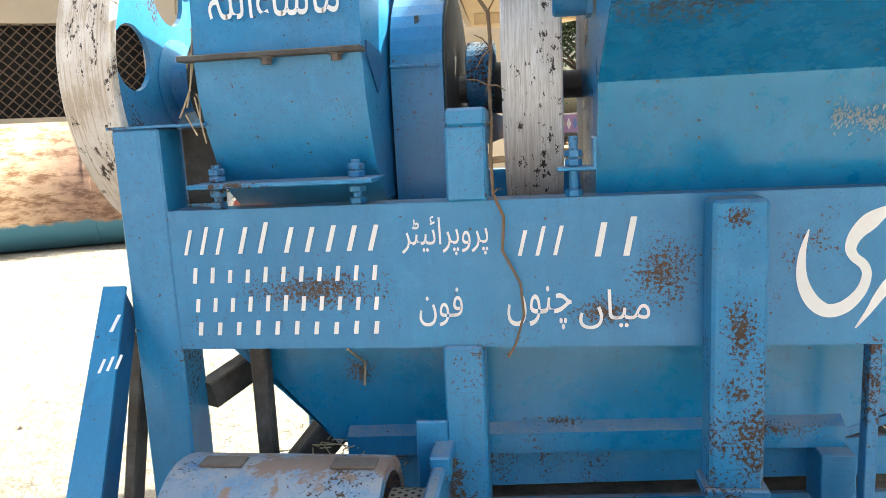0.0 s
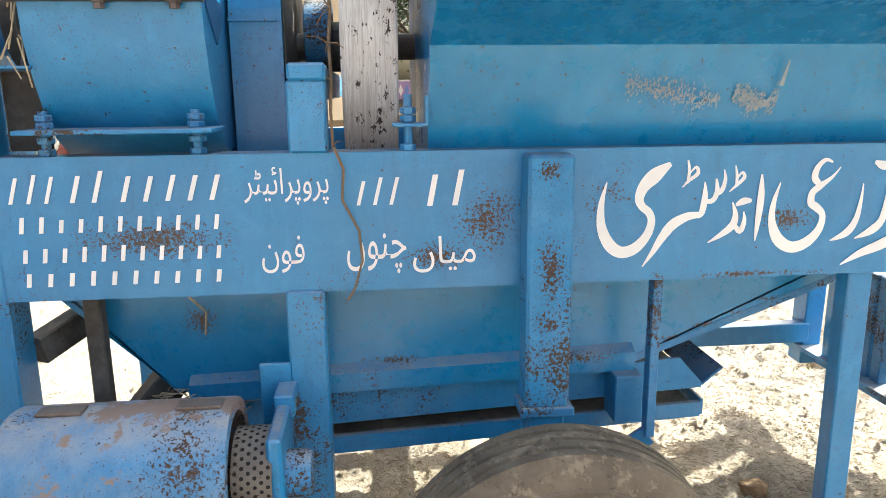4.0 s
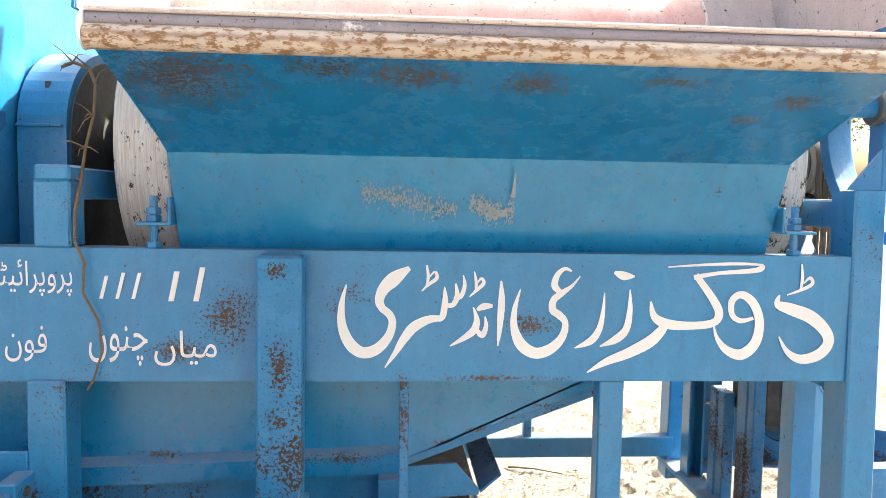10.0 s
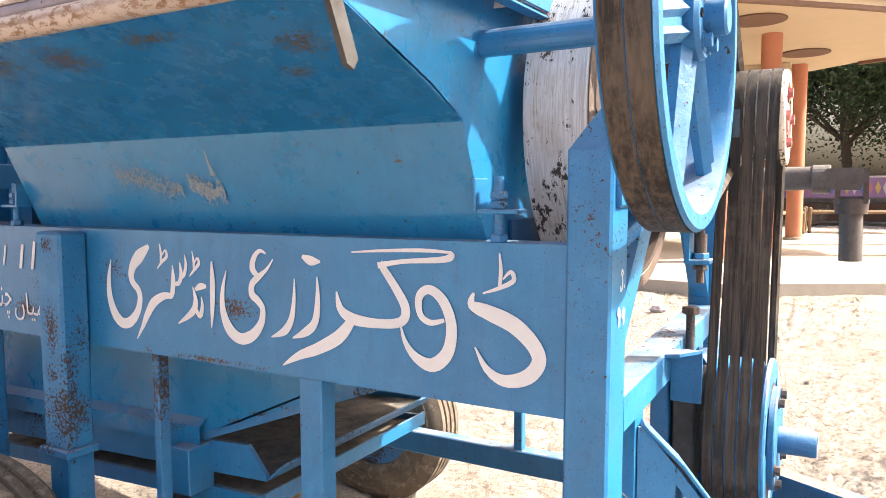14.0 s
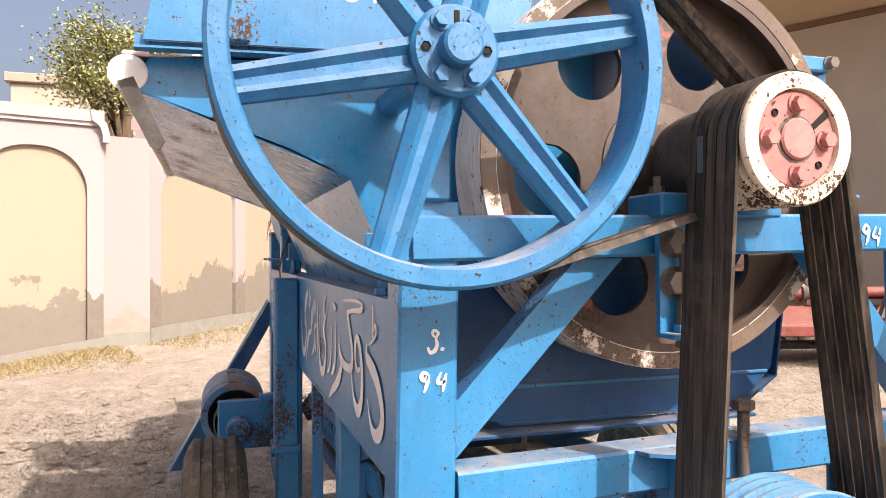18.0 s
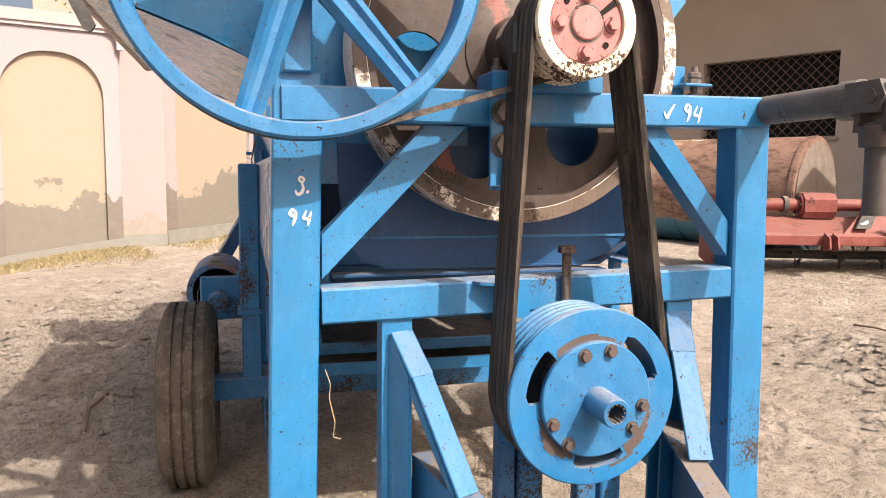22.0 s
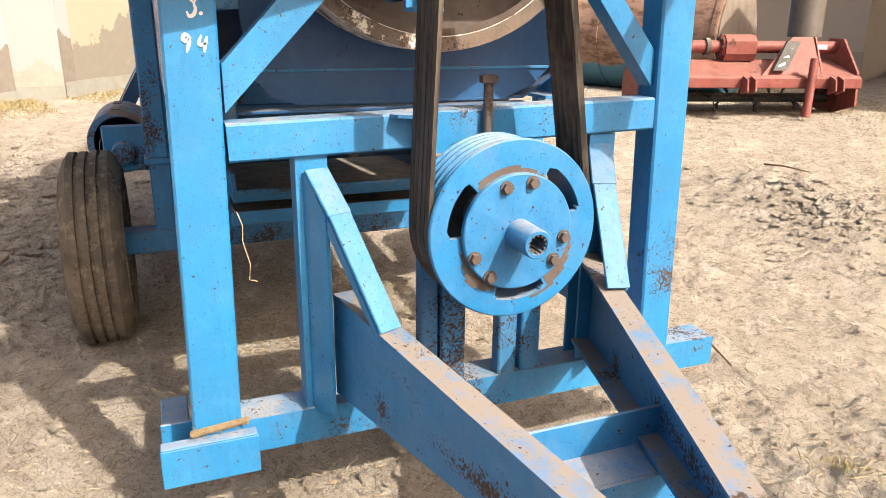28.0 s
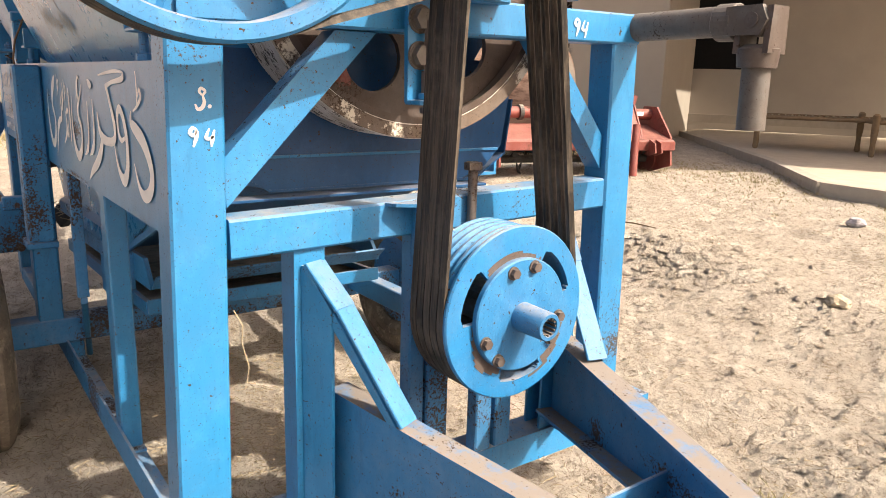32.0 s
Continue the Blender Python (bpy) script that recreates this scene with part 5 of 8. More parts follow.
def build_hopper():
    y = 0.175
    part("hopper_side", plate([(-2.68, y, 0.96), (-2.655, y, 0.90), (-2.39, y, 0.645), (-1.21, y, 0.675), (-0.61, y, 0.898), (-0.60, y, 0.96)], 0.006, (0, 1, 0)), M_HOOD, T, "blue sheet-metal hopper side with rusted lower seam")
    part("hopper_side", plate([(-2.68, 1.02, 0.96), (-2.39, 1.02, 0.645), (-1.21, 1.02, 0.675), (-0.60, 1.02, 0.96)], 0.006, (0, 1, 0)), M_HOOD, T)
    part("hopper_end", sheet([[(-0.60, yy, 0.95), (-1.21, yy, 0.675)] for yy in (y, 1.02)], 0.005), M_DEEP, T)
    part("hopper_end", sheet([[(-2.67, yy, 0.95), (-2.39, yy, 0.645)] for yy in (y, 1.02)], 0.005), M_BLUE, T)
    part("hopper_lip", prism([(0, 0), (0.012, 0), (0.012, 0.018), (0, 0.02)], (-0.60, y - 0.002, 0.890), (-1.22, y - 0.002, 0.660)), M_BLUE_W, T)
    part("hopper_ledge", sheet([[(x, y + 0.004, z + 0.07), (x, y - 0.03, z + 0.05), (x, y - 0.03, z)] for x, z in ((-2.36, 0.622), (-1.20, 0.660))], 0.005), M_HOOD, T)
    # two shaken trays, rising towards the outlet
    up = lambda x, z: z + 0.052 * (x + 2.0)
    for yy in (0.185, 1.00):
        part("tray_side", plate([(-2.34, yy, up(-2.34, 0.530)), (-0.99, yy, up(-0.99, 0.530)), (-0.99, yy, up(-0.99, 0.545)), (-1.055, yy, up(-1.055, 0.622)), (-2.34, yy, up(-2.34, 0.617))], 0.014, (0, 1, 0)), M_BLUE_R, T)
        part("tray_side", plate([(-2.40, yy - 0.014, up(-2.40, 0.450)), (-0.995, yy - 0.014, up(-0.995, 0.450)), (-0.995, yy - 0.014, up(-0.995, 0.492)), (-2.40, yy - 0.014, up(-2.40, 0.500))], 0.016, (0, 1, 0)), M_BLUE, T)
    part("tray_floor", sheet([[(-2.33, yy, up(-2.33, 0.545)), (-1.0, yy, up(-1.0, 0.545))] for yy in (0.2, 1.0)], 0.004), M_DARK, T)
    part("tray_floor", sheet([[(-2.39, yy, up(-2.39, 0.470)), (-1.0, yy, up(-1.0, 0.470))] for yy in (0.2, 1.0)], 0.004), M_DARK, T)
    part("tray_end", box(-0.995, -0.985, 0.175, 1.01, 0.505, 0.552, 0.002), M_BLUE, T)
    part("tray_end", plate([(-0.988, 0.19, 0.590), (-0.988, 1.0, 0.590), (-0.93, 1.0, 0.640), (-0.93, 0.19, 0.640)], 0.006, (0.6, 0, -0.8)), M_BLUE_W, T)
    part("hanger_bracket", box(-1.265, -1.19, 0.10, 0.19, 0.53, 0.66, 0.003), M_BLUE_R, T)
    part("drain_flat", bar((-0.70, 0.5, 0.80), (-0.58, 0.50, 0.80), 0.03, 0.012), M_RUST, T)
    part("drain_handle", rod((-0.64, 0.5, 0.80), (-0.64, 0.5, 0.87), 0.008, 10), M_RUST, T)
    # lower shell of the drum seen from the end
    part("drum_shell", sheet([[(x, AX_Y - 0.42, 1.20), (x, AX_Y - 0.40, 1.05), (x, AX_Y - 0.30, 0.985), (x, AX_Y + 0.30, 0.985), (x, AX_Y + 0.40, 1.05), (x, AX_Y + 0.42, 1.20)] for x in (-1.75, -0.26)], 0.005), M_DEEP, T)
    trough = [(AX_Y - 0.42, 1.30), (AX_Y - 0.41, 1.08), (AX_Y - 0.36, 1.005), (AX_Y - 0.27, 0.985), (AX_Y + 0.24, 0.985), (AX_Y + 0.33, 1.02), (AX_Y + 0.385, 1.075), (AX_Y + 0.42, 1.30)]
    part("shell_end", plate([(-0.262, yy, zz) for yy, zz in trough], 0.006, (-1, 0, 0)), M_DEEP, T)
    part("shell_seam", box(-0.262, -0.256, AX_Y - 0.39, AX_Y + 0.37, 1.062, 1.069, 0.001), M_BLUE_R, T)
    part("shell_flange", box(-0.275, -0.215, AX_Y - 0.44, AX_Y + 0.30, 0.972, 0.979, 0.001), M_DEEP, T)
    # chaff heap on the rear of the tray
    bm = bmesh.new()
    rnd = random.Random(8)
    for k in range(260):
        x, yy = -2.36 + rnd.gauss(0, 0.07), 0.26 + rnd.gauss(0, 0.06)
        z = 0.60 + rnd.uniform(0, 0.10) * max(0.1, 1 - abs(x + 2.36) / 0.16)
        a = rnd.uniform(0, 6.28)
        d = Vector((math.cos(a), math.sin(a), rnd.uniform(-0.4, 0.4))) * rnd.uniform(0.015, 0.04)
        add_prism(bm, circle(0.0018, 4), Vector((x, yy, z)) - d, Vector((x, yy, z)) + d)
    tagged(part("chaff", bm, M_STRAW, T), kind="stuff")


def build_roller():
    y, z = -0.195, 0.628
    part("roller_cover", lathe([(0.002, -2.62), (0.140, -2.62), (0.146, -2.61), (0.146, -2.19), (0.144, -2.18), (0.117, -2.18), (0.117, -2.60), (0.002, -2.60)], (0, y, z), 'x', 40, False), M_COVER, T, "worn blue cylindrical pulley cover, rust patched", True)
    for x0, x1 in ((-2.56, -2.47), (-2.29, -2.20)):
        part("hinge", box(x0, x1, y - 0.03, y + 0.01, z + 0.143, z + 0.151, 0.002), M_RUST, T)
    bm = lathe([(0.088, -2.18), (0.092, -2.18), (0.092, -2.10), (0.088, -2.10)], (0, y, z - 0.01), 'x', 48)
    part("mesh_drum", bm, M_STEEL, T, "perforated steel sleeve", True)
    bm = bmesh.new()
    for i in range(30):
        for k in range(6):
            th = 2 * math.pi * (i + 0.5 * (k % 2)) / 30
            x = -2.172 + 0.013 * k
            c = (x, y + 0.0922 * math.cos(th), z - 0.01 + 0.0922 * math.sin(th))
            bmesh.ops.create_circle(bm, cap_ends=True, radius=0.0045, segments=6, matrix=Matrix.Translation(c) @ Euler((th - math.pi / 2, 0, 0)).to_matrix().to_4x4())
    tagged(part("perforations", bm, M_BLACK, T), kind="stuff")
    B = part("bearing_block", box(-2.11, -2.08, y - 0.075, -0.01, z - 0.12, z + 0.09, 0.006), M_BLUE, T)
    part("bearing_cap", lathe([(0.002, -2.085), (0.052, -2.085), (0.052, -2.040), (0.046, -2.028), (0.002, -2.026)], (0, y + 0.01, z - 0.03), 'x', 32, False), M_BLUE_W, T, "", True)
    for dz in (-0.105, 0.075):
        part("bolt", hexbolt((-2.08, -0.05, z + dz), (1, 0, 0), 0.010, 0.011), M_RUST, B)
    part("bracket", box(-2.115, -2.07, -0.10, 0.0, z + 0.055, z + 0.11, 0.004), M_BLUE, T)


def build_wheel(y, s):
    """A ribbed trailer tyre on a blue steel rim; s points outwards."""
    x, z, R, w = -1.508, 0.325, 0.372, 0.102
    e = new("road_wheel")
    e.parent = T
    tagged(e, "ribbed dusty tyre on a blue steel rim")
    prof = []
    rim = 0.205
    side = [(rim, 0.72), (rim + 0.012, 0.84), (rim + 0.026, 0.90), (rim + 0.029, 0.94), (rim + 0.034, 0.94), (rim + 0.037, 0.92), (rim + 0.056, 0.97), (rim + 0.059, 1.01), (rim + 0.066, 1.01), (rim + 0.069, 0.98), (rim + 0.098, 0.99), (rim + 0.101, 1.02), (rim + 0.106, 1.02), (rim + 0.109, 0.98), (R - 0.045, 0.95), (R - 0.022, 0.86), (R - 0.008, 0.74)]
    prof += [(r, -w * f) for r, f in side]
    for k in range(4):
        a = -w * 0.70 + k * w * 0.37
        prof += [(R, a), (R, a + w * 0.24), (R - 0.012, a + w * 0.26), (R - 0.012, a + w * 0.35)]
    prof = prof[:-2] + [(r, w * f) for r, f in reversed(side)]
    part("tyre", lathe(prof, (x, y, z), 'y', 96), M_TYRE, e, "dusty grey ribbed rubber tyre", True)
    part("rim", lathe([(0.05, s * 0.02), (0.13, s * 0.02), (0.15, s * 0.045), (0.17, s * 0.03), (0.19, s * 0.055), (0.205, s * 0.075), (0.212, s * 0.078), (0.206, -s * 0.06), (0.18, -s * 0.05), (0.05, 0.0)], (x, y, z), 'y', 64), M_BLUE_W, e, "worn blue steel rim", True)
    part("hub_cap", disc(0.055, min(0, s * 0.07), max(0, s * 0.07), (x, y, z), 28, 'y'), M_BLUE_W, e)
    for k in range(6):
        th = radians(90 + 60 * k)
        part("wheel_nut", hexbolt((x + 0.095 * math.cos(th), y + s * 0.02, z + 0.095 * math.sin(th)), (0, s, 0), 0.011, 0.014), M_RUST, e)


build_frame()
build_end_frame()
build_drawbar()
build_drive()
build_spoked_wheel()
build_flywheels()
build_hood()
build_fan()
build_hopper()
build_roller()
build_wheel(-0.283, -1)
build_wheel(1.483, 1)

# ---- place around: boundary wall, house, veranda ----
M_PLASTER_W = plain("white_lime_plaster", (0.40, 0.37, 0.385), 0.85, 0.10, 3.0, 0.15, 0.004)
M_PLASTER_P = plain("pink_plaster", (0.42, 0.33, 0.33), 0.85, 0.10, 3.0, 0.15, 0.004)
M_HOUSE = plain("beige_house_paint", (0.390, 0.345, 0.300), 0.85, 0.12, 2.0, 0.12, 0.004)
M_HOUSE_D = plain("grey_plinth_plaster", (0.34, 0.30, 0.26), 0.9, 0.2, 8.0, 0.3, 0.006)
M_CEIL = plain("cream_ceiling_paint", (0.52, 0.42, 0.29), 0.85, 0.08, 2.0, 0.08, 0.003)
M_BROWN = plain("brown_trim", (0.16, 0.085, 0.055), 0.7, 0.2, 10, 0.1)
M_TERRA = plain("terracotta_column_paint", (0.48, 0.20, 0.12), 0.75, 0.18, 5, 0.15, 0.003)
M_FLOOR = plain("dusty_brick_paving", (0.45, 0.39, 0.32), 0.9, 0.18, 6, 0.25, 0.006)
M_CONC = plain("old_concrete", (0.40, 0.36, 0.31), 0.92, 0.25, 9, 0.4, 0.008)
M_MESH = plain("brown_wire_mesh", (0.10, 0.07, 0.055), 0.7, 0.3, 30, 0.1)
M_WOOD = plain("weathered_wood", (0.24, 0.165, 0.10), 0.85, 0.3, 25, 0.3)
M_ROPE = plain("woven_rope", (0.42, 0.34, 0.23), 0.95, 0.3, 60, 0.4)


def stained_cream():
    """Cream panel paint with grey damp plaster showing through in patches low down on the real wall."""
    m, nt, b = nodes_of("cream_panel_peeling", 0.88)
    p = where(nt)
    n = tex_noise(nt, 1.7, 9, 0.62, p)
    sep = nt.nodes.new("ShaderNodeSeparateXYZ")
    nt.links.new(p, sep.inputs[0])
    low = ramp(nt, mul(nt, sep.outputs["Z"], mul(nt, n, 1.9), 'SUBTRACT'), 0.10, 0.05)
    base = mix(nt, tex_noise(nt, 4, 5, 0.6, p), (0.330, 0.272, 0.216), (0.306, 0.252, 0.200))
    grey = mix(nt, tex_noise(nt, 11, 8, 0.7, p), (0.205, 0.190, 0.165), (0.150, 0.137, 0.118))
    nt.links.new(mix(nt, low, base, grey), b.inputs["Base Color"])
    bump(nt, b, mul(nt, low, tex_noise(nt, 14, 6, 0.7, p), 'SUBTRACT'), 0.35, 0.006)
    return m


def peeling_white():
    m, nt, b = nodes_of("white_wall_peeling", 0.88)
    p = where(nt)
    n = tex_noise(nt, 2.3, 9, 0.62, p)
    sep = nt.nodes.new("ShaderNodeSeparateXYZ")
    nt.links.new(p, sep.inputs[0])
    low = ramp(nt, mul(nt, sep.outputs["Z"], mul(nt, n, 1.9), 'SUBTRACT'), 0.06, 0.02)
    base = mix(nt, tex_noise(nt, 3, 5, 0.6, p), (0.318, 0.292, 0.308), (0.294, 0.270, 0.285))
    grey = mix(nt, tex_noise(nt, 11, 8, 0.7, p), (0.215, 0.195, 0.175), (0.115, 0.097, 0.085))
    nt.links.new(mix(nt, low, base, grey), b.inputs["Base Color"])
    bump(nt, b, mul(nt, low, tex_noise(nt, 14, 6, 0.7, p), 'SUBTRACT'), 0.35, 0.006)
    return m


def peeling_pink():
    m, nt, b = nodes_of("pink_pillar_peeling", 0.88)
    p = where(nt)
    sep = nt.nodes.new("ShaderNodeSeparateXYZ")
    nt.links.new(p, sep.inputs[0])
    low = ramp(nt, mul(nt, sep.outputs["Z"], mul(nt, tex_noise(nt, 3.1, 9, 0.62, p), 1.2), 'SUBTRACT'), 0.10, 0.06)
    base = mix(nt, tex_noise(nt, 3, 5, 0.6, p), (0.330, 0.263, 0.272), (0.307, 0.245, 0.253))
    grey = mix(nt, tex_noise(nt, 11, 8, 0.7, p), (0.34, 0.31, 0.285), (0.19, 0.16, 0.14))
    nt.links.new(mix(nt, low, base, grey), b.inputs["Base Color"])
    bump(nt, b, tex_noise(nt, 14, 6, 0.7, p), 0.25, 0.006)
    return m


M_PLINTH = plain("grey_green_plinth", (0.240, 0.243, 0.225), 0.9, 0.25, 7, 0.3, 0.006, second=(0.19, 0.182, 0.165))
M_PANEL = stained_cream()
M_WALLW = peeling_white()
M_PILLAR = peeling_pink()


def arched_wall(name, p, q, first, wide, gap, n, top, label, base=-0.4, foot=-0.35, plinth=(0.45, 0.0)):
    """Plastered wall from p to q facing its left side, with n recessed arched panels from the distance first on."""
    p, q = Vector((*p, 0)), Vector((*q, 0))
    d = (q - p).normalized()
    nrm = Vector((-d.y, d.x, 0))
    L = (q - p).length
    W = new(name)
    tagged(W, label, "wall", kind="structure")
    rise = 0.50
    spring = top - 0.30 - rise
    mids = [first + wide / 2 + (wide + gap) * k for k in range(n)]
    h = wide / 2
    at = lambda s, o, z: p + d * s + nrm * o + Vector((0, 0, z))

    def arch(c, steps=18):
        """Depressed arch: tight haunches, flat crown."""
        out = []
        for j in range(steps + 1):
            a = math.pi - math.pi * j / steps
            x = math.copysign(abs(math.cos(a)) ** 0.85, math.cos(a))
            out.append((c + h * x, spring + rise * math.sin(a)))
        return out
    for c in mids:
        out = [(c - h, foot)] + arch(c) + [(c + h, foot)]
        bm = bmesh.new()
        bm.faces.new([bm.verts.new(at(s, -0.055, z)) for s, z in out])
        bm.faces.new([bm.verts.new(at(s, -0.08, z)) for s, z in out][::-1])
        part("panel", bm, M_PANEL, W)
    bm = bmesh.new()

    def quad(a, b, c, e):
        bm.faces.new([bm.verts.new(v) for v in (a, b, c, e)])
    edges = [0.0]
    for c in mids:
        edges += [c - h, c + h]
    edges.append(L)
    for i in range(0, len(edges), 2):
        quad(at(edges[i], 0, foot), at(edges[i + 1], 0, foot), at(edges[i + 1], 0, top), at(edges[i], 0, top))
    for c in mids:
        pts = arch(c)
        for (sa, za), (sb, zb) in zip(pts, pts[1:]):
            quad(at(sa, 0, za), at(sb, 0, zb), at(sb, 0, top), at(sa, 0, top))
            quad(at(sa, 0, za), at(sa, -0.06, za), at(sb, -0.06, zb), at(sb, 0, zb))
        for s in (c - h, c + h):
            quad(at(s, 0, foot), at(s, 0, spring), at(s, -0.06, spring), at(s, -0.06, foot))
        quad(at(c - h, 0, foot), at(c + h, 0, foot), at(c + h, -0.06, foot), at(c - h, -0.06, foot))
    quad(at(0, -0.2, base), at(0, -0.2, top), at(L, -0.2, top), at(L, -0.2, base))
    for s in (0, L):
        quad(at(s, 0, base), at(s, 0, top), at(s, -0.2, top), at(s, -0.2, base))
    part("wall_face", bm, M_WALLW, W)
    low = bmesh.new()
    low.faces.new([low.verts.new(v) for v in (at(0, 0.012, base), at(L, 0.012, base), at(L, 0.012, plinth[0] + plinth[1] * L), at(0, 0.012, plinth[0]))])
    low.faces.new([low.verts.new(v) for v in (at(0, 0.012, plinth[0]), at(L, 0.012, plinth[0] + plinth[1] * L), at(L, -0.06, plinth[0] + plinth[1] * L), at(0, -0.06, plinth[0]))])
    part("plinth", low, M_PLINTH, W, "pale grey-green plinth band")
    lift = Vector((0, 0, top))
    part("coping", prism([(-0.06, 0.0), (0.26, 0.0), (0.26, 0.13), (-0.06, 0.13)], p + lift, q + lift), M_PLASTER_P, W, "pink plaster coping")
    part("drip_mould", prism([(-0.035, -0.045), (0.0, -0.045), (0.0, 0.0), (-0.035, 0.0)], p + lift, q + lift), M_PLASTER_W, W)
    return W


arched_wall("wall_boundary_near", (-7.944, -1.477), (-6.56, -6.0), 0.17, 1.06, 0.23, 3, 2.85, "white boundary wall with cream arched panels, peeling and damp-stained low down", plinth=(0.39, -0.135))
arched_wall("wall_boundary_far", (-12.485, 1.575), (-8.2, -1.0), 0.90, 1.80, 0.28, 2, 2.85, "white boundary wall with cream arched panels, peeling and damp-stained low down")
_pl = new("wall_pillar")
tagged(_pl, "pink plastered pillar between two stretches of boundary wall", "pillar", kind="structure")
part("shaft", plate([(-8.014, -1.487, -0.3), (-8.163, -0.999, -0.3), (-8.545, -1.116, -0.3), (-8.396, -1.604, -0.3)], 3.02, (0, 0, 1)), M_PILLAR, _pl)
part("plinth", plate([(-8.000, -1.483, -0.3), (-8.150, -0.994, -0.3), (-8.20, -1.01, -0.3), (-8.05, -1.50, -0.3)], 0.72, (0, 0, 1)), M_PLINTH, _pl)
# scrolled corbel that ends the coping
part("bracket", plate([(-7.90 - 0.292 * a, -1.62 + 0.956 * a, z) for a, z in ((0.0, 2.98), (0.02, 2.86), (0.10, 2.80), (0.13, 2.70), (0.13, 2.62), (0.20, 2.62), (0.20, 2.72), (0.17, 2.84), (0.08, 2.92), (0.05, 2.98))], 0.09, (0.956, 0.292, 0)), M_PLASTER_W, _pl)
# plain unseen wall added behind the walker to close the yard and bounce sunlight
_bw = link_mesh("wall_south_bounce", box(-14, 14, -6.2, -6.0, -0.2, 2.9, 0), M_PLASTER_W)
tagged(_bw, "plain white wall, unseen, added to bounce sunlight onto the machine", "wall", kind="structure")

# neighbour's house top behind the wall
_nb = empty_thing("neighbour_house", "pale beige flat-roofed house behind the boundary wall", "house")
part("wall", box(-20.0, -15.5, -4.2, 3.5, 0.0, 4.85, 0.02), M_HOUSE, _nb)
part("parapet", box(-20.1, -15.4, -4.3, 3.6, 4.85, 5.05, 0.02), M_HOUSE_D, _nb)
part("window", box(-15.5, -15.47, -0.8, 0.3, 2.9, 3.9, 0), M_MESH, _nb)


def build_house():
    H = empty_thing("farm_house", "beige flat-roofed farm house with mesh windows and veranda", "house", kind="structure")
    ux, uy = 0.885, 0.465                     # along the facade
    nx, ny = 0.465, -0.885                    # towards the yard
    c = Vector((-5.75, 9.45, 0))
    P = lambda s, o, z: (c.x + ux * s + nx * o, c.y + uy * s + ny * o, z)

    def slab(s0, s1, o0, o1, z0, z1):
        return plate([P(s0, o0, z0), P(s1, o0, z0), P(s1, o1, z0), P(s0, o1, z0)], z1 - z0, (0, 0, 1))
    # facade with mesh windows let in
    wins = [(-4.1, -1.95), (-7.9, -6.0), (-11.5, -9.7)]
    zl, zh = 1.85, 3.12
    part("wall", slab(-14, -0.4, -0.25, 0.0, 0.2, zl), M_HOUSE, H)
    part("wall", slab(-14, -0.4, -0.25, 0.0, zh, 4.88), M_HOUSE, H)
    xs = [-0.4] + [v for w in wins for v in (w[1], w[0])] + [-14]
    for a, b in zip(xs[0::2], xs[1::2]):
        part("wall", slab(b, a, -0.25, 0.0, zl, zh), M_HOUSE, H)
    for w0, w1 in wins:
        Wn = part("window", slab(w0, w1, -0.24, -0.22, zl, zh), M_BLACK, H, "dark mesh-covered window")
        bm = bmesh.new()
        n = 14
        for k in range(-n, n + 1):
            s = w0 + (w1 - w0) * (k + n) / n - (w1 - w0)
            for sg in (1, -1):
                h = zh - zl
                lo, hi = (s, s + h) if sg > 0 else (s + h, s)
                t0, t1 = 0.0, 1.0
                pa, pb = lo, hi
                ts = sorted(((w0 - pa) / (pb - pa), (w1 - pa) / (pb - pa)))
                t0, t1 = max(0, ts[0]), min(1, ts[1])
                if t1 - t0 < 0.02:
                    continue
                add_prism(bm, circle(0.010, 4), P(pa + (pb - pa) * t0, -0.10, zl + h * t0), P(pa + (pb - pa) * t1, -0.10, zl + h * t1))
        part("mesh", bm, M_MESH, Wn)
        part("sill", slab(w0 - 0.05, w1 + 0.05, 0.0, 0.06, zl - 0.06, zl), M_HOUSE_D, Wn)
    part("plinth", slab(-14, -0.38, 0.0, 0.04, 0.2, 0.82), M_HOUSE_D, H)
    # veranda recess walls, window and roof
    part("wall", slab(-0.65, -0.4, -3.2, -0.25, 0.2, 4.88), M_HOUSE, H)
    part("wall", slab(-0.65, 5.5, -3.45, -3.2, 0.2, 1.64), M_HOUSE, H)
    part("wall", slab(-0.65, 5.5, -3.45, -3.2, 3.2, 4.86), M_HOUSE, H)
    part("wall", slab(-0.65, -0.58, -3.45, -3.2, 1.64, 3.2), M_HOUSE, H)
    part("wall", slab(0.72, 5.5, -3.45, -3.2, 1.64, 3.2), M_HOUSE, H)
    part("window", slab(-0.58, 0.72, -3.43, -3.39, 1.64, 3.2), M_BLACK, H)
    part("skirting", slab(-0.4, 5.5, -3.2, -3.17, 0.62, 0.78), M_HOUSE_D, H)
    # main roof over the closed rooms, overhanging, with a bowed edge
    zm = 4.88
    main = [(-15.0, 0.9), (-8.4, 5.5), (-7.3, 6.3), (-6.6, 7.15), (-5.8, 8.1), (-5.0, 8.85), (-4.4, 9.4), (-2.6, 10.9), (-4.6, 15.0), (-15.0, 10.5)]
    part("roof", plate([(x, y, zm) for x, y in main], 0.06, (0, 0, 1)), M_CEIL, H)
    part("roof", plate([(x + 0.02, y - 0.05, zm + 0.06) for x, y in main], 0.27, (0, 0, 1)), M_PLASTER_P, H, "roof slab with banded pale fascia")
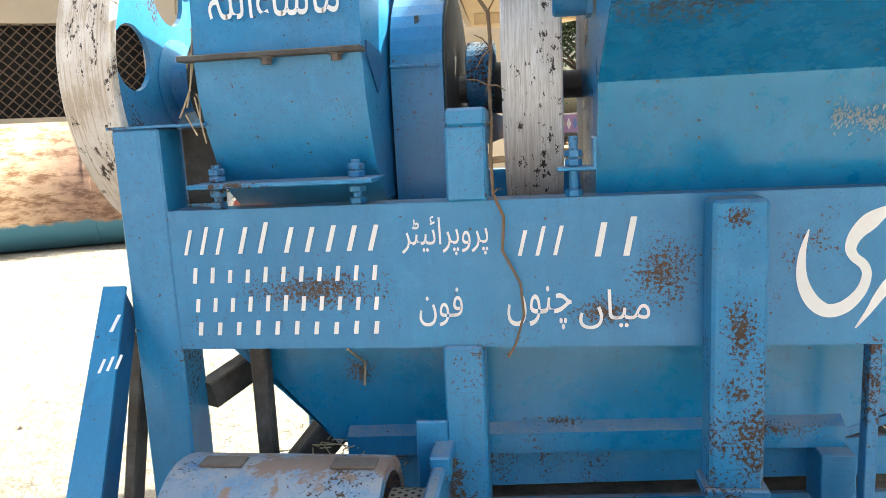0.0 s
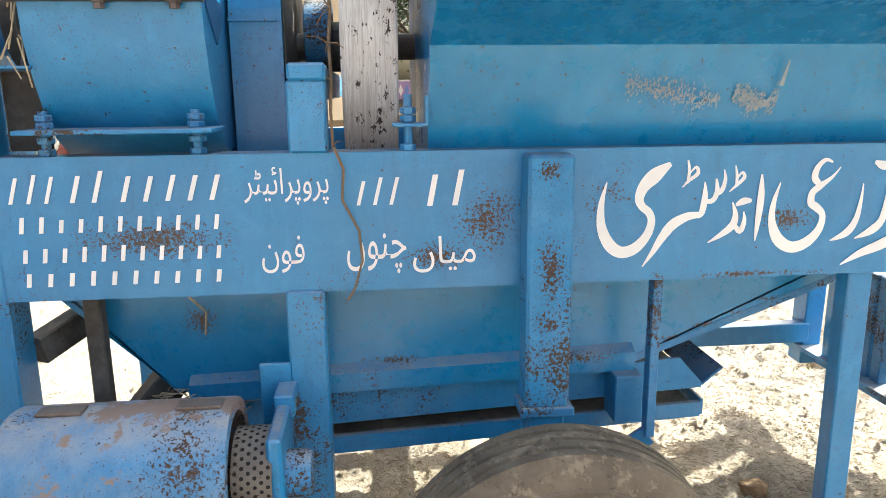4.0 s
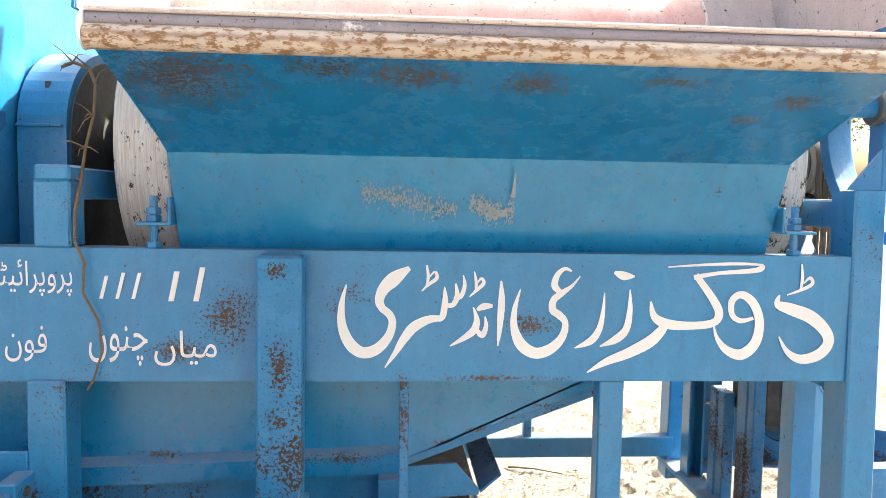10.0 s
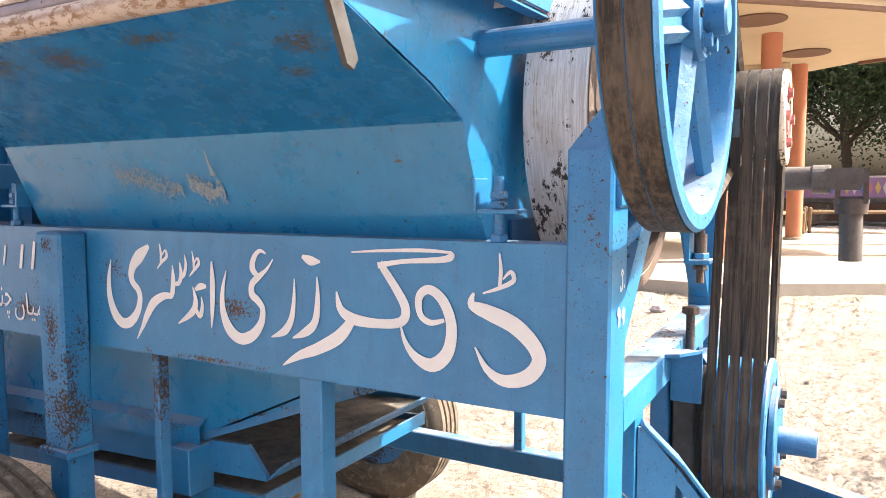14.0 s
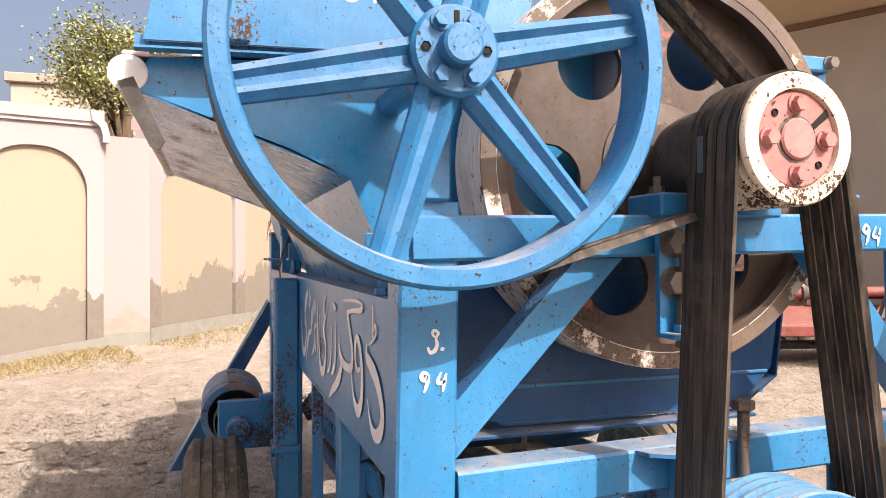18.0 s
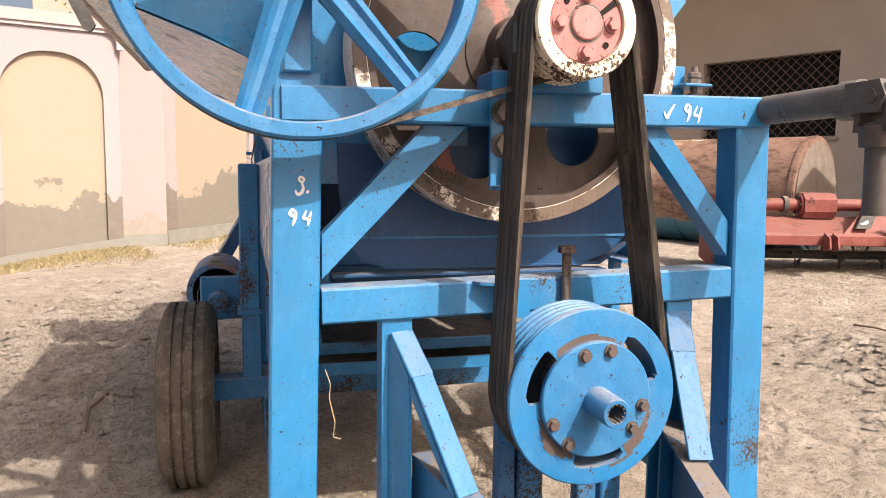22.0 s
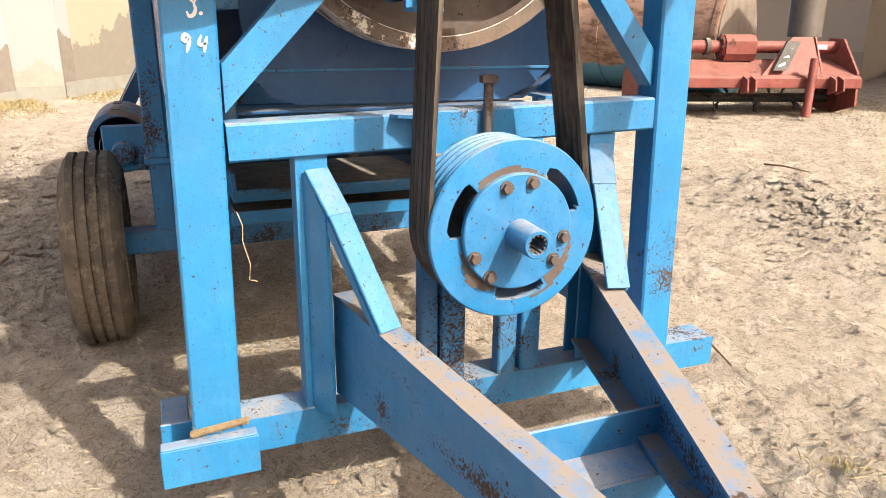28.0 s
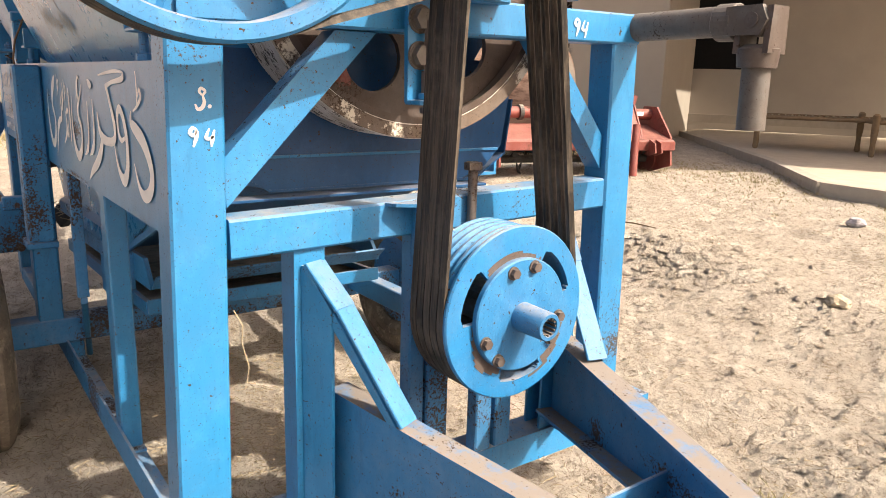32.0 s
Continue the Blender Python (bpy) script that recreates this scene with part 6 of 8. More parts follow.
    for a, b in zip(main[:7], main[1:8]):
        a, b = Vector((*a, 0)), Vector((*b, 0))
        d = b - a
        o = Vector((d.y, -d.x, 0)).normalized() * 0.012
        inn = Vector((-d.y, d.x, 0)).normalized() * 0.09
        n = max(1, round(d.length / 0.8))
        lift = Vector((0.02, -0.05, zm + 0.08))
        for k in range(n):
            s0, s1 = a + d * ((k + 0.1) / n), a + d * ((k + 0.55) / n)
            part("fascia_band", plate([s0 + o + lift, s1 + o + lift, s1 - o + lift, s0 - o + lift], 0.22, (0, 0, 1)), M_HOUSE, H)
        drop = Vector((0, 0, zm - 0.05))
        part("roof_trim", plate([a + drop, b + drop, b + drop + inn, a + drop + inn], 0.048, (0, 0, 1)), M_BROWN, H)
    part("wall_trim", slab(-14, -0.36, 0.0, 0.05, zm - 0.10, zm - 0.02), M_BROWN, H)
    part("ceiling_medallion", disc(0.42, -0.02, 0.0, (-5.74, 11.2, zm - 0.001), 28, 'z'), M_BROWN, H)
    # veranda roof with a rounded corner
    roof = [(-3.0, 9.0), (-2.8, 7.3), (-2.4, 7.05), (-1.7, 6.95), (-0.75, 7.55), (0.3, 8.5), (0.9, 9.1), (2.0, 10.35), (3.0, 11.0), (2.75, 11.8), (0.4, 12.9), (-2.0, 14.9), (-3.2, 14.0)]
    zr = 3.5
    # riser between the two roofs, added to keep sun off the recess walls
    part("wall", plate([(-3.05, 9.05, zr), (-3.2, 14.0, zr), (-3.3, 14.0, zr), (-3.15, 9.05, zr)], zm - zr, (0, 0, 1)), M_HOUSE, H)
    part("roof", plate([(x, y, zr) for x, y in roof], 0.06, (0, 0, 1)), M_CEIL, H)
    part("roof", plate([(x, y - 0.05, zr + 0.06) for x, y in roof], 0.24, (0, 0, 1)), M_PLASTER_P, H, "roof slab with banded pale fascia")
    fas = [Vector((*a, 0)) for a in roof[:11]]
    for a, b in zip(fas, fas[1:]):
        d = b - a
        n = max(1, round(d.length / 0.85))
        o = Vector((d.y, -d.x, 0)).normalized() * 0.012
        lift = Vector((0, -0.05, zr + 0.08))
        for k in range(n):
            s0, s1 = a + d * ((k + 0.1) / n), a + d * ((k + 0.55) / n)
            part("fascia_band", plate([s0 + o + lift, s1 + o + lift, s1 - o + lift, s0 - o + lift], 0.19, (0, 0, 1)), M_HOUSE, H)
        drop = Vector((0.0, 0.0, zr - 0.05))
        inn = Vector((-d.y, d.x, 0)).normalized() * 0.08
        part("roof_trim", plate([a + drop, b + drop, b + drop + inn, a + drop + inn], 0.048, (0, 0, 1)), M_BROWN, H)
    for x, y in ((-0.76, 8.77), (-0.35, 11.5), (-2.15, 9.57), (1.95, 11.3)):
        part("ceiling_medallion", disc(0.36, -0.02, 0.0, (x, y, zr - 0.001), 28, 'z'), M_BROWN, H)
    part("ceiling_beam", box(-3.0, -0.6, 12.3, 12.55, zr - 0.2, zr - 0.002), M_CEIL, H)
    # veranda floor and kerb
    fl = [(-6.9, 11.0), (-3.0, 7.3), (-1.75, 5.9), (-0.63, 5.8), (1.55, 7.1), (2.2, 13.2), (1.2, 17.0), (-9.0, 18.0)]
    F = new("veranda_floor")
    tagged(F, "dusty raised veranda floor with a rough concrete kerb", "floor", kind="structure")
    part("floor_slab", plate([(x, y, 0.2) for x, y in fl], 0.30, (0, 0, 1)), M_FLOOR, F)
    for a, b in zip(fl[:5], fl[1:6]):
        d = (Vector(b) - Vector(a)).normalized()
        o = Vector((d.y, -d.x)) * 0.06
        part("kerb", plate([(a[0] + o.x, a[1] + o.y, 0.15), (b[0] + o.x, b[1] + o.y, 0.15), (b[0] - o.x, b[1] - o.y, 0.15), (a[0] - o.x, a[1] - o.y, 0.15)], 0.355, (0, 0, 1)), M_CONC, F)
    for x, y in ((-1.02, 7.95), (-0.67, 9.8), (-0.50, 12.7), (1.25, 10.1), (1.15, 12.2), (-4.2, 14.2)):
        C = empty_thing("veranda_column", "round terracotta-painted veranda column", "column", group="veranda columns", kind="structure")
        part("shaft", rod((x, y, 0.50), (x, y, zr), 0.135, 28), M_TERRA, C, "", True)
        part("base", disc(0.17, 0.0, 0.05, (x, y, 0.50), 28, 'z'), M_CONC, C)


build_house()


def build_cot(at, turn, mat_end=False):
    C = empty_thing("charpoy_cot", "low wooden charpoy cot with woven rope top", "bed", group="cots on the veranda")
    L, W, h = 1.75, 0.85, 0.42
    for x in (-L / 2, L / 2):
        for y in (-W / 2, W / 2):
            part("leg", lathe([(0.02, 0.0), (0.035, 0.02), (0.03, 0.15), (0.042, 0.3), (0.042, 0.5), (0.02, 0.52)], (x, y, 0.0), 'z', 14, False), M_WOOD, C, "", True)
    for y in (-W / 2, W / 2):
        part("side_rail", rod((-L / 2, y, h), (L / 2, y, h), 0.028, 12), M_WOOD, C)
    for x in (-L / 2, L / 2):
        part("end_rail", rod((x, -W / 2, h), (x, W / 2, h), 0.028, 12), M_WOOD, C)
    bm = bmesh.new()
    for k in range(40):
        x = -L / 2 + 0.04 + (L - 0.08) * k / 39
        add_prism(bm, circle(0.011, 5), (x, -W / 2, h + 0.012 * (k % 2)), (x, W / 2, h + 0.012 * (k % 2)))
    for k in range(20):
        y = -W / 2 + 0.04 + (W - 0.08) * k / 19
        add_prism(bm, circle(0.011, 5), (-L / 2, y, h - 0.01), (L / 2, y, h - 0.01))
    tagged(part("woven_top", bm, M_ROPE, C), kind="stuff")
    C.matrix_basis = pose(*at, 0, 0, turn)
    return C


build_cot((-3.6, 9.6, 0.50), 30)
build_cot((-2.3, 9.9, 0.50), 35)
build_cot((-1.15, 14.0, 0.50), 70)
build_cot((0.45, 15.6, 0.50), 8)


def build_tractor():
    V = empty_thing("tractor", "dark red tractor parked beyond the veranda", "tractor")
    x, y, z = -2.4, 20.4, 0.4
    part("bonnet", box(x - 0.35, x + 0.35, y, y + 1.5, z + 0.75, z + 1.35, 0.06), M_ROTA, V)
    part("fender", box(x - 0.85, x - 0.4, y - 1.2, y - 0.1, z + 1.0, z + 1.15, 0.04), M_ROTA, V)
    part("fender", box(x + 0.4, x + 0.85, y - 1.2, y - 0.1, z + 1.0, z + 1.15, 0.04), M_ROTA, V)
    for sx in (-0.7, 0.7):
        part("cab_post", box(x + sx - 0.03, x + sx + 0.03, y - 0.2, y - 0.14, z + 1.1, z + 2.62), M_BROWN, V)
        part("cab_post", box(x + sx - 0.03, x + sx + 0.03, y - 1.2, y - 1.14, z + 1.1, z + 2.62), M_BROWN, V)
    part("canopy", box(x - 0.85, x + 0.85, y - 1.35, y + 0.1, z + 2.62, z + 2.76, 0.04), M_BROWN, V)
    part("steering_wheel", lathe([(0.19, 0), (0.2, 0.01), (0.21, 0)], (x, y - 0.1, z + 1.45), 'z', 24), M_DARK, V)
    for sx in (-0.65, 0.65):
        w = part("rear_wheel", lathe([(0.3, -0.18), (0.66, -0.18), (0.72, -0.1), (0.72, 0.1), (0.66, 0.18), (0.3, 0.18)], (x + sx, y - 0.65, z + 0.7), 'x', 40), M_TYRE, V, "", True)
        part("front_wheel", lathe([(0.16, -0.09), (0.36, -0.09), (0.38, 0), (0.36, 0.09), (0.16, 0.09)], (x + sx, y + 1.2, z + 0.38), 'x', 32), M_TYRE, V, "", True)


build_tractor()


def build_trailer():
    V = empty_thing("decorated_trailer", "long farm trailer with brightly painted ornamental sides and headboard", "trailer")
    y, z0 = 20.6, 0.40
    cols = [plain("ornament_" + n, c, 0.6, 0.2, 12, 0.1) for n, c in (("blue", (0.10, 0.16, 0.36)), ("rose", (0.46, 0.16, 0.20)), ("ochre", (0.50, 0.34, 0.12)), ("white", (0.55, 0.50, 0.50)), ("violet", (0.26, 0.16, 0.30)))]
    part("bed", box(-1.6, 3.6, y - 0.08, y + 1.9, 1.02, 1.16, 0.02), M_DARK, V)
    part("side_panel", box(-1.6, 2.7, y - 0.05, y + 0.0, 1.16, 1.68, 0.01), cols[4], V)
    part("top_rail", box(-1.62, 2.7, y - 0.075, y + 0.02, 1.68, 1.73, 0.008), cols[3], V)
    rnd = random.Random(41)
    for k in range(24):
        x = -1.5 + k * 0.175
        part("ornament", plate([(x - 0.07, y - 0.052, 1.42), (x, y - 0.052, 1.24), (x + 0.07, y - 0.052, 1.42), (x, y - 0.052, 1.60)], 0.012, (0, -1, 0)), cols[k % 4], V)
    # tall headboard: posts, rails and painted lattice
    for x in (2.72, 3.18, 3.62):
        part("headboard_post", box(x - 0.04, x + 0.04, y - 0.08, y + 0.02, 1.0, 3.0, 0.01), cols[1], V)
    for k, zz in enumerate((1.05, 1.55, 2.05, 2.55, 2.95)):
        part("headboard_rail", box(2.70, 3.66, y - 0.09, y + 0.01, zz - 0.045, zz + 0.045, 0.01), cols[(k + 1) % 4], V)
    for i in range(2):
        for j in range(4):
            if (i, j) == (1, 2):
                continue
            xa, za = 2.76 + i * 0.46, 1.10 + j * 0.5
            for s in range(3):
                a, c = (xa + 0.13 * s, za), (xa + 0.38 - 0.13 * s, za + 0.40)
                part("lattice_bar", bar((a[0], y - 0.05, a[1]), (c[0], y - 0.05, c[1]), 0.03, 0.05), cols[rnd.randrange(4)], V)
    for x in (-0.6, 2.3):
        part("wheel", lathe([(0.2, -0.12), (0.46, -0.12), (0.5, -0.06), (0.5, 0.06), (0.46, 0.12), (0.2, 0.12)], (x, y + 0.12, z0 + 0.5), 'y', 32), M_TYRE, V, "", True)


build_trailer()


M_SCALE = plain("scaled_steel_plate", (0.155, 0.125, 0.110), 0.8, 0.35, 9, 0.4, 0.004, second=(0.26, 0.22, 0.19))


def build_tank():
    a, b = Vector((-8.6, 4.35, 1.04)), Vector((-5.2, 6.15, 1.04))
    K = empty_thing("steel_tank", "long rusty cream-painted cylinder tank lying on the ground", "tank")
    bm = prism(circle(0.64, 56), a, b)
    part("shell", bm, M_TANK, K, "peeling cream paint over rust, blue underside", True)
    d = (b - a).normalized()
    for t in (0.02, 0.30, 0.62, 0.985):
        c = a + (b - a) * t
        bm = bmesh.new()
        add_prism(bm, circle(0.652, 56), c, c + d * 0.05)
        part("hoop", bm, M_TANK, K, "", True)
    bm = bmesh.new()
    add_prism(bm, circle(0.585, 48), b + d * 0.004, b + d * 0.014)
    part("end_cap", bm, M_SCALE, K, "grey-brown scaled end plate", True)
    for t in (0.2, 0.8):
        c = a + (b - a) * t
        part("cradle", box(c.x - 0.25, c.x + 0.25, c.y - 0.35, c.y + 0.35, 0.2, 0.5), M_CONC, K)


def tank_paint():
    m, nt, b = nodes_of("tank_paint", 0.6)
    p = where(nt)
    sep = nt.nodes.new("ShaderNodeSeparateXYZ")
    nt.links.new(p, sep.inputs[0])
    rust = ramp(nt, tex_noise(nt, 5, 9, 0.72, stretched(nt, p, 1, 1, 3)), 0.46, 0.60)
    col = mix(nt, rust, (0.52, 0.38, 0.27), (0.22, 0.115, 0.06))
    brown = mix(nt, rust, (0.24, 0.150, 0.115), (0.105, 0.058, 0.040))
    col = mix(nt, ramp(nt, mul(nt, sep.outputs["X"], tex_noise(nt, 1.5, 6, 0.7, p), 'ADD'), -6.3, -5.8), col, brown)
    pale = ramp(nt, tex_noise(nt, 2.1, 8, 0.7, stretched(nt, p, 1, 1, 0.4)), 0.62, 0.66)
    col = mix(nt, pale, col, (0.62, 0.55, 0.48))
    edge = mul(nt, sep.outputs["Z"], mul(nt, tex_noise(nt, 6, 6, 0.7, p), 0.16), 'ADD')
    col = mix(nt, ramp(nt, edge, 0.80, 0.77), col, (0.05, 0.16, 0.24))
    nt.links.new(col, b.inputs["Base Color"])
    bump(nt, b, rust, 0.2, 0.003)
    return m


M_TANK = tank_paint()
build_tank()


def build_rotavator():
    """Tilling implement: hood, gearbox, top bar, side plates, tines."""
    R = empty_thing("rotary_tiller", "weathered orange-red rotary tiller standing on the ground", "implement")
    L = 1.85
    part("hood", sheet([[(x, -0.42, 0.30), (x, -0.40, 0.34), (x, 0.05, 0.46), (x, 0.30, 0.40), (x, 0.42, 0.22)] for x in (-L / 2, 0, L / 2)], 0.012), M_ROTA, R, "sloping sheet hood faded by sun")
    part("front_lip", box(-L / 2, L / 2, -0.45, -0.40, 0.25, 0.34, 0.008), M_ROTA, R)
    part("top_tube", rod((-L / 2, 0.02, 0.58), (L / 2, 0.02, 0.58), 0.055, 20), M_ROTA, R, "", True)
    for x in (-L / 2, L / 2 - 0.02):
        part("side_plate", plate([(x, -0.42, 0.10), (x, -0.38, 0.38), (x, -0.10, 0.66), (x, 0.12, 0.66), (x, 0.42, 0.30), (x, 0.40, 0.05), (x, 0.0, -0.02)], 0.02, (1, 0, 0)), M_ROTA, R)
        part("bearing_cap", disc(0.09, x - 0.02, x + 0.04, (0, -0.08, 0.12), 24), M_ROTA, R)
    for x in (-0.55, -0.30):
        part("clamp", lathe([(0.055, x - 0.02), (0.075, x - 0.02), (0.075, x + 0.02), (0.055, x + 0.02)], (0, 0.02, 0.58), 'x', 20), M_DARK, R)
    G = part("gearbox", prism([(-0.10, -0.08), (-0.07, -0.12), (0.07, -0.12), (0.11, -0.06), (0.11, 0.05), (0.06, 0.10), (-0.05, 0.11), (-0.10, 0.06)], (-0.16, 0.02, 0.58), (0.12, 0.02, 0.58)), M_ROTA, R, "faceted cast gearbox")
    part("cover_plate", lathe([(0.005, -0.18), (0.095, -0.18), (0.10, -0.172), (0.10, -0.16), (0.005, -0.16)], (0, 0.02, 0.58), 'x', 20, False), M_ROTA, G)
    for a in range(0, 360, 60):
        part("bolt", hexbolt((-0.18, 0.02 + 0.078 * math.cos(radians(a)), 0.58 + 0.078 * math.sin(radians(a))), (-1, 0, 0), 0.011, 0.010), M_DARK, G)
    part("arm_web", plate([(0.22, -0.385, 0.32), (0.60, -0.385, 0.32), (0.60, -0.14, 0.68), (0.56, -0.14, 0.69)], 0.012, (0, 1, 0)), M_ROTA, R)
    part("arm_flange", plate([(0.60, -0.40, 0.30), (0.60, -0.12, 0.30), (0.60, -0.12, 0.68), (0.60, -0.16, 0.68)], 0.014, (1, 0, 0)), M_ROTA, R)
    part("sticker", plate([(0.66, -0.038, 0.565), (0.80, -0.038, 0.565), (0.80, -0.034, 0.605), (0.66, -0.034, 0.605)], 0.002, (0, -1, 0)), M_WTEXT, R, "worn white sticker")
    part("name_plate_arm", plate([(0.02, -0.40, 0.34), (0.22, -0.40, 0.34), (0.58, -0.14, 0.70), (0.42, -0.14, 0.70)], 0.02, (0, -1, 0)), M_ROTA, R)
    part("name_plate", plate([(0.12, -0.405, 0.40), (0.24, -0.405, 0.40), (0.42, -0.24, 0.64), (0.30, -0.24, 0.64)], 0.03, (0, -1, 0)), M_DARK, R, "dark worn maker's plate")
    for k, x in enumerate((0.17, 0.22, 0.27, 0.33)):
        part("lettering_bar", bar((x, -0.412 + 0.05 * k, 0.43 + 0.055 * k), (x + 0.06, -0.412 + 0.05 * k, 0.46 + 0.055 * k), 0.004, 0.025), M_WTEXT, R)
    part("mast", plate([(0.56, -0.06, 0.60), (0.66, -0.06, 0.60), (0.70, -0.06, 0.76), (0.60, -0.06, 0.79)], 0.12, (0, 1, 0)), M_ROTA, R)
    for x in (-0.15, 0.62):
        for dx in (0.0, 0.07):
            part("lug", plate([(x + dx, -0.45, 0.20), (x + dx, -0.45, 0.36), (x + dx, -0.55, 0.33), (x + dx, -0.57, 0.24)], 0.014, (1, 0, 0)), M_ROTA, R)
    part("prop_stand", rod((0.46, -0.46, 0.50), (0.40, -0.56, 0.02), 0.035, 16), M_ROTA, R, "dusty red tubular prop", True)
    rt = part("rotor", rod((-L / 2 + 0.03, 0.0, 0.13), (L / 2 - 0.03, 0.0, 0.13), 0.04, 16), M_DARK, R)
    for k in range(22):
        x = -L / 2 + 0.10 + (L - 0.2) * k / 21
        th = 1.3 * k
        c, s = math.cos(th), math.sin(th)
        part("tine", plate([(x, 0.03 * c, 0.13 + 0.03 * s), (x, 0.17 * c, 0.13 + 0.17 * s), (x + 0.05, 0.19 * math.cos(th + 0.3), 0.13 + 0.19 * math.sin(th + 0.3)), (x, 0.14 * math.cos(th + 0.3), 0.13 + 0.14 * math.sin(th + 0.3))], 0.012, (1, 0, 0)), M_DARK, rt)
    R.matrix_basis = pose(-3.85, 4.95, 0.40, 0, 0, 72)


build_rotavator()


# ---- spare drive shaft clamped on the end beam ----
def build_tray_table():
    """Low dark sheet-steel stand by the wall, its corner lipped."""
    B = empty_thing("metal_stand", "low black sheet-metal stand with a turned-up edge", "stand")
    part("top", plate([(-3.29, -1.72, 0.80), (-3.38, -2.55, 0.79), (-4.15, -2.45, 0.80), (-3.95, -1.80, 0.81)], 0.018, (0, 0, 1)), M_DARK, B)
    part("upper_rail", bar((-3.33, -1.80, 0.905), (-3.36, -2.50, 0.985), 0.03, 0.03), M_DARK, B)
    part("corner_strut", bar((-3.31, -1.74, 0.80), (-3.33, -1.80, 0.915), 0.022, 0.022), M_DARK, B)
    part("corner_lip", plate([(-3.28, -1.71, 0.80), (-3.28, -1.76, 0.765), (-3.30, -1.82, 0.80)], 0.012, (-1, 0, 0)), M_DARK, B)
    for x, y in ((-3.44, -2.12), (-3.45, -2.48), (-4.05, -2.40), (-4.00, -2.22)):
        part("leg", bar((x, y, 0.80), (x, y, ground_height(x, y) - 0.01), 0.03, 0.03), M_DARK, B)


build_tray_table()


def build_pto_shaft():
    y, z = 1.185, 1.392
    e = new("drive_shaft")
    e.parent = T
    tagged(e, "grey steel drive shaft with universal joint hanging from the beam end")
    part("tube", rod((-0.06, y, z), (0.27, y - 0.01, z + 0.003), 0.035, 24), M_STEEL, e, "", True)
    Yk = part("yoke", disc(0.042, 0.25, 0.30, (0, y - 0.01, z), 24), M_STEEL, e)
    for s in (-1, 1):
        part("yoke_ear", plate([(0.29, y - 0.01 + s * 0.040, z - 0.03), (0.29, y - 0.01 + s * 0.040, z + 0.03), (0.375, y - 0.01 + s * 0.040, z + 0.032), (0.39, y - 0.01 + s * 0.040, z), (0.375, y - 0.01 + s * 0.040, z - 0.032)], 0.014, (0, -s, 0)), M_STEEL, Yk)
    part("joint_cross", rod((0.355, y - 0.055, z), (0.355, y + 0.035, z), 0.016, 16), M_RUST, e)
    part("joint_cross", rod((0.315, y - 0.01, z), (0.395, y - 0.01, z), 0.016, 16), M_RUST, e)
    Y2 = part("yoke", lathe([(0.005, -0.10), (0.042, -0.10), (0.046, -0.06), (0.03, -0.05), (0.005, -0.05)], (0.355, y - 0.01, z), 'z', 24, False), M_RUST, e, "", True)
    for s in (-1, 1):
        part("yoke_ear", plate([(0.355 + s * 0.042, y - 0.045, z - 0.07), (0.355 + s * 0.042, y + 0.025, z - 0.07), (0.355 + s * 0.042, y + 0.02, z + 0.03), (0.355 + s * 0.042, y - 0.04, z + 0.03)], 0.014, (-s, 0, 0)), M_RUST, Y2)
    part("tube", rod((0.355, y - 0.01, z - 0.09), (0.358, y - 0.01, 1.155), 0.031, 24), M_STEEL, e, "", True)


build_pto_shaft()


# ---- trees ----
def leaf_mat(name, a, b):
    m, nt, bs = nodes_of(name, 0.6)
    oi = nt.nodes.new("ShaderNodeNewGeometry")
    nt.links.new(mix(nt, oi.outputs["Random Per Island"], a, b), bs.inputs["Base Color"])
    return m


M_LEAF = leaf_mat("feathery_leaves", (0.17, 0.20, 0.07), (0.36, 0.36, 0.17))
M_LEAF_D = leaf_mat("dark_leaves", (0.030, 0.055, 0.018), (0.065, 0.10, 0.035))
M_BARK = plain("bark", (0.15, 0.11, 0.075), 0.9, 0.35, 18, 0.6, 0.01)


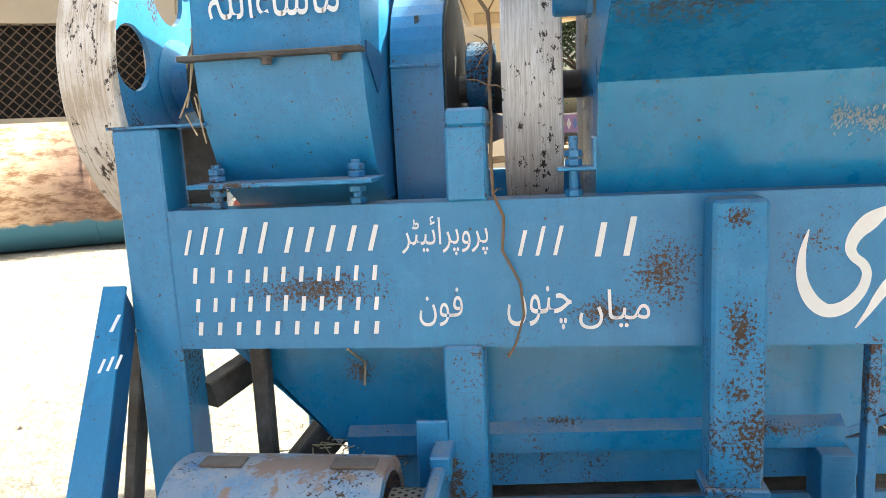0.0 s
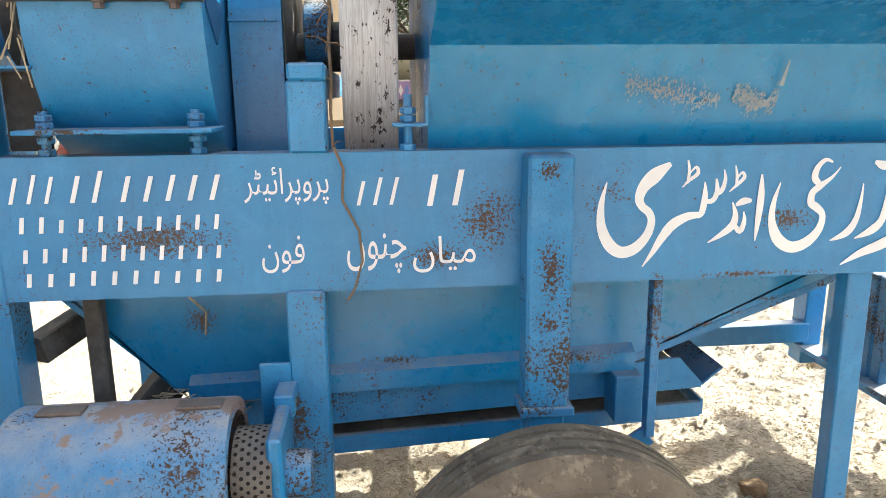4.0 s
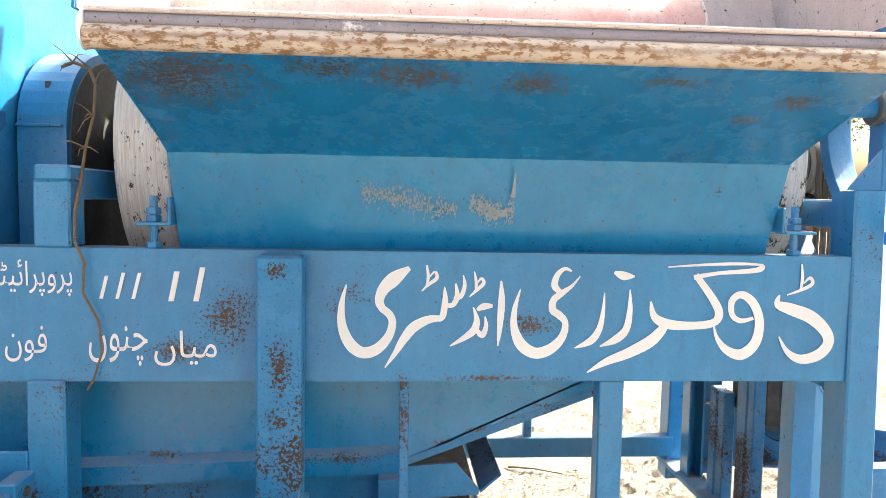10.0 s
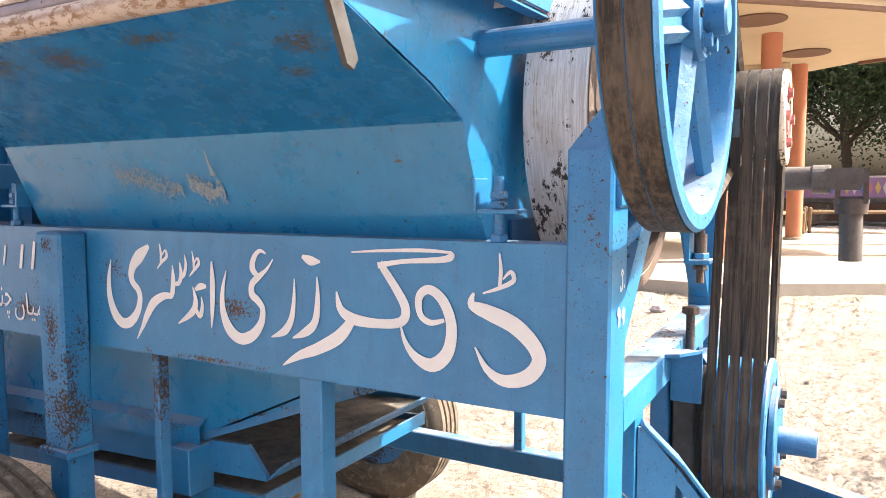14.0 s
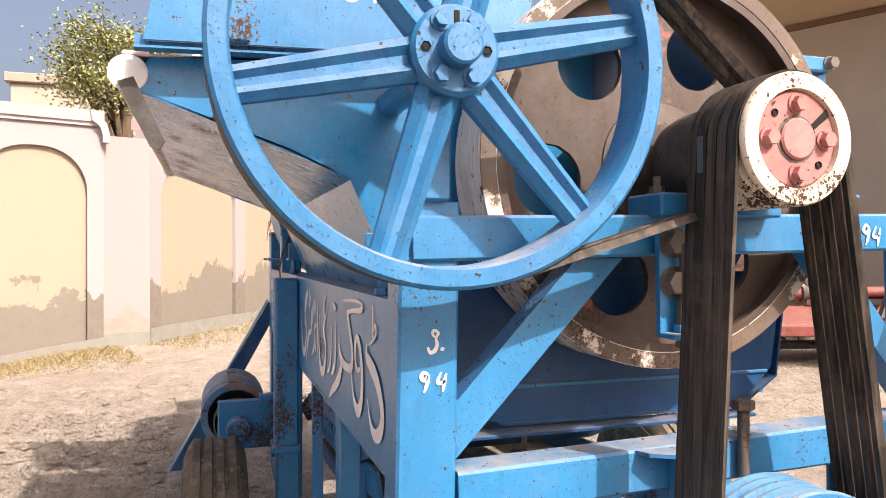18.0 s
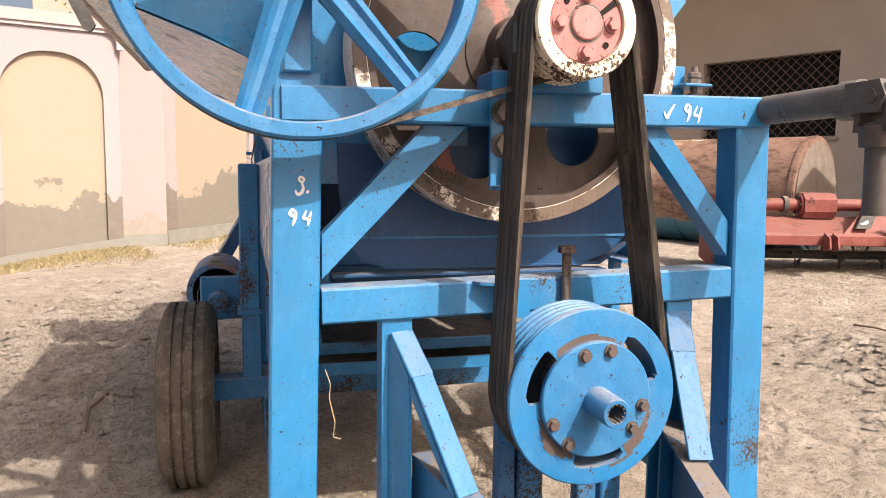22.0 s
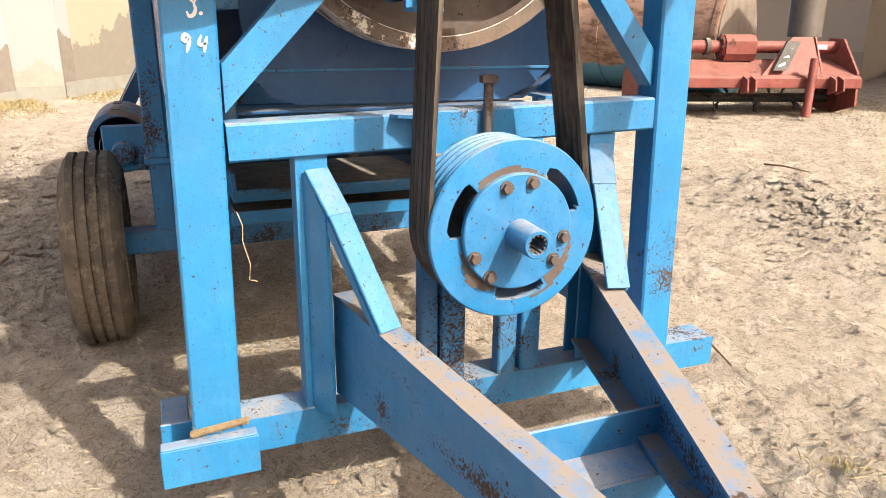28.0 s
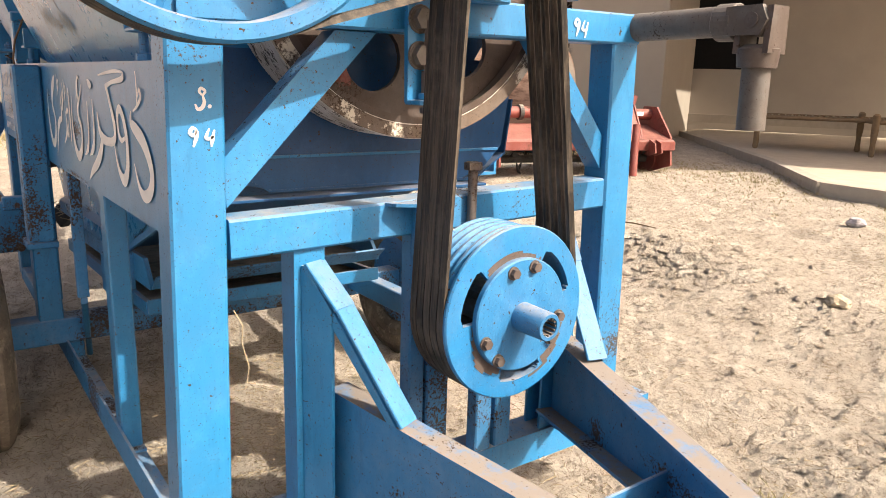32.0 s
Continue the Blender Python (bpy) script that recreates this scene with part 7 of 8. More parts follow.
def build_tree(at, h, crown_r, seed, leaf, n_clump, n_leaf, leaf_size, label, droop=0.3):
    rnd = random.Random(seed)
    E = empty_thing("tree", label, "tree", (0, 0, 0))
    base = Vector(at)
    top = base + Vector((rnd.uniform(-0.3, 0.3), rnd.uniform(-0.3, 0.3), h * 0.62))
    pts = [base, base + (top - base) * 0.35 + Vector((0.1, -0.06, 0)), base + (top - base) * 0.7, top]
    part("trunk", curve_tube(pts, h * 0.03, 10, 0.45), M_BARK, E)
    centres = []
    for k in range(n_clump):
        a, el = rnd.uniform(0, 6.28), rnd.uniform(-0.5, 1.2)
        r = crown_r * (0.35 + 0.65 * rnd.random() ** 0.6)
        c = base + Vector((math.cos(a) * math.cos(el) * r, math.sin(a) * math.cos(el) * r, h * 0.66 + math.sin(el) * r * 0.85))
        centres.append(c)
        if k % 3 == 0:
            s = base + (top - base) * rnd.uniform(0.5, 0.95)
            mid = (s + c) / 2 + Vector((0, 0, 0.15 * r))
            part("limb", curve_tube([s, mid, c], h * 0.010, 6, 0.3), M_BARK, E)
    vs, fs = [], []
    for c in centres:
        cr = crown_r * rnd.uniform(0.18, 0.34)
        for j in range(n_leaf):
            o = Vector((rnd.gauss(0, 1), rnd.gauss(0, 1), rnd.gauss(0, 0.8))) * cr * 0.6
            o.z -= droop * abs(rnd.gauss(0, 1)) * cr
            p = c + o
            d = Vector((rnd.uniform(-1, 1), rnd.uniform(-1, 1), rnd.uniform(-1, 0.4))).normalized() * leaf_size * rnd.uniform(0.6, 1.3)
            s = d.cross(Vector((rnd.uniform(-1, 1), rnd.uniform(-1, 1), 1))).normalized() * leaf_size * 0.28
            i = len(vs)
            vs += [p, p + d * 0.5 + s, p + d, p + d * 0.5 - s]
            fs.append((i, i + 1, i + 2, i + 3))
    me = bpy.data.meshes.new("crown")
    me.from_pydata([tuple(v) for v in vs], [], fs)
    me.materials.append(leaf)
    cr = new("crown", me)
    cr.parent = E
    tagged(cr, kind="stuff")
    return E


build_tree((-12.6, -1.75, 0.3), 6.3, 1.25, 3, M_LEAF, 58, 170, 0.075, "feathery light green tree behind the boundary wall", 0.6)
for k, (x, y, hh, rr) in enumerate(((-4.5, 30, 9, 4.2), (0.2, 27, 7, 3.6), (3.6, 25, 8, 4.0), (6.8, 28, 9, 4.6), (11, 26, 9, 4.8), (1.8, 33, 11, 5.2), (6.0, 35, 12, 5.4), (-9, 37, 9, 4.5), (15, 30, 10, 5.0))):
    build_tree((x, y, 0.4), hh, rr, 20 + k, M_LEAF_D, 75, 430, 0.15, "dark leafy tree far behind the veranda")
_fw = link_mesh("wall_brick_far", box(-3, 16, 24.0, 24.25, 0.2, 1.55, 0), M_BROWN)
tagged(_fw, "low dark red brick wall beyond the veranda", "wall", kind="structure")

# ---- painted writing and marks ----
def put_text(s, at, height, width, parent, facing, mat=None):
    """Painted letters in the built-in font, fitted to a height and a width; facing: 'y' for the side, 'x' for the end."""
    c = bpy.data.curves.new("letters", 'FONT')
    c.body = s
    c.extrude = 0.0
    o = bpy.data.objects.new("letters", c)
    me = bpy.data.meshes.new_from_object(o)
    bpy.data.objects.remove(o)
    xs = [v.co.x for v in me.vertices]
    ys = [v.co.y for v in me.vertices]
    sx, sy = width / max(1e-6, max(xs) - min(xs)), height / max(1e-6, max(ys) - min(ys))
    for v in me.vertices:
        u, w = (v.co.x - min(xs)) * sx, (v.co.y - min(ys)) * sy
        v.co = (at[0] + u, at[1], at[2] + w) if facing == 'y' else (at[0], at[1] + u, at[2] + w)
    me.materials.append(mat or M_WTEXT)
    ob = new("lettering", me)
    ob.parent = parent
    return ob


LAYER = [0.0]


def layer_y():
    """Each coat of lettering lies a hair above the one before."""
    LAYER[0] += 0.00008
    return -0.0010 - LAYER[0]


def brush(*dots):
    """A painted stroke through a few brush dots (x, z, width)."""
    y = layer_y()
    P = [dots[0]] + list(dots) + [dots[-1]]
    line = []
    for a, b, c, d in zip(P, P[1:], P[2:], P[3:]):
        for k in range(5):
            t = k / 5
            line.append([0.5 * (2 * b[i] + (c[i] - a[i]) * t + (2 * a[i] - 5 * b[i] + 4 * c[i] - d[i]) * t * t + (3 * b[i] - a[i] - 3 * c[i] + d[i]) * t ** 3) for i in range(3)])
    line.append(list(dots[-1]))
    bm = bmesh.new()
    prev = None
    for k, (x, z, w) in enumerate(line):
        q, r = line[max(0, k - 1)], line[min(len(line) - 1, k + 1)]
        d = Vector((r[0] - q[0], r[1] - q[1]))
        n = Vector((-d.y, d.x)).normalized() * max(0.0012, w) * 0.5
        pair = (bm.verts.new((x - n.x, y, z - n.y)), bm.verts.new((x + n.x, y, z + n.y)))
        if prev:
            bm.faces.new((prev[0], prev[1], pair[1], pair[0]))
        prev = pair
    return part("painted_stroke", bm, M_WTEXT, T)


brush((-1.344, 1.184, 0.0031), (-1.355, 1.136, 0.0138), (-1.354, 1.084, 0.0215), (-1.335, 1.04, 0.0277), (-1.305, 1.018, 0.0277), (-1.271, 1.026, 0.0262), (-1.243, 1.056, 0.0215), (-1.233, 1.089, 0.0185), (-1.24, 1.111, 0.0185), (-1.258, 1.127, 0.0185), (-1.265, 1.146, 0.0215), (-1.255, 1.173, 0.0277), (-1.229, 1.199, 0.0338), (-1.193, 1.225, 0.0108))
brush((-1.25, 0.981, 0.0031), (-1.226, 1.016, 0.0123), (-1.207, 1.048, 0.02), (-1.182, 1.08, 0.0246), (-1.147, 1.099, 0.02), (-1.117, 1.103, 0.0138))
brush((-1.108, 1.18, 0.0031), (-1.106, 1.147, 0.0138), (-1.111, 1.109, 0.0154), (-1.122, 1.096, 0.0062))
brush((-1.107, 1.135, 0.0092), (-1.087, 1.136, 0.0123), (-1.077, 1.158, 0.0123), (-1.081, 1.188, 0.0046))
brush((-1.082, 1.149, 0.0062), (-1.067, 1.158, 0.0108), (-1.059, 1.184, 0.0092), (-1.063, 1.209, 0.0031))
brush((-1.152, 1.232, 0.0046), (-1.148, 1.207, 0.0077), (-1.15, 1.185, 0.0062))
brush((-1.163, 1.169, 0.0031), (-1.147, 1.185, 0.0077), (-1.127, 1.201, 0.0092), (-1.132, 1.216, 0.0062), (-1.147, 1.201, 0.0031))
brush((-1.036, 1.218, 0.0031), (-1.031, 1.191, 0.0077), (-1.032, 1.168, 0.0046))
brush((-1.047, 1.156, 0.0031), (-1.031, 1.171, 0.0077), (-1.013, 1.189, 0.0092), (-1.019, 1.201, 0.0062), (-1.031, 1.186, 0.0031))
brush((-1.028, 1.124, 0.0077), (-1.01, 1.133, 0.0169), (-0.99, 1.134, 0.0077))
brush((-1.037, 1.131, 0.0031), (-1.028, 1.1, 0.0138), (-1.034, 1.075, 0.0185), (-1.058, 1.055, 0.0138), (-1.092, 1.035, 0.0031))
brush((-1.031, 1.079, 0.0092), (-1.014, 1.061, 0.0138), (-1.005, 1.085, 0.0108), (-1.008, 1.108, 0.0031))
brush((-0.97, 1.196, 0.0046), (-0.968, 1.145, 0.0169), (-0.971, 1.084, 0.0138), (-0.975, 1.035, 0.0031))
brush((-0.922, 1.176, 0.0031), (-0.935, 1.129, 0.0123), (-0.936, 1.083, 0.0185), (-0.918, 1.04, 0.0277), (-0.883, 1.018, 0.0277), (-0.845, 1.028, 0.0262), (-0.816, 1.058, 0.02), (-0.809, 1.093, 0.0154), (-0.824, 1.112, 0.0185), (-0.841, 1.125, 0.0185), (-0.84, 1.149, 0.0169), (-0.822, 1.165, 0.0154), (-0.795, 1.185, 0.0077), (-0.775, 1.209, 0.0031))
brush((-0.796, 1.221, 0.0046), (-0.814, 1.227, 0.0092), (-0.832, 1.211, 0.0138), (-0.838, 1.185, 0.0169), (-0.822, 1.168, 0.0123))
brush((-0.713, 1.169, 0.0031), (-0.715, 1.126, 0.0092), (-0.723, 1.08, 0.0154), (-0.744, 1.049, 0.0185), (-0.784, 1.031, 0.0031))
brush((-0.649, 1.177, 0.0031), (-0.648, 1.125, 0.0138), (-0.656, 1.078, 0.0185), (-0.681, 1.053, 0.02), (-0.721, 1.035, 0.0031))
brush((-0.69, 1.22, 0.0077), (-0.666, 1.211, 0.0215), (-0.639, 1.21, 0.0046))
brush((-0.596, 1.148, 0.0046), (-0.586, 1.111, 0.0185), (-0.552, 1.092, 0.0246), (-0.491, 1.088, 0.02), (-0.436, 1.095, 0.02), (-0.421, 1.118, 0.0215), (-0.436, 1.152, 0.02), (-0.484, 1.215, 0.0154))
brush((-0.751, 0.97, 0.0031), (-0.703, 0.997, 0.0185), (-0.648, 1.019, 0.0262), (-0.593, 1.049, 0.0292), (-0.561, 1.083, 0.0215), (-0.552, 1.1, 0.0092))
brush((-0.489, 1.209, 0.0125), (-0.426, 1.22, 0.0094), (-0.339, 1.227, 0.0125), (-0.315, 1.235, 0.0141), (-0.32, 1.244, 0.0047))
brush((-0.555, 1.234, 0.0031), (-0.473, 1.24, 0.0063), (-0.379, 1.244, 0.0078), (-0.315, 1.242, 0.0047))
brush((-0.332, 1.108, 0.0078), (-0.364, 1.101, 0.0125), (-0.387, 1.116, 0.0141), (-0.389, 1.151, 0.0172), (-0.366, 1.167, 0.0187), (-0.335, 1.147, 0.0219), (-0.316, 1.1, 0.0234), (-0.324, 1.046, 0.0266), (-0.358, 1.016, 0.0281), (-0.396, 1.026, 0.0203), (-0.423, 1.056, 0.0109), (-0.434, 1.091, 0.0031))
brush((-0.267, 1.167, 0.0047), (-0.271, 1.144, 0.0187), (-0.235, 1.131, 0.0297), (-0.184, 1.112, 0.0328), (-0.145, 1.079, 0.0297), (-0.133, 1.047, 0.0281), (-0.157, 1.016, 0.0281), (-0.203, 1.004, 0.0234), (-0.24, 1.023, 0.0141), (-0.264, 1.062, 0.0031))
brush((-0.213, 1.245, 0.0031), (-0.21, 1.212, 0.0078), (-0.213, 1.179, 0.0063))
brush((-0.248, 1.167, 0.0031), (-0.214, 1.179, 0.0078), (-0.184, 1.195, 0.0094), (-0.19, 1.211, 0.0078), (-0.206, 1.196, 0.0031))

# proprietor line, names and numbers as bars; readable words lettered
MIYAN = "\uFB9E\uFE8E\uFBFF\uFEE3"
CHANNU = "\uFB9E\uFEEE\uFEE8\uFB7C"
PHONE = "\uFEE5\uFEEE\uFED3"
OWNER = "\uFEAE\uFB69\uFBFF\uFE8B\uFE8D\uFEAE\uFB58\uFEED\uFEAE\uFB58"
PRAISE = "\uFBA7\uFEE0\uFEDF\uFE8D\uFE80\uFE8E\uFEB7\uFE8E\uFEE3"
put_text(OWNER, (-2.165, -0.0025, 1.150), 0.085, 0.185, T, 'y')
put_text(PHONE, (-2.135, -0.0025, 0.995), 0.085, 0.095, T, 'y')
put_text(CHANNU, (-1.945, -0.0025, 0.985), 0.095, 0.135, T, 'y')
put_text(MIYAN, (-1.795, -0.0025, 0.985), 0.085, 0.145, T, 'y')
put_text(PRAISE, (-2.540, -0.0185, 1.652), 0.098, 0.278, T, 'y')
rnd = random.Random(2)


def bars(x0, x1, z, h, n, lean=0.25):
    w = (x1 - x0) / n
    for k in range(n):
        xa = x0 + w * (k + 0.15)
        hh = h * rnd.uniform(0.8, 1.0)
        bm = plate([(xa, -0.0015, z), (xa + w * 0.22, -0.0015, z), (xa + w * 0.22 + lean * hh, -0.0015, z + hh), (xa + lean * hh, -0.0015, z + hh)], 0.0012, (0, -1, 0))
        part("lettering_bar", bm, M_WTEXT, T)


bars(-2.652, -2.20, 1.100, 0.036, 11, 0.15)
bars(-2.652, -2.20, 1.034, 0.036, 11, 0.15)
bars(-2.652, -2.20, 0.980, 0.034, 10, 0.15)
bars(-2.665, -2.555, 1.165, 0.062, 3, 0.3)
bars(-2.540, -2.450, 1.165, 0.070, 2, 0.3)
bars(-2.435, -2.200, 1.165, 0.058, 5, 0.3)
bars(-1.925, -1.815, 1.145, 0.062, 3, 0.25)
bars(-1.770, -1.655, 1.140, 0.085, 2, 0.2)

# end post and brace numbers
def brush_end(x, *dots):
    """The same brush on the end face: dots (y, z, width)."""
    ob = brush(*dots)
    for v in ob.data.vertices:
        v.co = (x, v.co.x, v.co.z)
    return ob


def nine(x, y, z, k):
    brush_end(x, (y + 0.019 * k, z + 0.044 * k, 0.004), (y + 0.008 * k, z + 0.050 * k, 0.006), (y + 0.001 * k, z + 0.038 * k, 0.007), (y + 0.010 * k, z + 0.030 * k, 0.006), (y + 0.019 * k, z + 0.042 * k, 0.005), (y + 0.016 * k, z + 0.022 * k, 0.007), (y + 0.008 * k, z, 0.003))


def four(x, y, z, k):
    brush_end(x, (y + 0.012 * k, z + 0.050 * k, 0.003), (y + 0.002 * k, z + 0.026 * k, 0.006), (y + 0.012 * k, z + 0.022 * k, 0.006), (y + 0.024 * k, z + 0.028 * k, 0.004))
    brush_end(x, (y + 0.026 * k, z + 0.046 * k, 0.003), (y + 0.020 * k, z + 0.022 * k, 0.007), (y + 0.016 * k, z, 0.003))


nine(0.0025, 0.030, 1.118, 0.66)
four(0.0025, 0.057, 1.118, 0.64)
brush_end(0.0025, (0.055, 1.207, 0.003), (0.050, 1.213, 0.005), (0.053, 1.219, 0.005), (0.060, 1.214, 0.005), (0.056, 1.206, 0.004), (0.058, 1.196, 0.006), (0.054, 1.186, 0.007), (0.046, 1.183, 0.006), (0.042, 1.192, 0.003))
brush_end(0.0028, (0.064, 1.186, 0.003), (0.067, 1.188, 0.007), (0.070, 1.190, 0.003))
nine(0.0125, 0.948, 1.358, 0.8)
four(0.0125, 0.972, 1.356, 0.8)
brush_end(0.0125, (0.920, 1.398, 0.003), (0.908, 1.380, 0.007), (0.900, 1.366, 0.007), (0.892, 1.380, 0.003))
for x, yy, zz in ((-2.800, -0.155, 0.944), (-2.782, -0.152, 0.948), (-2.764, -0.149, 0.951)):
    part("lettering_bar", plate([(x, yy, zz), (x + 0.006, yy, zz), (x + 0.009, yy + 0.022, zz + 0.024), (x + 0.003, yy + 0.022, zz + 0.024)], 0.001, (0, -0.7, 0.7)), M_WTEXT, T)
part("lettering_bar", plate([(-2.805, -0.090, 1.015), (-2.797, -0.090, 1.015), (-2.790, -0.062, 1.046), (-2.798, -0.062, 1.046)], 0.001, (0, -0.7, 0.7)), M_WTEXT, T)
# words on the hopper cheek
put_text(CHANNU, (-0.2075, -0.20, 1.815), 0.07, 0.115, T, 'x')
put_text(MIYAN, (-0.2075, -0.06, 1.815), 0.07, 0.105, T, 'x')
for k in range(4):
    part("lettering_bar", plate([(-0.2075, -0.26 + 0.11 * k, 1.955), (-0.2075, -0.20 + 0.11 * k, 1.945), (-0.2075, -0.17 + 0.11 * k, 1.985), (-0.2075, -0.25 + 0.11 * k, 1.975)], 0.001, (1, 0, 0)), M_WTEXT, T)

# scuffed bare patches on the casing
def scuff(x0, x1, z0, z1, seed):
    r = random.Random(seed)
    bm = bmesh.new()
    for k in range(520):
        t = r.random()
        ragged = noise.noise(Vector((t * 6.0, seed * 3.0, 0.0))) * 0.5 + 0.5
        mid = z0 + (z1 - z0) * (0.45 + 0.25 * math.sin(4.0 * t + seed))
        x = x0 + (x1 - x0) * t
        z = mid + r.gauss(0, 0.42) * (z1 - z0) * ragged
        h, w = r.uniform(0.0025, 0.008), r.uniform(0.0006, 0.0019)
        yy = 0.072 + (z - 1.262) * (-0.102 / 0.23) - 0.0065 - 0.004 * math.sin(math.pi * (z - 1.262) / 0.23)
        dy = -(0.102 / 0.23) * h
        bm.faces.new([bm.verts.new(v) for v in ((x - w, yy, z), (x + w, yy, z + 0.001), (x + w * 1.3, yy + dy, z + h), (x - w * 0.3, yy + dy, z + h * 1.1))])
    tagged(part("scuff", bm, M_SCUFF, T), kind="stuff")


M_SCUFF = plain("scuffed_bare_paint", (0.27, 0.33, 0.38), 0.7, 0.3, 60, 0.2)
scuff(-1.31, -1.08, 1.355, 1.415, 1)
scuff(-1.05, -0.94, 1.345, 1.400, 2)
part("scratch", plate([(-0.953, -0.010, 1.398), (-0.942, -0.010, 1.398), (-0.945, -0.036, 1.455), (-0.948, -0.036, 1.455)], 0.001, (0, -1, 0)), M_SCUFF, T)

# ---- dry creeper hanging over the beam ----
_vine = [(-2.09, 0.22, 1.715), (-2.05, 0.19, 1.722), (-2.00, 0.16, 1.705), (-1.972, 0.13, 1.66), (-1.966, 0.10, 1.58), (-1.970, 0.06, 1.50), (-1.966, 0.02, 1.42), (-1.968, -0.01, 1.35), (-1.965, -0.022, 1.28), (-1.945, -0.02, 1.23), (-1.95, -0.018, 1.16), (-1.915, -0.016, 1.09), (-1.91, -0.016, 1.02), (-1.93, -0.016, 0.955), (-1.945, -0.014, 0.93)]
_v = empty_thing("dry_creeper", "dry brown creeper stem hanging over the beam", "creeper")
part("stem", curve_tube(_vine, 0.0048, 7, 0.55), M_WOODY, _v, "", True)
rnd = random.Random(4)
for k in range(14):
    p = Vector(_vine[rnd.randrange(1, 9)]) + Vector((0, -0.004, 0))
    q = p + Vector((rnd.uniform(-0.05, 0.05), rnd.uniform(-0.03, 0.01), rnd.uniform(-0.05, 0.04)))
    part("twig", curve_tube([p, (p + q) / 2 + Vector((0, -0.008, 0.006)), q], 0.0022, 5, 0.4), M_WOODY, _v)
for x0, z0 in ((-2.30, 0.90),):
    part("twig", curve_tube([(x0, -0.004, 0.945), (x0 - 0.005, 0.16, 0.86), (x0 - 0.012, 0.165, 0.80)], 0.003, 5), M_STRAW, _v)

# twine on the post, straw wound round its foot
part("twine", curve_tube([(-0.02, 0.104, 0.80), (0.004, 0.112, 0.775), (0.0, 0.110, 0.74), (0.003, 0.122, 0.69), (0.0, 0.118, 0.655), (0.002, 0.135, 0.65)], 0.0011, 5), M_STRAW, T)
bm = bmesh.new()
rnd = random.Random(21)
for strand in range(3):
    line = []
    for k in range(33):
        u = k / 32
        a = 2.1 * strand + 26 * u
        line.append(Vector((0.006 + 0.0042 * math.cos(a), -0.030 + 0.122 * u, 0.318 + 0.012 * u + 0.0042 * math.sin(a))))
    for u, v in zip(line, line[1:]):
        add_prism(bm, circle(0.0042, 6), u, v)
for k in range(46):
    u = rnd.random()
    p = Vector((0.008, -0.035 + 0.13 * u, 0.318 + 0.012 * u))
    q = p + Vector((rnd.uniform(0.0, 0.012), rnd.gauss(0, 0.012), rnd.gauss(0, 0.010)))
    add_prism(bm, circle(0.0007, 4), p, q)
tagged(part("rope_binding", bm, M_ROPE_OLD, T, "frayed rope round the foot of the post"), kind="stuff")


# ---- loose earth, straw, stones ----
def scatter_clods():
    rnd = random.Random(11)
    vs, fs = [], []

    def clod(x, y, s):
        z = ground_height(x, y) + s * 0.15
        i = len(vs)
        base = [(1, 0, 0), (-1, 0, 0), (0, 1, 0), (0, -1, 0), (0, 0, 1), (0, 0, -1)]
        for b in base:
            v = Vector(b) * s * rnd.uniform(0.55, 1.25)
            v += Vector((rnd.uniform(-1, 1), rnd.uniform(-1, 1), rnd.uniform(-1, 1))) * s * 0.3
            vs.append((x + v.x, y + v.y, z + v.z * 0.7))
        for f in ((0, 2, 4), (2, 1, 4), (1, 3, 4), (3, 0, 4), (2, 0, 5), (1, 2, 5), (3, 1, 5), (0, 3, 5)):
            fs.append(tuple(i + k for k in f))
    for k in range(22000):
        x, y = rnd.uniform(-4.5, 2.6), rnd.uniform(-2.2, 5.2)
        s = 0.003 + 0.014 * rnd.random() ** 5
        if noise.noise(Vector((x * 1.3, y * 1.3, 9))) < -0.05 and rnd.random() < 0.7:
            continue
        clod(x, y, s)
    for k in range(1500):
        a, r = rnd.uniform(0, 6.28), abs(rnd.gauss(0, 1))
        clod(-1.35 + math.cos(a) * r * 0.65, 3.35 + math.sin(a) * r * 0.36, 0.006 + 0.028 * rnd.random() ** 3)
    for k in range(6500):
        clod(-2.7 + rnd.gauss(0, 0.8), -0.95 + rnd.gauss(0, 0.45), 0.006 + 0.034 * rnd.random() ** 3)
    for k in range(2600):
        clod(rnd.uniform(-2.4, 0.4), rnd.gauss(0.5, 0.5), 0.004 + 0.022 * rnd.random() ** 4)
    for k in range(16000):
        x, y = rnd.uniform(-0.8, 2.6), rnd.uniform(-0.2, 3.4)
        if noise.noise(Vector((x * 2.1, y * 2.1, 4))) > -0.12:
            clod(x, y, 0.0025 + 0.009 * rnd.random() ** 4)
    for k in range(110):
        a = rnd.uniform(-0.7, 2.4)
        r = rnd.gauss(0.18, 0.06)
        clod(HOLE[0] + r * math.cos(a), HOLE[1] + r * math.sin(a), 0.004 + 0.02 * rnd.random() ** 3)
    me = bpy.data.meshes.new("clods")
    me.from_pydata(vs, [], fs)
    me.materials.append(bpy.data.materials["dry_earth"])
    tagged(new("clods", me), "scattered dry earth clods and crumbs", "soil", kind="stuff")


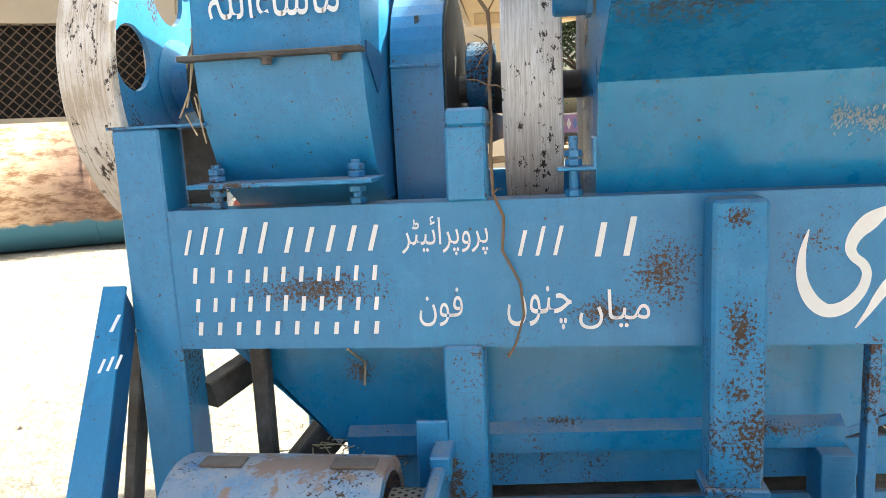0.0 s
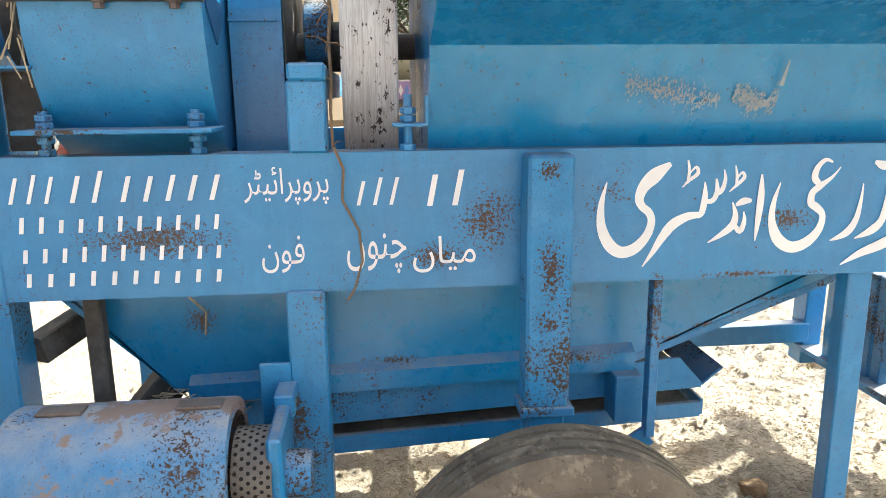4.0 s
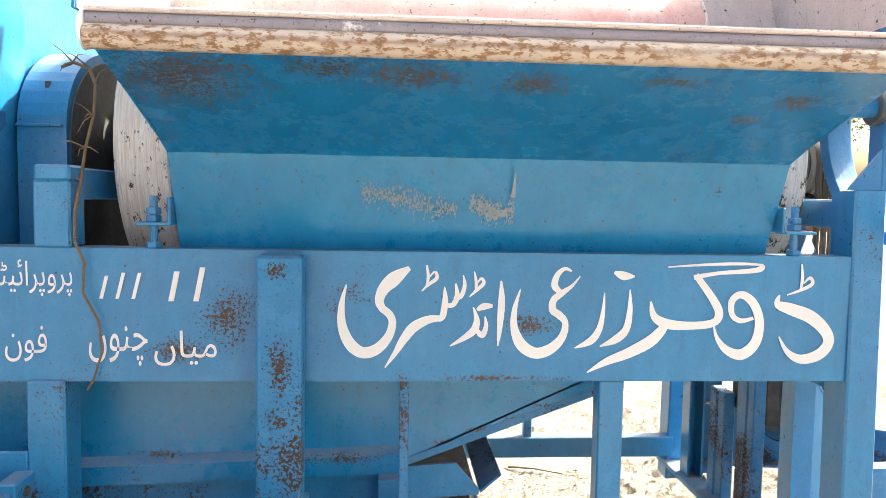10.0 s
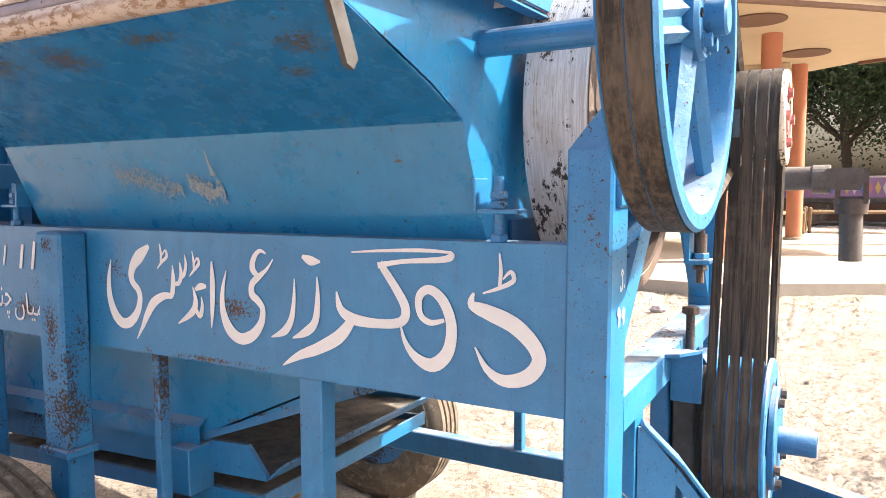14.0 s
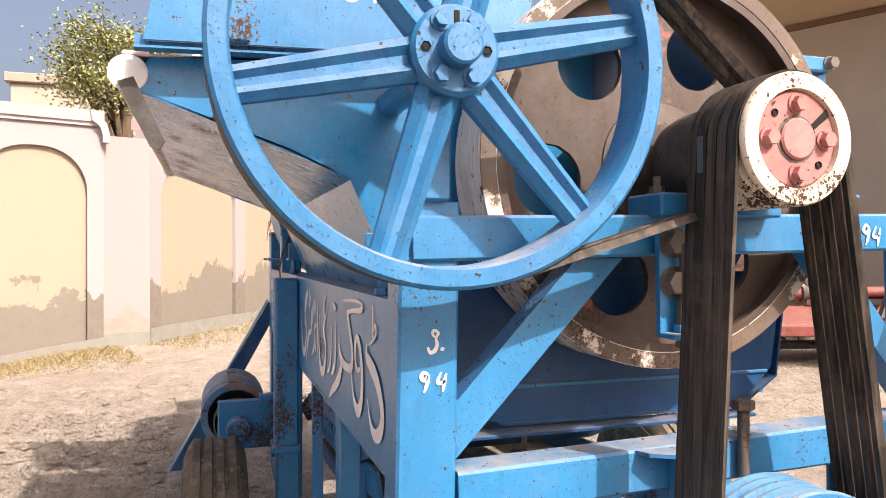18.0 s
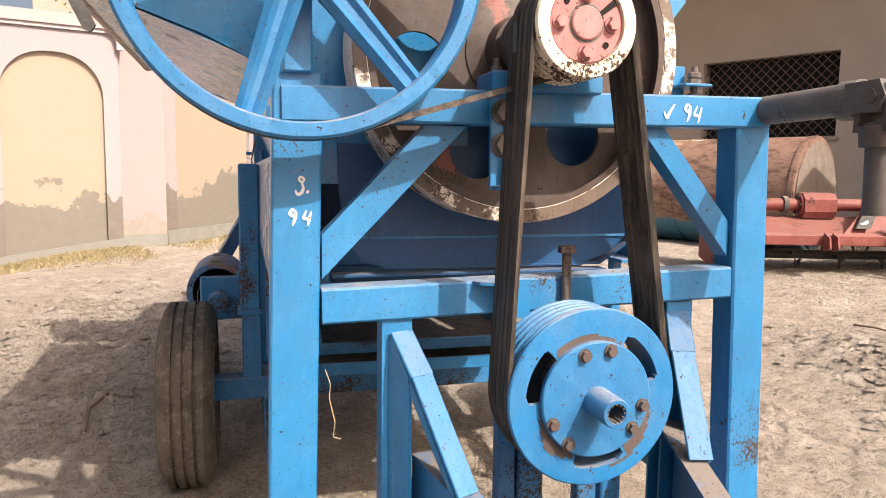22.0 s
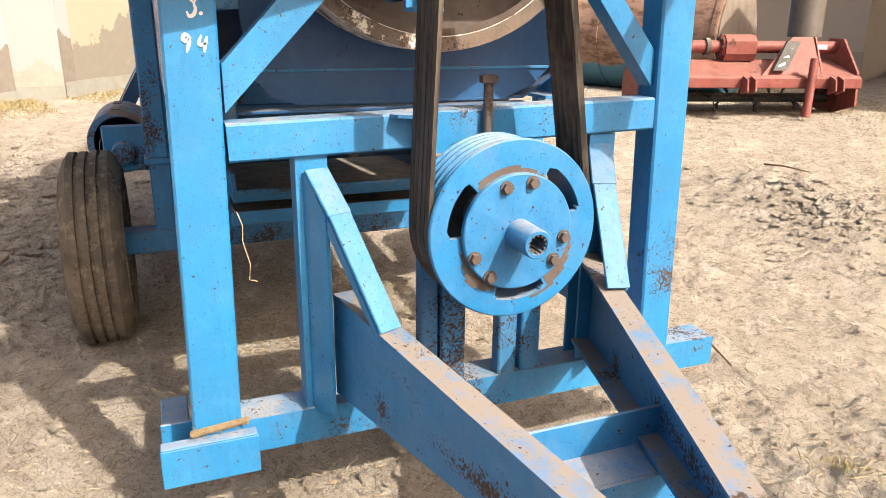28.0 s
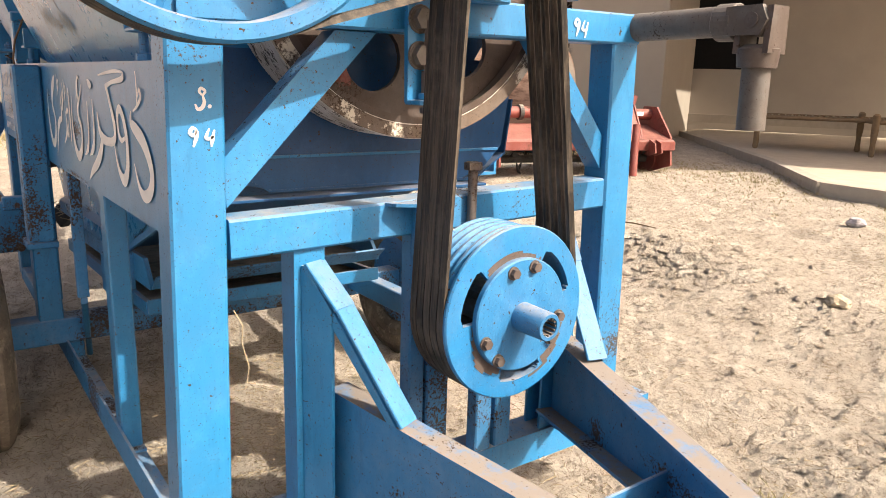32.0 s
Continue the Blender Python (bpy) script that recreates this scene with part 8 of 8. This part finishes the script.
def scatter_straw():
    rnd = random.Random(12)
    vs, fs = [], []
    for k in range(19000):
        q = rnd.random() if k < 15000 else 0.9
        if q < 0.35:
            x, y = rnd.gauss(-1.1, 0.8), rnd.gauss(0.6, 0.5)
        elif q < 0.55:
            along, out = rnd.uniform(-0.3, 4.2), 0.25 + abs(rnd.gauss(0, 0.55))
            x, y = -7.9 + 0.292 * along + 0.956 * out, -1.62 - 0.956 * along + 0.292 * out
        elif q < 0.7:
            x, y = rnd.gauss(-1.8, 1.4), rnd.gauss(5.0, 0.7)
        else:
            x, y = rnd.uniform(-3, 2.5), rnd.uniform(-1.2, 4.5)
        L = rnd.uniform(0.008, 0.040)
        a = rnd.uniform(0, 6.28)
        z = ground_height(x, y) + rnd.uniform(0.002, 0.012)
        d = Vector((math.cos(a) * L, math.sin(a) * L, rnd.uniform(-0.003, 0.010)))
        s = Vector((-d.y, d.x, 0)).normalized() * (0.0010 if x > -3.4 else 0.004)
        if x < -3.4:
            d *= 3.0
        i = len(vs)
        p = Vector((x, y, z))
        vs += [p - s, p + s, p + d + s, p + d - s, p + d * 0.5 + Vector((0, 0, 0.003))]
        fs += [(i, i + 1, i + 4), (i + 1, i + 2, i + 4), (i + 2, i + 3, i + 4), (i + 3, i, i + 4)]
    me = bpy.data.meshes.new("straw")
    me.from_pydata([tuple(v) for v in vs], [], fs)
    me.materials.append(M_STRAW)
    tagged(new("straw", me), "loose bits of dry straw on the earth", "straw", kind="stuff")


def stone(x, y, s, label, seed, mat, cat="stone"):
    rnd = random.Random(seed)
    bm = bmesh.new()
    bmesh.ops.create_icosphere(bm, subdivisions=3, radius=1.0)
    for v in bm.verts:
        n = 1 + 0.28 * noise.noise(v.co * 1.6 + Vector((seed, 0, 0))) + 0.10 * noise.noise(v.co * 4.5)
        v.co = Vector((v.co.x * 1.2, v.co.y * 0.9, v.co.z * 0.75)) * n * s
        v.co += Vector((x, y, ground_height(x, y) + s * 0.4))
    return tagged(link_mesh("stone", bm, mat), label, cat)


scatter_clods()
scatter_straw()
M_STONE = plain("pale_clod", (0.42, 0.35, 0.26), 0.95, 0.3, 20, 0.6, 0.008)
stone(-0.455, 3.56, 0.055, "pale lump of dry clay on the ground", 1, M_STONE)
stone(-1.05, 5.0, 0.055, "white broken stone on the ground", 2, M_PLASTER_W)
stone(-0.55, 0.62, 0.045, "brown clod under the machine", 3, M_WOODY, "clod")
stone(-0.30, 0.55, 0.035, "pale clod under the machine", 4, M_STONE, "clod")
stone(0.95, 1.75, 0.022, "small pale clod on the ground", 5, M_STONE, "clod")
stone(-0.10, 4.6, 0.030, "small pale clod on the ground", 6, M_STONE, "clod")


def stick(pts, r, label):
    q = [(x, y, ground_height(x, y) + dz) for x, y, dz in pts]
    tagged(link_mesh("stick", curve_tube(q, r, 7, 0.5), M_WOODY, True), label, "stick")


stick(((0.50, 1.25, 0.01), (0.56, 1.18, 0.012), (0.68, 1.13, 0.016), (0.78, 1.05, 0.012), (0.86, 0.99, 0.004)), 0.009, "dry crooked root lying on the earth")
stick(((-0.62, 1.9, 0.01), (-0.5, 1.86, 0.02), (-0.35, 1.83, 0.008)), 0.006, "thin dry stick on the earth")
stick(((-2.4, -0.75, 0.02), (-2.2, -0.8, 0.03), (-2.0, -0.78, 0.02)), 0.008, "dark dry stick on the earth")
stick(((-2.05, 3.6, 0.03), (-1.85, 3.55, 0.05), (-1.7, 3.6, 0.03)), 0.007, "dry stick on the soil heap")


def weeds(x, y, n, h, label, seed):
    rnd = random.Random(seed)
    bm = bmesh.new()
    for k in range(n):
        a, r = rnd.uniform(0, 6.28), abs(rnd.gauss(0, 0.05))
        px, py = x + math.cos(a) * r * 1.6, y + math.sin(a) * r
        p = Vector((px, py, ground_height(px, py)))
        q = p + Vector((rnd.gauss(0, 0.5) * h, rnd.gauss(0, 0.5) * h, h * rnd.uniform(0.3, 1.0)))
        s = Vector((rnd.uniform(-1, 1), rnd.uniform(-1, 1), 0)).normalized() * 0.0016
        m = (p + q) / 2 + Vector((0, 0, h * 0.1))
        vs = [bm.verts.new(v) for v in (p - s, p + s, m + s, q, m - s)]
        bm.faces.new(vs)
    tagged(link_mesh("grass_tuft", bm, M_GRASS), label, "grass", kind="stuff")


M_GRASS = leaf_mat("dry_grass", (0.20, 0.17, 0.075), (0.32, 0.26, 0.14))
weeds(0.30, 1.62, 90, 0.035, "tuft of dry grass", 1)
weeds(0.98, 1.05, 60, 0.045, "tuft of dry grass", 2)
weeds(1.05, 0.85, 60, 0.05, "tuft of dry grass", 3)


def grass_strip(label, place, n, seed, h, w):
    """Dry grass as one mesh of many bent blades; place(rnd) gives a spot."""
    rnd = random.Random(seed)
    vs, fs = [], []
    for k in range(n):
        px, py = place(rnd)
        p = Vector((px, py, ground_height(px, py) - 0.004))
        q = p + Vector((rnd.gauss(0, 0.6) * h, rnd.gauss(0, 0.6) * h, h * rnd.uniform(0.15, 1.0)))
        a = rnd.uniform(0, 6.28)
        s = Vector((math.cos(a), math.sin(a), 0)) * w * rnd.uniform(0.5, 1.2)
        m = (p + q) / 2 + Vector((0, 0, h * 0.12))
        i = len(vs)
        vs += [p - s, p + s, m + s * 0.8, q, m - s * 0.8]
        fs.append((i, i + 1, i + 2, i + 3, i + 4))
    me = bpy.data.meshes.new("dry_grass")
    me.from_pydata([tuple(v) for v in vs], [], fs)
    me.materials.append(M_GRASS)
    tagged(new("dry_grass", me), label, "grass", kind="stuff")


def by_wall(r):
    along, out = r.uniform(-0.3, 4.3), 0.05 + abs(r.gauss(0, 0.65))
    return -7.9 + 0.292 * along + 0.956 * out, -1.62 - 0.956 * along + 0.292 * out


def by_pillar(r):
    along, out = r.uniform(-0.3, 3.5), 0.05 + abs(r.gauss(0, 0.45))
    return -8.2 - 0.857 * along + 0.515 * out, -1.0 + 0.515 * along + 0.857 * out


grass_strip("yellow dry grass along the boundary wall", by_wall, 9000, 10, 0.07, 0.005)
grass_strip("yellow dry grass at the foot of the pillar", by_pillar, 1500, 11, 0.07, 0.005)
grass_strip("thin dry grass in front of the veranda", lambda r: (r.uniform(-5.5, 0.5), 6.2 + r.gauss(0, 0.6)), 5000, 12, 0.035, 0.004)
